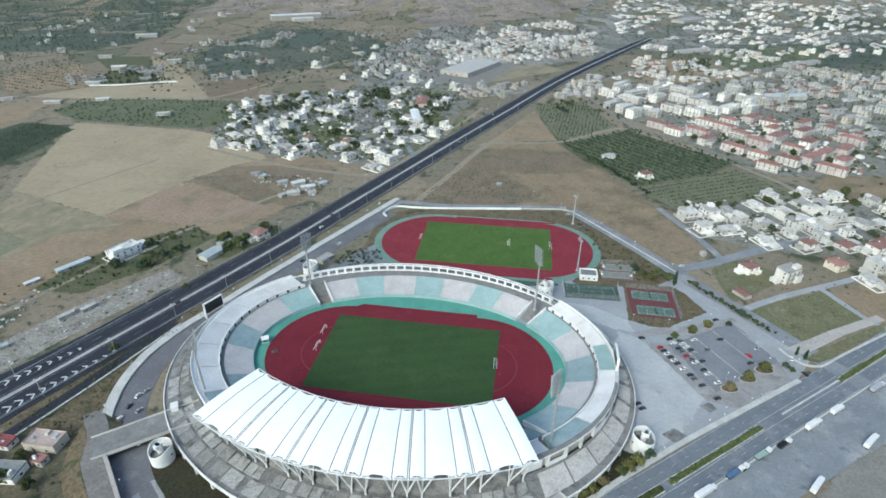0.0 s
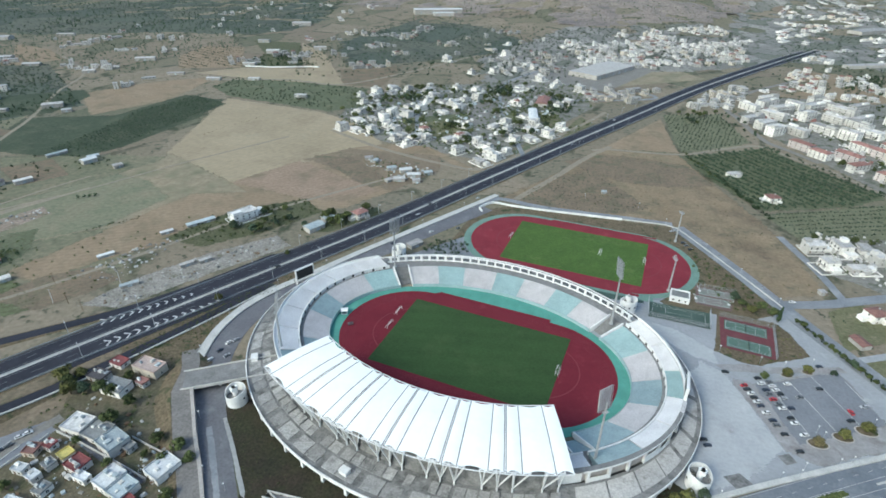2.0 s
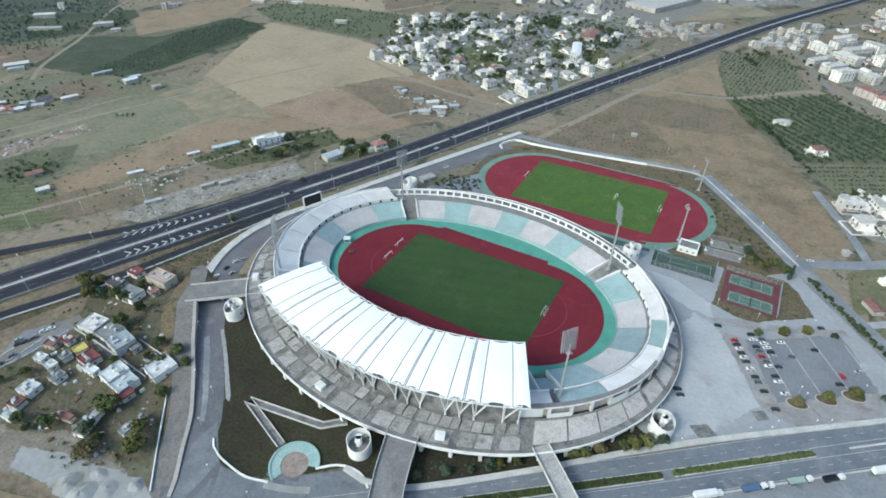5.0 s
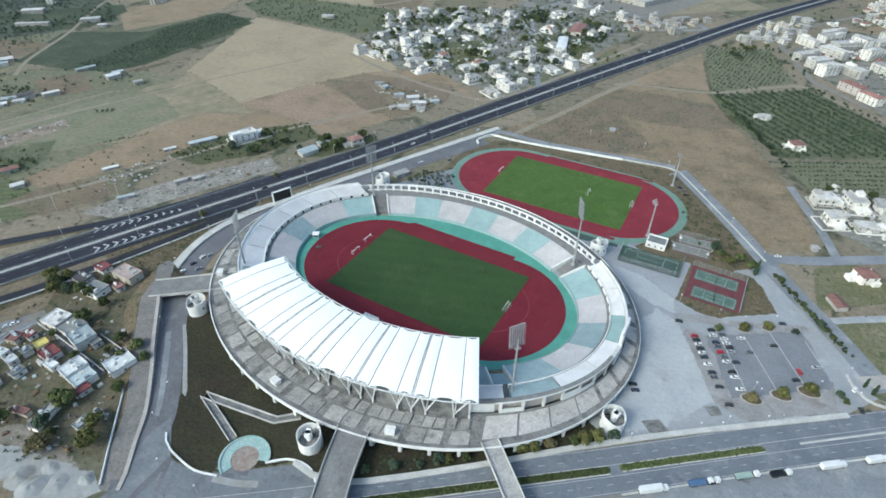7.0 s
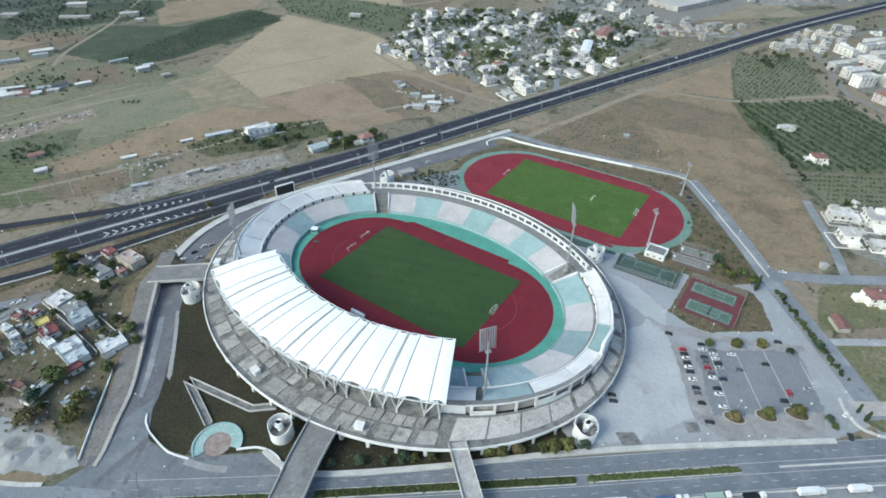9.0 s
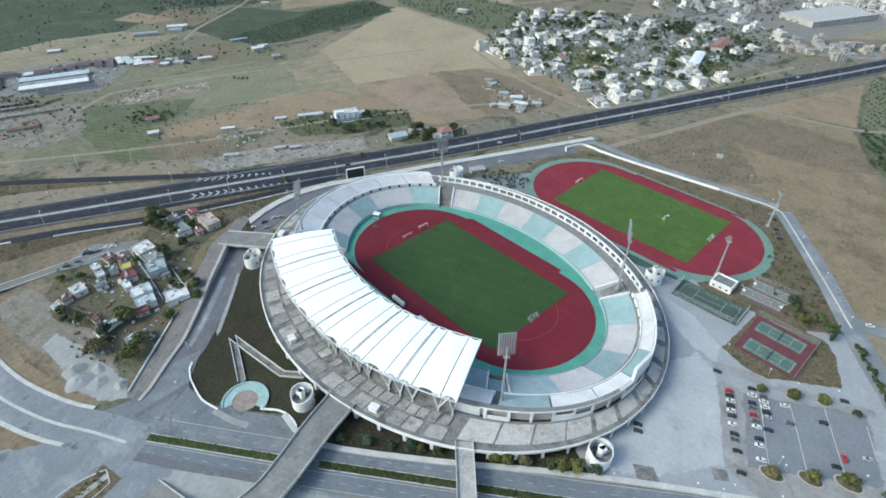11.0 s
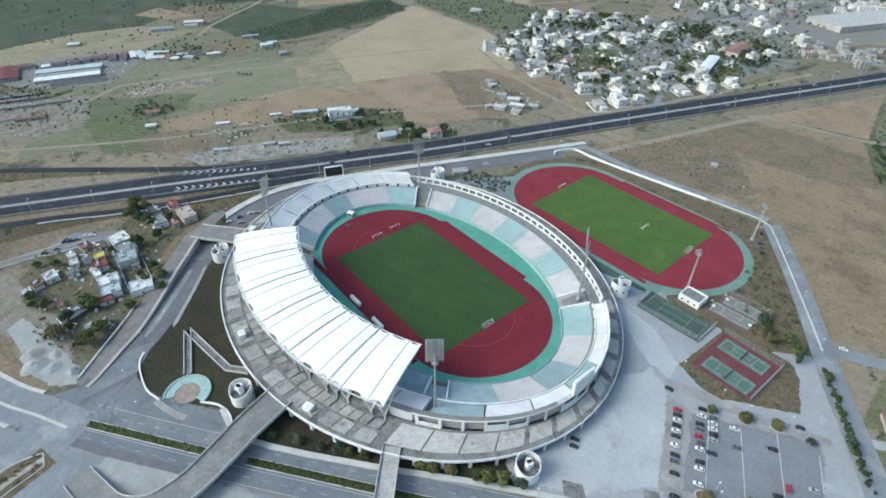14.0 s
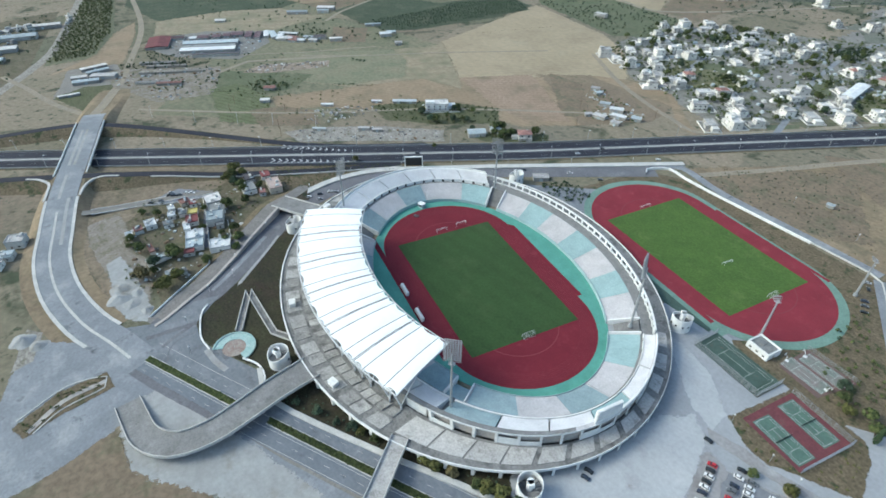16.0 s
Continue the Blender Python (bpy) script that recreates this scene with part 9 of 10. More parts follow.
for cx, cy in ((147.3, 307.0), (149.0, 325.5)):
    patch("tennis_court", turned(cx, cy, 25.5, 10.8, -10), 0.38, "court_green", "green hard tennis court", "court")
    court_lines(cx, cy, 23.8, 9.4, -10, 0.40)
    net = thing("tennis_net", "dark tennis net between two posts", "net", pose(cx, cy, 0.38, 0, 0, -10), "tennis nets")
    part("mesh", Geo().box(0, 0, 0.05, 0.06, 10.4, 0.85), M["void"], net)
    for y in (-5.3, 5.3):
        part("post", Geo().tube((0, y, 0), (0, y, 1.05), 0.07, n=6), M["steel"], net)
patch("hard_court", [(87.5, 323.5), (89, 342), (129, 338), (126.5, 319.5)], 0.30, "court_dark", "dark green fenced hard court", "court")
court_lines(108, 331, 34, 14, -6, 0.32)
patch("ball_court", [(122, 348), (124, 372), (151, 370), (144, 344)], 0.30, "court_worn", "worn reddish surface round the basketball courts", "court")
for cx, cy in ((133, 353.5), (137, 364.5)):
    patch("basketball_court", turned(cx, cy, 23, 9.6, -6), 0.31, "court_grey", "worn grey-green basketball court", "court")
for cx, cy, a in ((133, 353.5, -6), (137, 364.5, -6)):
    court_lines(cx, cy, 22, 9, a, 0.33)
    for sg in (-1, 1):
        p = pose(cx, cy, 0.3, 0, 0, a) @ Vector((sg * 11.5, 0, 0))
        hoop = thing("basketball_hoop", "white basketball stand with backboard", "basketball hoop", pose(p.x, p.y, 0.3, 0, 0, a + (90 if sg < 0 else -90)), "basketball hoops")
        part("stand", Geo().box(0, -0.6, 0, 1.6, 1.8, 0.35).tube((0, -0.5, 0.3), (0, 0.4, 3.0), 0.14, n=8).tube((0, 0.4, 3.0), (0, 1.4, 3.2), 0.10, n=6), M["white_wall"], hoop)
        part("backboard", Geo().box(0, 1.45, 2.8, 1.8, 0.08, 1.1), M["white_wall"], hoop, "white backboard")
        ring = [(0.23 * math.cos(i * .7854), 1.75 + 0.23 * math.sin(i * .7854), 3.05) for i in range(9)]
        g = Geo()
        for p0, p1 in zip(ring, ring[1:]):
            g.tube(p0, p1, 0.03, n=4)
        part("rim", g, M["roof_red"], hoop, "orange steel rim")


def fence(path, height, label, step=3.0, group="court fences"):
    ob = thing("fence", label, "fence", None, group)
    total = length_of(path)
    n = max(2, int(total / step))
    post = Geo().tube((0, 0, 0), (0, 0, height), 0.09, n=6).mesh("post", M["galvanised"])
    pts = []
    for i in range(n + 1):
        p, h = along(path, total * i / n - 1e-4)
        add_copy("post", post, ob, p.x, p.y, p.z)
        pts.append(p)
    g = Geo()
    for p, q in zip(pts, pts[1:]):
        k = max(2, int(height / 0.35))
        for j in range(k + 1):
            g.tube((p.x, p.y, p.z + 0.1 + j * (height - 0.1) / k), (q.x, q.y, q.z + 0.1 + j * (height - 0.1) / k), 0.045, n=3, caps=False)
    part("wire_mesh", g, M["galvanised"], ob, "grey wire mesh")


fence([(167, 331, 0.3), (161, 297, 0.3)], 4.0, "tall dark wire fence beside the tennis courts")
fence([(135, 336.5, 0.3), (167, 331, 0.3)], 4.0, "tall dark wire fence beside the tennis courts")
fence([(87.5, 323.5, 0.3), (126.5, 319.5, 0.3)], 4.0, "tall wire fence of the dark hard court")
fence([(87.5, 323.5, 0.3), (89, 342, 0.3)], 4.0, "tall wire fence of the dark hard court")
fence([(126.5, 319.5, 0.3), (129, 338, 0.3)], 4.0, "tall wire fence of the dark hard court")
fence([(124, 372, 0.3), (151, 370, 0.3)], 3.0, "wire fence behind the basketball courts")

# dull plates set into the forecourt
patch("drain_plate", [(142.5, 219), (148.5, 222), (151, 217), (145.5, 214)], 0.27, "concrete", "dark square patch in the paving", "paving patch")
patch("drain_plate", [(114, 199), (122, 203), (127, 198), (119, 193)], 0.27, "concrete", "dark square patch in the paving", "paving patch")
patch("path", [(124, 283), (140, 287.5), (152, 287.5), (196, 300), (199, 296), (152, 283), (128, 279)], 0.29, "lot_edge", "dull grey path along the car park", "path", 1.5)
g = Geo()
for a, b in (((150.8, 271.4), (162.4, 237.1)), ((163, 279.1), (176.6, 244.1)), ((177.3, 286), (190.4, 252.5)), ((194.9, 287.5), (201.1, 268.7))):
    g.sweep([(*a, 0.30), (*b, 0.30)], [(-0.2, 0), (0.2, 0)])
solo("bay_lines", g, M["kerb"], "worn white lines between the parking rows", "road marking", "stuff")
for x, y, r in ((164.7, 232.5, 4.2), (178.8, 240.4, 4.2), (192.4, 248.2, 4.6), (163.3, 284, 2.6), (176.1, 290, 2.6)):
    isl = [(x + r * math.cos(a) * 1.3, y + r * 0.8 * math.sin(a)) for a in [i * math.pi / 8 for i in range(16)]]
    isl_ob = thing("planting_island", "kerbed earth island round a car park tree", "planting island", None, "planting islands")
    part("kerb", Geo().prism(isl, 0.1, 0.42), M["footway"], isl_ob)
    part("earth", Geo().prism([(x + (px - x) * 0.86, y + (py - y) * 0.86) for px, py in isl], 0.3, 0.46), M["verge"], isl_ob, "bare earth with dry leaves")

# the fountain court and the sunken ramps on the lawn
fountain = thing("fountain", "round teal fountain basin with a red-brown middle", "fountain", pose(-51, 112.5, 0.16, 0, 0, 48) @ Matrix.Diagonal((1.0, 1.0, 1.0, 1)))
ring = lambda r: [(r * math.cos(a), r * math.sin(a)) for a in [i * math.pi / 20 for i in range(40)]]
g = Geo()
for r0, r1, z in ((6.2, 11.2, 0.45), (10.6, 11.4, 0.95)):
    g.rows([[(r0 * c, r0 * s, 0.0), (r0 * c, r0 * s, z), (r1 * c, r1 * s, z), (r1 * c, r1 * s, 0.0)] for c, s in [(math.cos(i * math.pi / 20), math.sin(i * math.pi / 20)) for i in range(-4, 23)]])
part("basin", g, mat("faded_teal_paint", (0.25, 0.38, 0.365), (0.34, 0.44, 0.425), 4, 0.7, 0.8, 0.2, patch=((0.42, 0.44, 0.42), 3, 0.36, 0.08)), fountain, "faded teal painted ring")
part("floor", Geo().prism(ring(6.3), 0, 0.2), mat("red_brown_tiles", (0.23, 0.165, 0.14), (0.30, 0.27, 0.245), 3, 0.8, 0.6, 0.2), fountain, "red-brown tiled middle")
part("jet_pipe", Geo().tube((0, 0, 0.2), (0, 0, 1.2), 0.15, n=8), M["galvanised"], fountain)
for path in ([(-92, 134, 0), (-62, 118.5, 0)], [(-92, 134, 0), (-50, 134.5, 0), (-40, 141, 0)]):
    ramp = thing("ramp", "narrow grey ramp between pale low walls on the lawn", "ramp", None, "lawn ramps")
    part("floor", Geo().sweep(path, [(1.6, -0.1), (1.6, 0.24), (-1.6, 0.24), (-1.6, -0.1)]), M["concrete"], ramp)
    for sg in (1, -1):
        part("side_wall", Geo().sweep(shift(path, sg * 1.8), [(0.22, 0), (0.22, 1.3), (-0.22, 1.3), (-0.22, 0)]), M["kerb"], ramp, "pale low side wall")


# ---- sports gear ----
def goal(x, y, turn, z=0.42):
    ob = thing("football_goal", "white football goal with net", "goal", pose(x, y, z, 0, 0, turn), "football goals")
    for s in (-3.66, 3.66):
        part("post", Geo().tube((s, 0, 0), (s, 0, 2.44), 0.10, n=8), M["white_wall"], ob)
        part("stay", Geo().tube((s, 0, 2.44), (s, 1.2, 2.2), 0.06, n=6).tube((s, 1.2, 2.2), (s, 2.0, 0), 0.06, n=6), M["white_wall"], ob)
    part("crossbar", Geo().tube((-3.66, 0, 2.44), (3.66, 0, 2.44), 0.10, n=8), M["white_wall"], ob)
    g = Geo()
    for i in range(13):
        s = -3.66 + i * 0.61
        g.tube((s, 1.2, 2.2), (s, 2.0, 0), 0.025, n=3, caps=False)
        g.tube((s, 0, 2.44), (s, 1.2, 2.2), 0.025, n=3, caps=False)
    for j in range(5):
        f = j / 4
        g.tube((-3.66, 1.2 + .8 * f, 2.2 * (1 - f)), (3.66, 1.2 + .8 * f, 2.2 * (1 - f)), 0.025, n=3, caps=False)
    part("net", g, M["white_wall"], ob, "thin white net")


goal(-78, 267, 81)
goal(-77, 283, 81)
goal(31, 251.5, -99)
goal(-18.5, 411.5, 82)
goal(88.5, 397, -98)
goal(56, 402, 82)


def dugout(x, y, turn):
    ob = thing("dugout", "long white team shelter beside the track", "team shelter", pose(x, y, 0.4, 0, 0, turn), "team shelters")
    prof = [(0.9, 0.0), (1.0, 1.2), (0.7, 1.9), (0.0, 2.2), (-0.8, 2.15), (-0.8, 2.25), (0.0, 2.32), (0.78, 2.0), (1.12, 1.2), (1.05, 0.0)]
    part("canopy", Geo().rows([[(sx, py, pz) for py, pz in prof] for sx in (-5.0, 5.0)], 0, True), M["white_wall"], ob, "curved white canopy")
    for sx in (-5.0, 5.0):
        part("side", Geo().add([(sx, py, pz) for py, pz in prof[:5]] + [(sx, -0.4, 0)], [(0, 1, 2, 3, 4, 5), (5, 4, 3, 2, 1, 0)]), M["steel"], ob, "clear side panel")
    part("bench", Geo().box(0, 0.4, 0.4, 9.4, 0.5, 0.1).box(0, 0.65, 0, 9.4, 0.1, 0.9), M["tier_blue"], ob, "blue bench")


dugout(-39, 213.5, 171)
dugout(-15.5, 209.5, 171)
mat_ob = thing("landing_mat", "low dark red landing mat beside the track", "landing mat", pose(-104, 262, 0.35, 0, 0, 30))
part("cushion", Geo().box(0, 0, 0, 3.6, 3.0, 0.6, 0, 0, 0.96), M["court_red"], mat_ob)
part("cover", Geo().box(0, 0, 0.6, 3.7, 3.1, 0.08), M["roof_maroon"], mat_ob, "dull maroon cover")
hut = thing("judges_hut", "small blue-white timing hut at the track's edge", "hut", pose(-112.5, 272, 0.3, 0, 0, 20))
part("wall", Geo().box(0, 0, 0, 4.2, 3.6, 3.0), M["tier_blue"], hut)
part("roof", Geo().box(0, 0, 3.0, 4.8, 4.2, 0.25), M["white_wall"], hut)
part("window", Geo().box(0, -1.82, 1.2, 3.0, 0.08, 1.1), M["pane"], hut)


# ---- vehicles ----
def car(colour, seed=0):
    ob = thing("car", colour + " parked car with dark windows", "car", None, "cars")
    L, W = 4.3, 1.76
    prof = [(-L / 2, 0.35), (-L / 2, 0.80), (-L / 2 + 0.25, 0.98), (L / 2 - 1.1, 0.98), (L / 2 - 0.15, 0.78), (L / 2, 0.6), (L / 2, 0.35)]
    rows = []
    for y, k in ((-W / 2, 0.97), (-W / 2 + 0.08, 1.0), (W / 2 - 0.08, 1.0), (W / 2, 0.97)):
        rows.append([(x * k, y, 0.35 + (z - 0.35) * (0.9 if k < 1 else 1.0)) for x, z in prof])
    g = Geo().rows(rows, 0, True)
    g.add(rows[0], [tuple(range(7))[::-1]]).add(rows[-1], [tuple(range(7))])
    part("body", g, CAR_PAINT[colour], ob)
    cab = [(-1.75, 0.96), (-1.35, 1.44), (0.35, 1.46), (1.05, 0.96)]
    rows = [[(x, y * (1.0 if z < 1 else 0.84), z) for x, z in cab] for y in (-W / 2 + 0.1, W / 2 - 0.1)]
    g = Geo().rows(rows, 0, True)
    g.add(rows[0], [(3, 2, 1, 0)]).add(rows[1], [(0, 1, 2, 3)])
    part("cabin_glass", g, M["pane"], ob, "dark car windows")
    part("roof", Geo().add([(x, y, z) for x, y, z in ((-1.34, -0.66, 1.45), (0.36, -0.66, 1.47), (0.36, 0.66, 1.47), (-1.34, 0.66, 1.45), (-1.28, -0.6, 1.5), (0.28, -0.6, 1.51), (0.28, 0.6, 1.51), (-1.28, 0.6, 1.5))], [(4, 5, 6, 7), (0, 1, 5, 4), (1, 2, 6, 5), (2, 3, 7, 6), (3, 0, 4, 7)]), CAR_PAINT[colour], ob)
    wheel = Geo().tube((0, -0.1, 0), (0, 0.1, 0), 0.32, n=12).mesh("wheel", M["tyre"])
    for x in (-1.35, 1.35):
        for y in (-0.8, 0.8):
            add_copy("wheel", wheel, ob, x, y, 0.32)
    for y in (-0.55, 0.55):
        part("headlight", Geo().box(L / 2 - 0.03, y, 0.62, 0.1, 0.34, 0.14), M["steel"], ob)
    return ob


CARS, SEEN = {c: car(c) for c in CAR_PAINT if c not in ("blue", "pale green")}, []


def put_car(colour, x, y, turn, z=0.30):
    proto, m = CARS[colour], pose(x, y, z, 0, 0, turn)
    if colour in SEEN:
        return copy_thing(proto, m)
    SEEN.append(colour)
    proto.matrix_basis = m


rnd = random.Random(17)
ROW_A = (("red", 136.7, 267.9), ("black", 137.8, 264.9), ("white", 139.2, 261.9), ("black", 140.1, 258.9), ("white", 141.1, 255.9), ("dark blue", 142.1, 252.9), ("white", 143.9, 248.3), ("dark blue", 146.0, 243.2), ("grey", 147.1, 240.1), ("black", 149.6, 234.5))
ROW_B = (("black", 145.8, 276.4), ("white", 146.9, 272.2), ("dark blue", 148.1, 267.2), ("grey", 148.8, 264.1), ("red", 150.4, 260.2), ("grey", 152.0, 256.9), ("white", 153.3, 253.9), ("black", 155.7, 247.5), ("white", 156.9, 244.0), ("white", 159.3, 236.6))
ROW_C = (("grey", 151.6, 274.7), ("white", 152.5, 271.5), ("white", 153.7, 268.5), ("black", 155.0, 265.6), ("silver", 156.0, 262.6), ("dark blue", 158.2, 255.4), ("white", 161.3, 275.5), ("grey", 165.2, 265.8), ("black", 178.0, 276.1), ("black", 186.8, 253.8), ("silver", 197.6, 267.0), ("dark blue", 184.3, 297.0), ("black", 153.8, 224.2))
for c, x, y in ROW_A + ROW_B + ROW_C:
    put_car(c, x, y, 19 + rnd.choice((0, 180)) + rnd.uniform(-3, 3))
for c, x, y, a in (("red", 189, 260.6, 110), ("white", 214, 258, 60), ("black", 214.5, 244.4, 100), ("black", 108, 220, 20), ("dark blue", 109.5, 216.5, 20), ("black", 128.3, 277.3, 8), ("white", 188, 367, 10), ("white", -170, 224, 80), ("silver", -167, 227.5, 70), ("white", -171.5, 207, 75), ("silver", -164, 213, 65), ("dark blue", -171, 216, 75), ("white", -87, 400, 57), ("grey", -66, 413, 57), ("dark blue", -112, 372, 57), ("black", 119, 452, 118), ("dark blue", 123, 438.5, 30), ("grey", 125, 434, 30), ("black", 127.5, 428, 30), ("silver", 116, 458, 30), ("silver", -14.5, 64, -65), ("white", -62, 480, 60), ("black", -103, 455, 60), ("white", -108, 430, 60), ("silver", 20, 668, 60), ("black", -186, 314, 60), ("white", 72, 792, 60), ("black", -229, 105, 60), ("grey", -228, 112, 60), ("black", -233, 119, 70), ("dark blue", -231, 122, 70), ("grey", -229.5, 125.5, 70), ("white", -229, 131.5, 50), ("white", -227, 134.5, 50), ("silver", -236, 121, 70)):
    put_car(c, x, y, a, 0.32 if c != "silver" or x != -14.5 else 0.3)


def truck(x, y, turn, length, body, label, flat=False):
    ob = thing("truck", label, "truck", pose(x, y, 0.22, 0, 0, turn), "parked trucks")
    part("chassis", Geo().box(0, 0, 0.6, length, 2.2, 0.4), M["tyre"], ob)
    if flat:
        part("load_bed", Geo().box(-1.4, 0, 1.0, length - 3.0, 2.5, 0.25).box(-1.4, 1.2, 1.25, length - 3.0, 0.1, 0.8).box(-1.4, -1.2, 1.25, length - 3.0, 0.1, 0.8), CAR_PAINT[body], ob)
    else:
        n, rows = int((length - 3.0) / 0.25), []
        for i in range(n + 1):
            hw, px = (1.25, 1.29, 1.29, 1.25)[i % 4], -length / 2 + 0.1 + i * 0.25
            rows.append([(px, -hw, 1.0), (px, -hw, 3.7), (px, hw, 3.7), (px, hw, 1.0)])
        g = Geo().rows(rows, 0, True).add(rows[0], [(0, 1, 2, 3)]).add(rows[-1], [(3, 2, 1, 0)])
        part("cargo_box", g, CAR_PAINT[body], ob)
    part("cab", Geo().box(length / 2 - 1.1, 0, 0.8, 2.0, 2.4, 1.9, 0, 0, 0.92), CAR_PAINT["white"], ob, "white driver's cab")
    part("windscreen", Geo().box(length / 2 - 0.13, 0, 1.8, 0.1, 2.0, 0.8), M["pane"], ob)
    wheel = Geo().tube((0, -0.15, 0), (0, 0.15, 0), 0.5, n=12).mesh("wheel", M["tyre"])
    for px in (-length / 2 + 1.2, -length / 2 + 2.5, length / 2 - 1.2):
        for py in (-1.05, 1.05):
            add_copy("wheel", wheel, ob, px, py, 0.5)


for x, y, a, L, b, lab, fl in ((122, 164, 29, 13, "white", "long white box truck parked beside the road", False), (141, 175, 29, 11, "blue", "blue flatbed truck parked beside the road", True), (146.5, 178, 29, 5, "dark blue", "small dark blue truck parked beside the road", True), (160, 186, 29, 11, "pale green", "pale green truck with open bed beside the road", True), (174, 192.5, 29, 9.5, "black", "dark truck with open bed beside the road", True), (196, 205, 29, 12, "white", "white box truck parked beside the road", False), (215, 215.5, 29, 10, "white", "white box truck parked beside the road", False), (249, 233, 29, 12, "silver", "grey box truck parked beside the road", False), (176, 168, 40, 12, "white", "white box truck on the rough bank", False), (219, 194, 35, 13, "white", "white box truck parked in the lay-by", False), (236, 201, 35, 9, "silver", "grey truck parked in the lay-by", False)):
    truck(x, y, a, L, b, lab, fl)


# ---- street lamps ----
def lamp(kind):
    ob = thing("street_lamp", "tall grey steel street lamp with one arm" if kind == "arm" else "short grey lamp post with a pale globe", "street lamp", None, "highway lamps" if kind == "arm" else "path lamps")
    if kind == "arm":
        part("pole", Geo().tube((0, 0, 0), (0, 0, 10.5), 0.20, 0.12, 8), M["galvanised"], ob)
        part("arm", Geo().tube((0, 0, 10.3), (0, 2.4, 10.9), 0.10, n=6), M["galvanised"], ob)
        part("lamp_head", Geo().box(0, 2.7, 10.8, 0.45, 1.2, 0.25), M["steel"], ob, "flat pale lamp head")
    else:
        part("pole", Geo().tube((0, 0, 0), (0, 0, 5.0), 0.12, 0.08, 8), M["galvanised"], ob)
        g = Geo()
        for j in range(6):
            a0, a1 = -1.57 + j * 0.5236, -1.57 + (j + 1) * 0.5236
            g.tube((0, 0, 5.35 + 0.42 * math.sin(a0)), (0, 0, 5.35 + 0.42 * math.sin(a1)), max(0.01, 0.42 * math.cos(a0)), max(0.01, 0.42 * math.cos(a1)), 10, caps=False)
        part("globe", g, M["white_wall"], ob, "pale round globe")
    return ob


LAMPS, LIT = {"arm": lamp("arm"), "globe": lamp("globe")}, []


def put_lamp(kind, x, y, turn, z=0.2):
    m = pose(x, y, z, 0, 0, turn)
    if kind in LIT:
        return copy_thing(LAMPS[kind], m)
    LIT.append(kind)
    LAMPS[kind].matrix_basis = m


s = 250.0
while s < 1450:
    p, h = along(HIGHWAY, s)
    n = Vector((-math.sin(radians(h)), math.cos(radians(h)), 0))
    a = p - n * 16.4
    put_lamp("arm", a.x, a.y, h)
    b = p + n * 16.4
    put_lamp("arm", b.x, b.y, h + 180)
    s += 42.0
for x, y in ((-111, 131), (-126, 137), (-149, 166), (-104, 114), (-181, 212), (-186, 250), (-172, 290), (-150, 325), (-126, 366), (-98, 412), (-70, 456), (128, 296), (150, 291), (163, 290), (180, 297), (166, 240), (168, 236.5), (197, 253), (176.7, 223), (149.5, 208), (152.7, 213), (213, 268.5), (214, 252), (224, 246), (160, 398), (140, 432), (112, 472), (90, 500), (40, 510), (178, 362), (-84, 96), (-60, 92), (110, 186), (140, 204), (170, 220)):
    put_lamp("globe", x, y, 0)
# pale concrete poles beside the slip road
for x, y in ((-393, 138), (-358, 170), (-333, 203), (-311, 230), (-284, 262)):
    pole = thing("utility_pole", "tall slim pale concrete utility pole", "utility pole", pose(x, y, 0, -3, 2, 40), "utility poles")
    part("pole", Geo().tube((0, 0, 0), (0, 0, 11.5), 0.24, 0.15, 8), M["kerb"], pole)
    part("crossbar", Geo().box(0, 0, 10.9, 2.0, 0.14, 0.16), M["galvanised"], pole)
# power poles across the plain
for i, (x, y) in enumerate([(-330, 250), (-300, 232), (-284, 228), (-380, 215), (-362, 205), (-176, 502), (-150, 470), (-118, 545), (-222, 372), (-430, 170)]):
    pole = thing("power_pole", "slim wooden power pole with crossbar", "power pole", pose(x, y, 0, 0, 0, 60), "power poles")
    part("pole", Geo().tube((0, 0, 0), (0, 0, 9.5), 0.20, 0.13, 7), M["joinery"], pole)
    part("crossbar", Geo().box(0, 0, 8.9, 2.2, 0.14, 0.16), M["joinery"], pole)


# ---- clutter of the yards ----
def clutter(name, poly, count, seed, label, sizes=(0.6, 3.0), mats=("rubble", "roof_tin", "roof_flat", "joinery")):
    rnd, g, n = random.Random(seed), Geo(), 0
    x0, x1, y0, y1 = min(p[0] for p in poly), max(p[0] for p in poly), min(p[1] for p in poly), max(p[1] for p in poly)
    while n < count:
        x, y = rnd.uniform(x0, x1), rnd.uniform(y0, y1)
        if inside(x, y, poly):
            s = rnd.uniform(*sizes)
            g.box(x, y, 0.05, s, s * rnd.uniform(0.4, 1.6), s * rnd.uniform(0.25, 0.7), rnd.uniform(0, 180), rnd.randrange(len(mats)), rnd.uniform(0.5, 1.0))
            n += 1
    solo(name, g, [M[k] for k in mats], label, "scrap", "stuff")


clutter("scrap_heap", [(-288, 238), (-279, 268), (-248, 316), (-212, 355), (-197, 345), (-234, 290), (-262, 241)], 120, 1, "heaps of pale rubble and scrap beside the highway", (0.4, 2.2), ("rubble", "kerb", "concrete", "joinery", "concrete"))
clutter("scrap_heap", [(-330, 262), (-300, 330), (-282, 330), (-290, 262)], 120, 2, "scattered scrap and building rubble", (0.4, 2.2), ("rubble", "kerb", "concrete"))
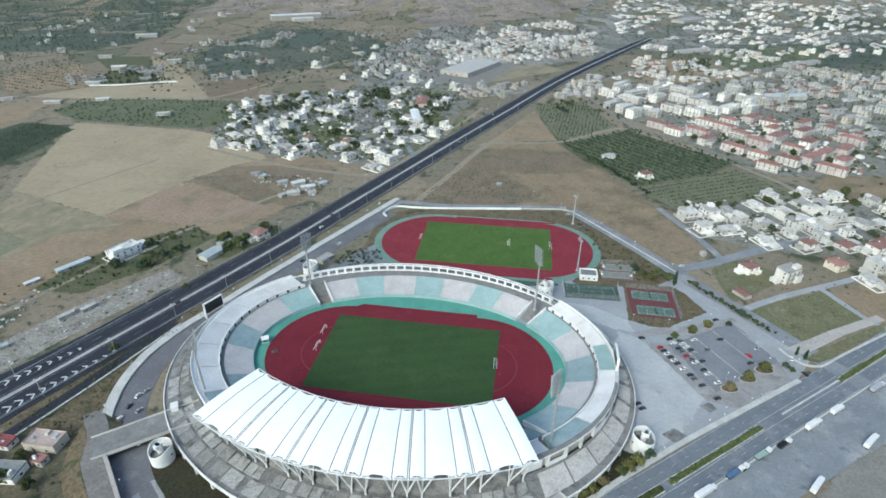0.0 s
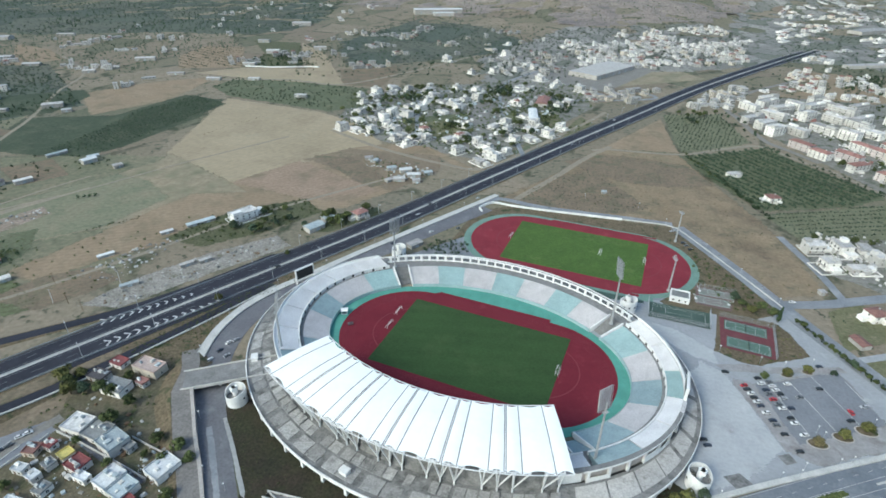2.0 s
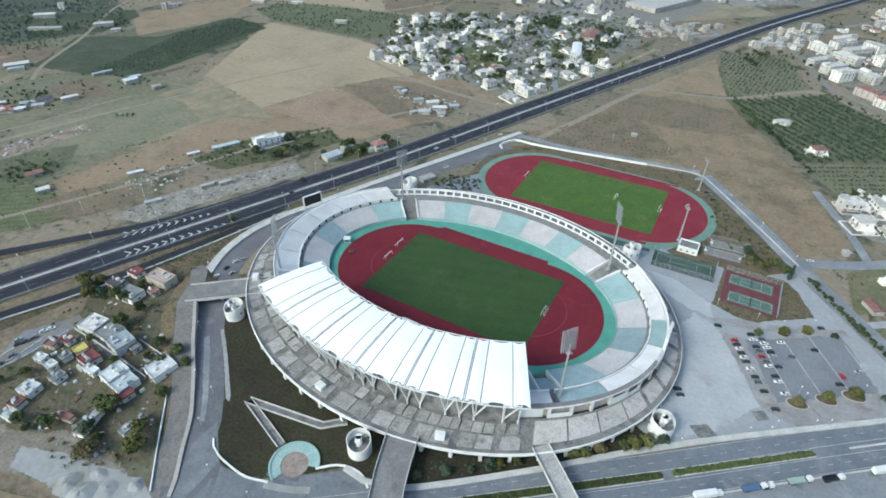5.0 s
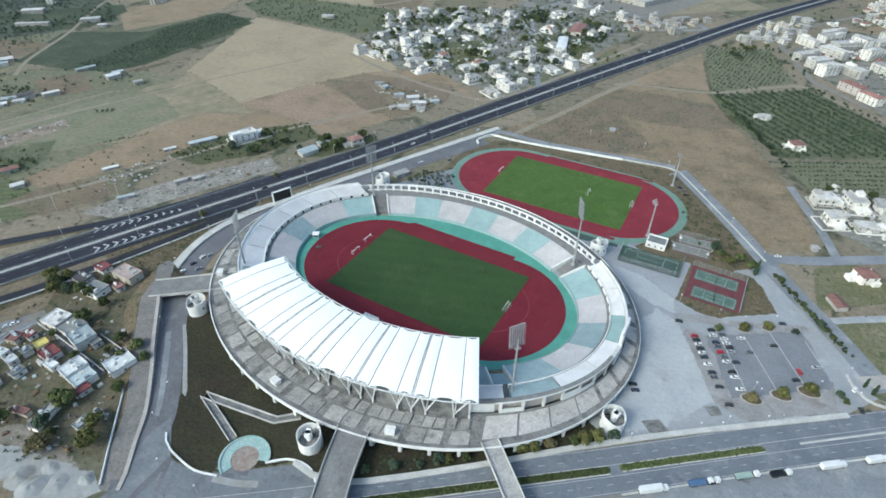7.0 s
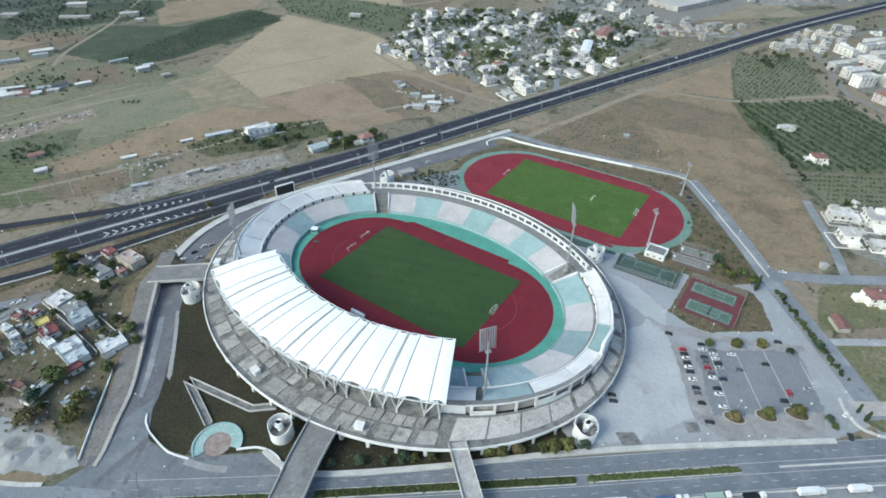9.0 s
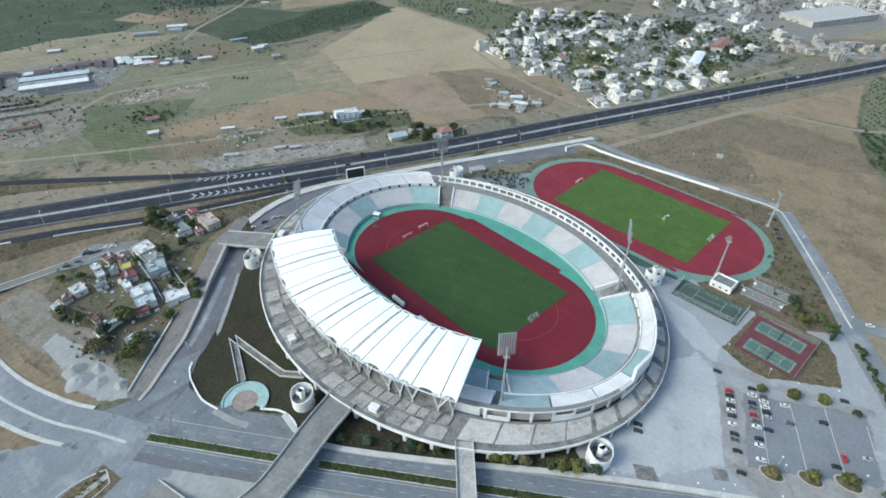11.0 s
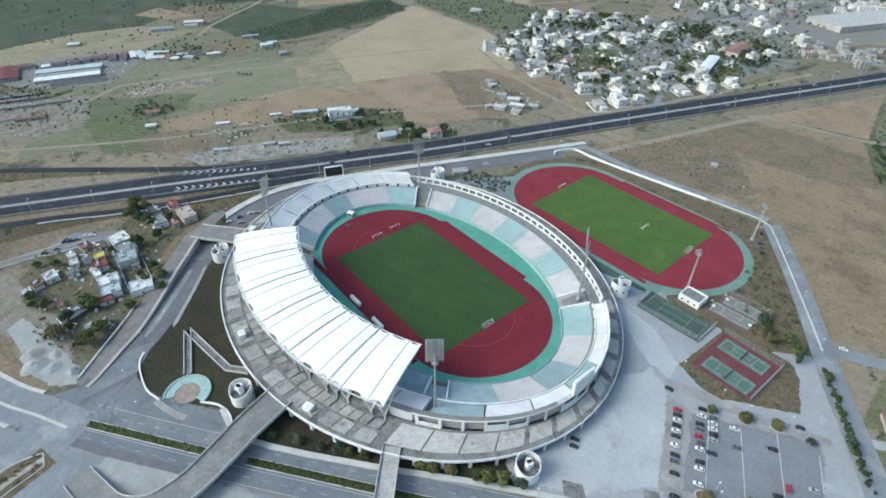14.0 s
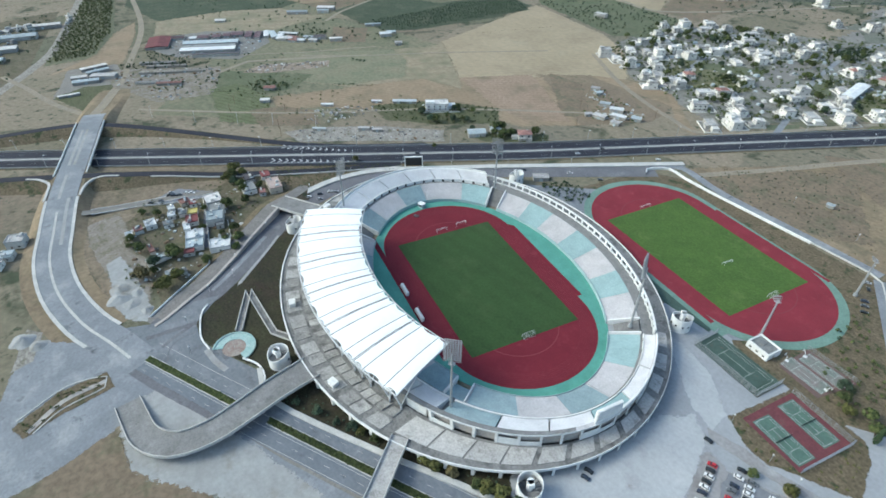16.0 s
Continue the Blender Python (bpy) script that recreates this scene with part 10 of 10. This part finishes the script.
clutter("scrap_heap", [(-555, 125), (-500, 235), (-420, 205), (-430, 150), (-500, 122)], 140, 3, "scattered scrap in the factory yards", (0.6, 3.0))
clutter("scrap_heap", [(-640, 180), (-650, 250), (-600, 320), (-530, 290), (-540, 210)], 110, 4, "crates and scrap round the factory", (0.8, 3.0), ("joinery", "concrete", "roof_tin", "kerb"))
clutter("scrap_heap", [(-212, 112), (-215, 165), (-150, 150), (-116, 88), (-160, 80), (-200, 84)], 170, 5, "scrap and small sheds between the houses", (0.5, 2.4), ("rubble", "roof_tin", "roof_flat", "kerb", "joinery"))
clutter("scrap_heap", [(-205, 535), (-200, 560), (-130, 545), (-125, 500), (-160, 495), (-172, 520)], 80, 6, "farm clutter round the sheds", (0.6, 2.6), ("joinery", "concrete", "roof_tin", "kerb"))
clutter("scrap_heap", [(-700, -30), (-800, 110), (-740, 40), (-560, -20)], 160, 12, "dark scrap and sheds beyond the creek", (1.5, 7.0), ("joinery", "roof_tin", "concrete"))
clutter("scrap_heap", [(-466, 251), (-479, 278), (-463, 318), (-449, 351), (-431, 342), (-440, 305), (-449, 274)], 110, 7, "heaps of dumped rubble on the plain", (0.5, 2.6), ("rubble", "kerb", "concrete"))
def mound(x, y, r, h, seed):
    """A heap of loose earth with a lumpy outline."""
    g, n, k = Geo(), 22, 7
    rows = []
    for j in range(k + 1):
        f = j / k
        ring = []
        for i in range(n):
            a = 2 * math.pi * i / n
            q = 1 + 0.35 * noise.noise(Vector((math.cos(a) * 1.3, math.sin(a) * 1.3, seed)))
            z = h * (math.cos(math.pi * f) * 0.5 + 0.5) * (1 + 0.35 * noise.noise(Vector((f * 2, a, seed + 5.0)))) - 0.1
            ring.append((x + r * f * q * math.cos(a), y + r * f * q * math.sin(a), z))
        rows.append(ring)
    g.rows(rows, 0, True)
    ob = solo("earth_mound", g, M["pale_dust"], "pale heap of loose earth on bare ground", "earth mound", "", "earth mounds")
    for p in ob.data.polygons:
        p.use_smooth = True


for i, (x, y, r, h) in enumerate([(-137, 69, 7.5, 1.8), (-128, 68, 8.5, 2.2), (-119, 73, 6.5, 1.5), (-109, 79, 4.5, 2.0), (-128, 77, 5.5, 1.3), (-120, 18, 8.0, 2.6), (-112, 24, 6.0, 2.0)]):
    mound(x, y, r, h, i * 3.1)
clutter("scrap_heap", [(232, 492), (300, 500), (330, 440), (270, 400), (226, 420)], 120, 9, "walls and garden clutter between the houses", (0.8, 4.0), ("house", "roof_flat", "kerb"))
clutter("scrap_heap", [(-290, 640), (-320, 820), (-200, 900), (-60, 940), (0, 850), (-30, 690), (-80, 590), (-180, 610)], 260, 10, "garden walls and sheds between the village houses", (1.0, 5.5), ("house", "roof_flat", "kerb", "roof_tin"))
clutter("scrap_heap", [(310, 690), (375, 570), (470, 560), (540, 640), (490, 790), (380, 780), (300, 800), (260, 900), (420, 980)], 420, 11, "walls and clutter between the terraces", (1.0, 6.0), ("house", "roof_flat", "kerb", "roof_red"))
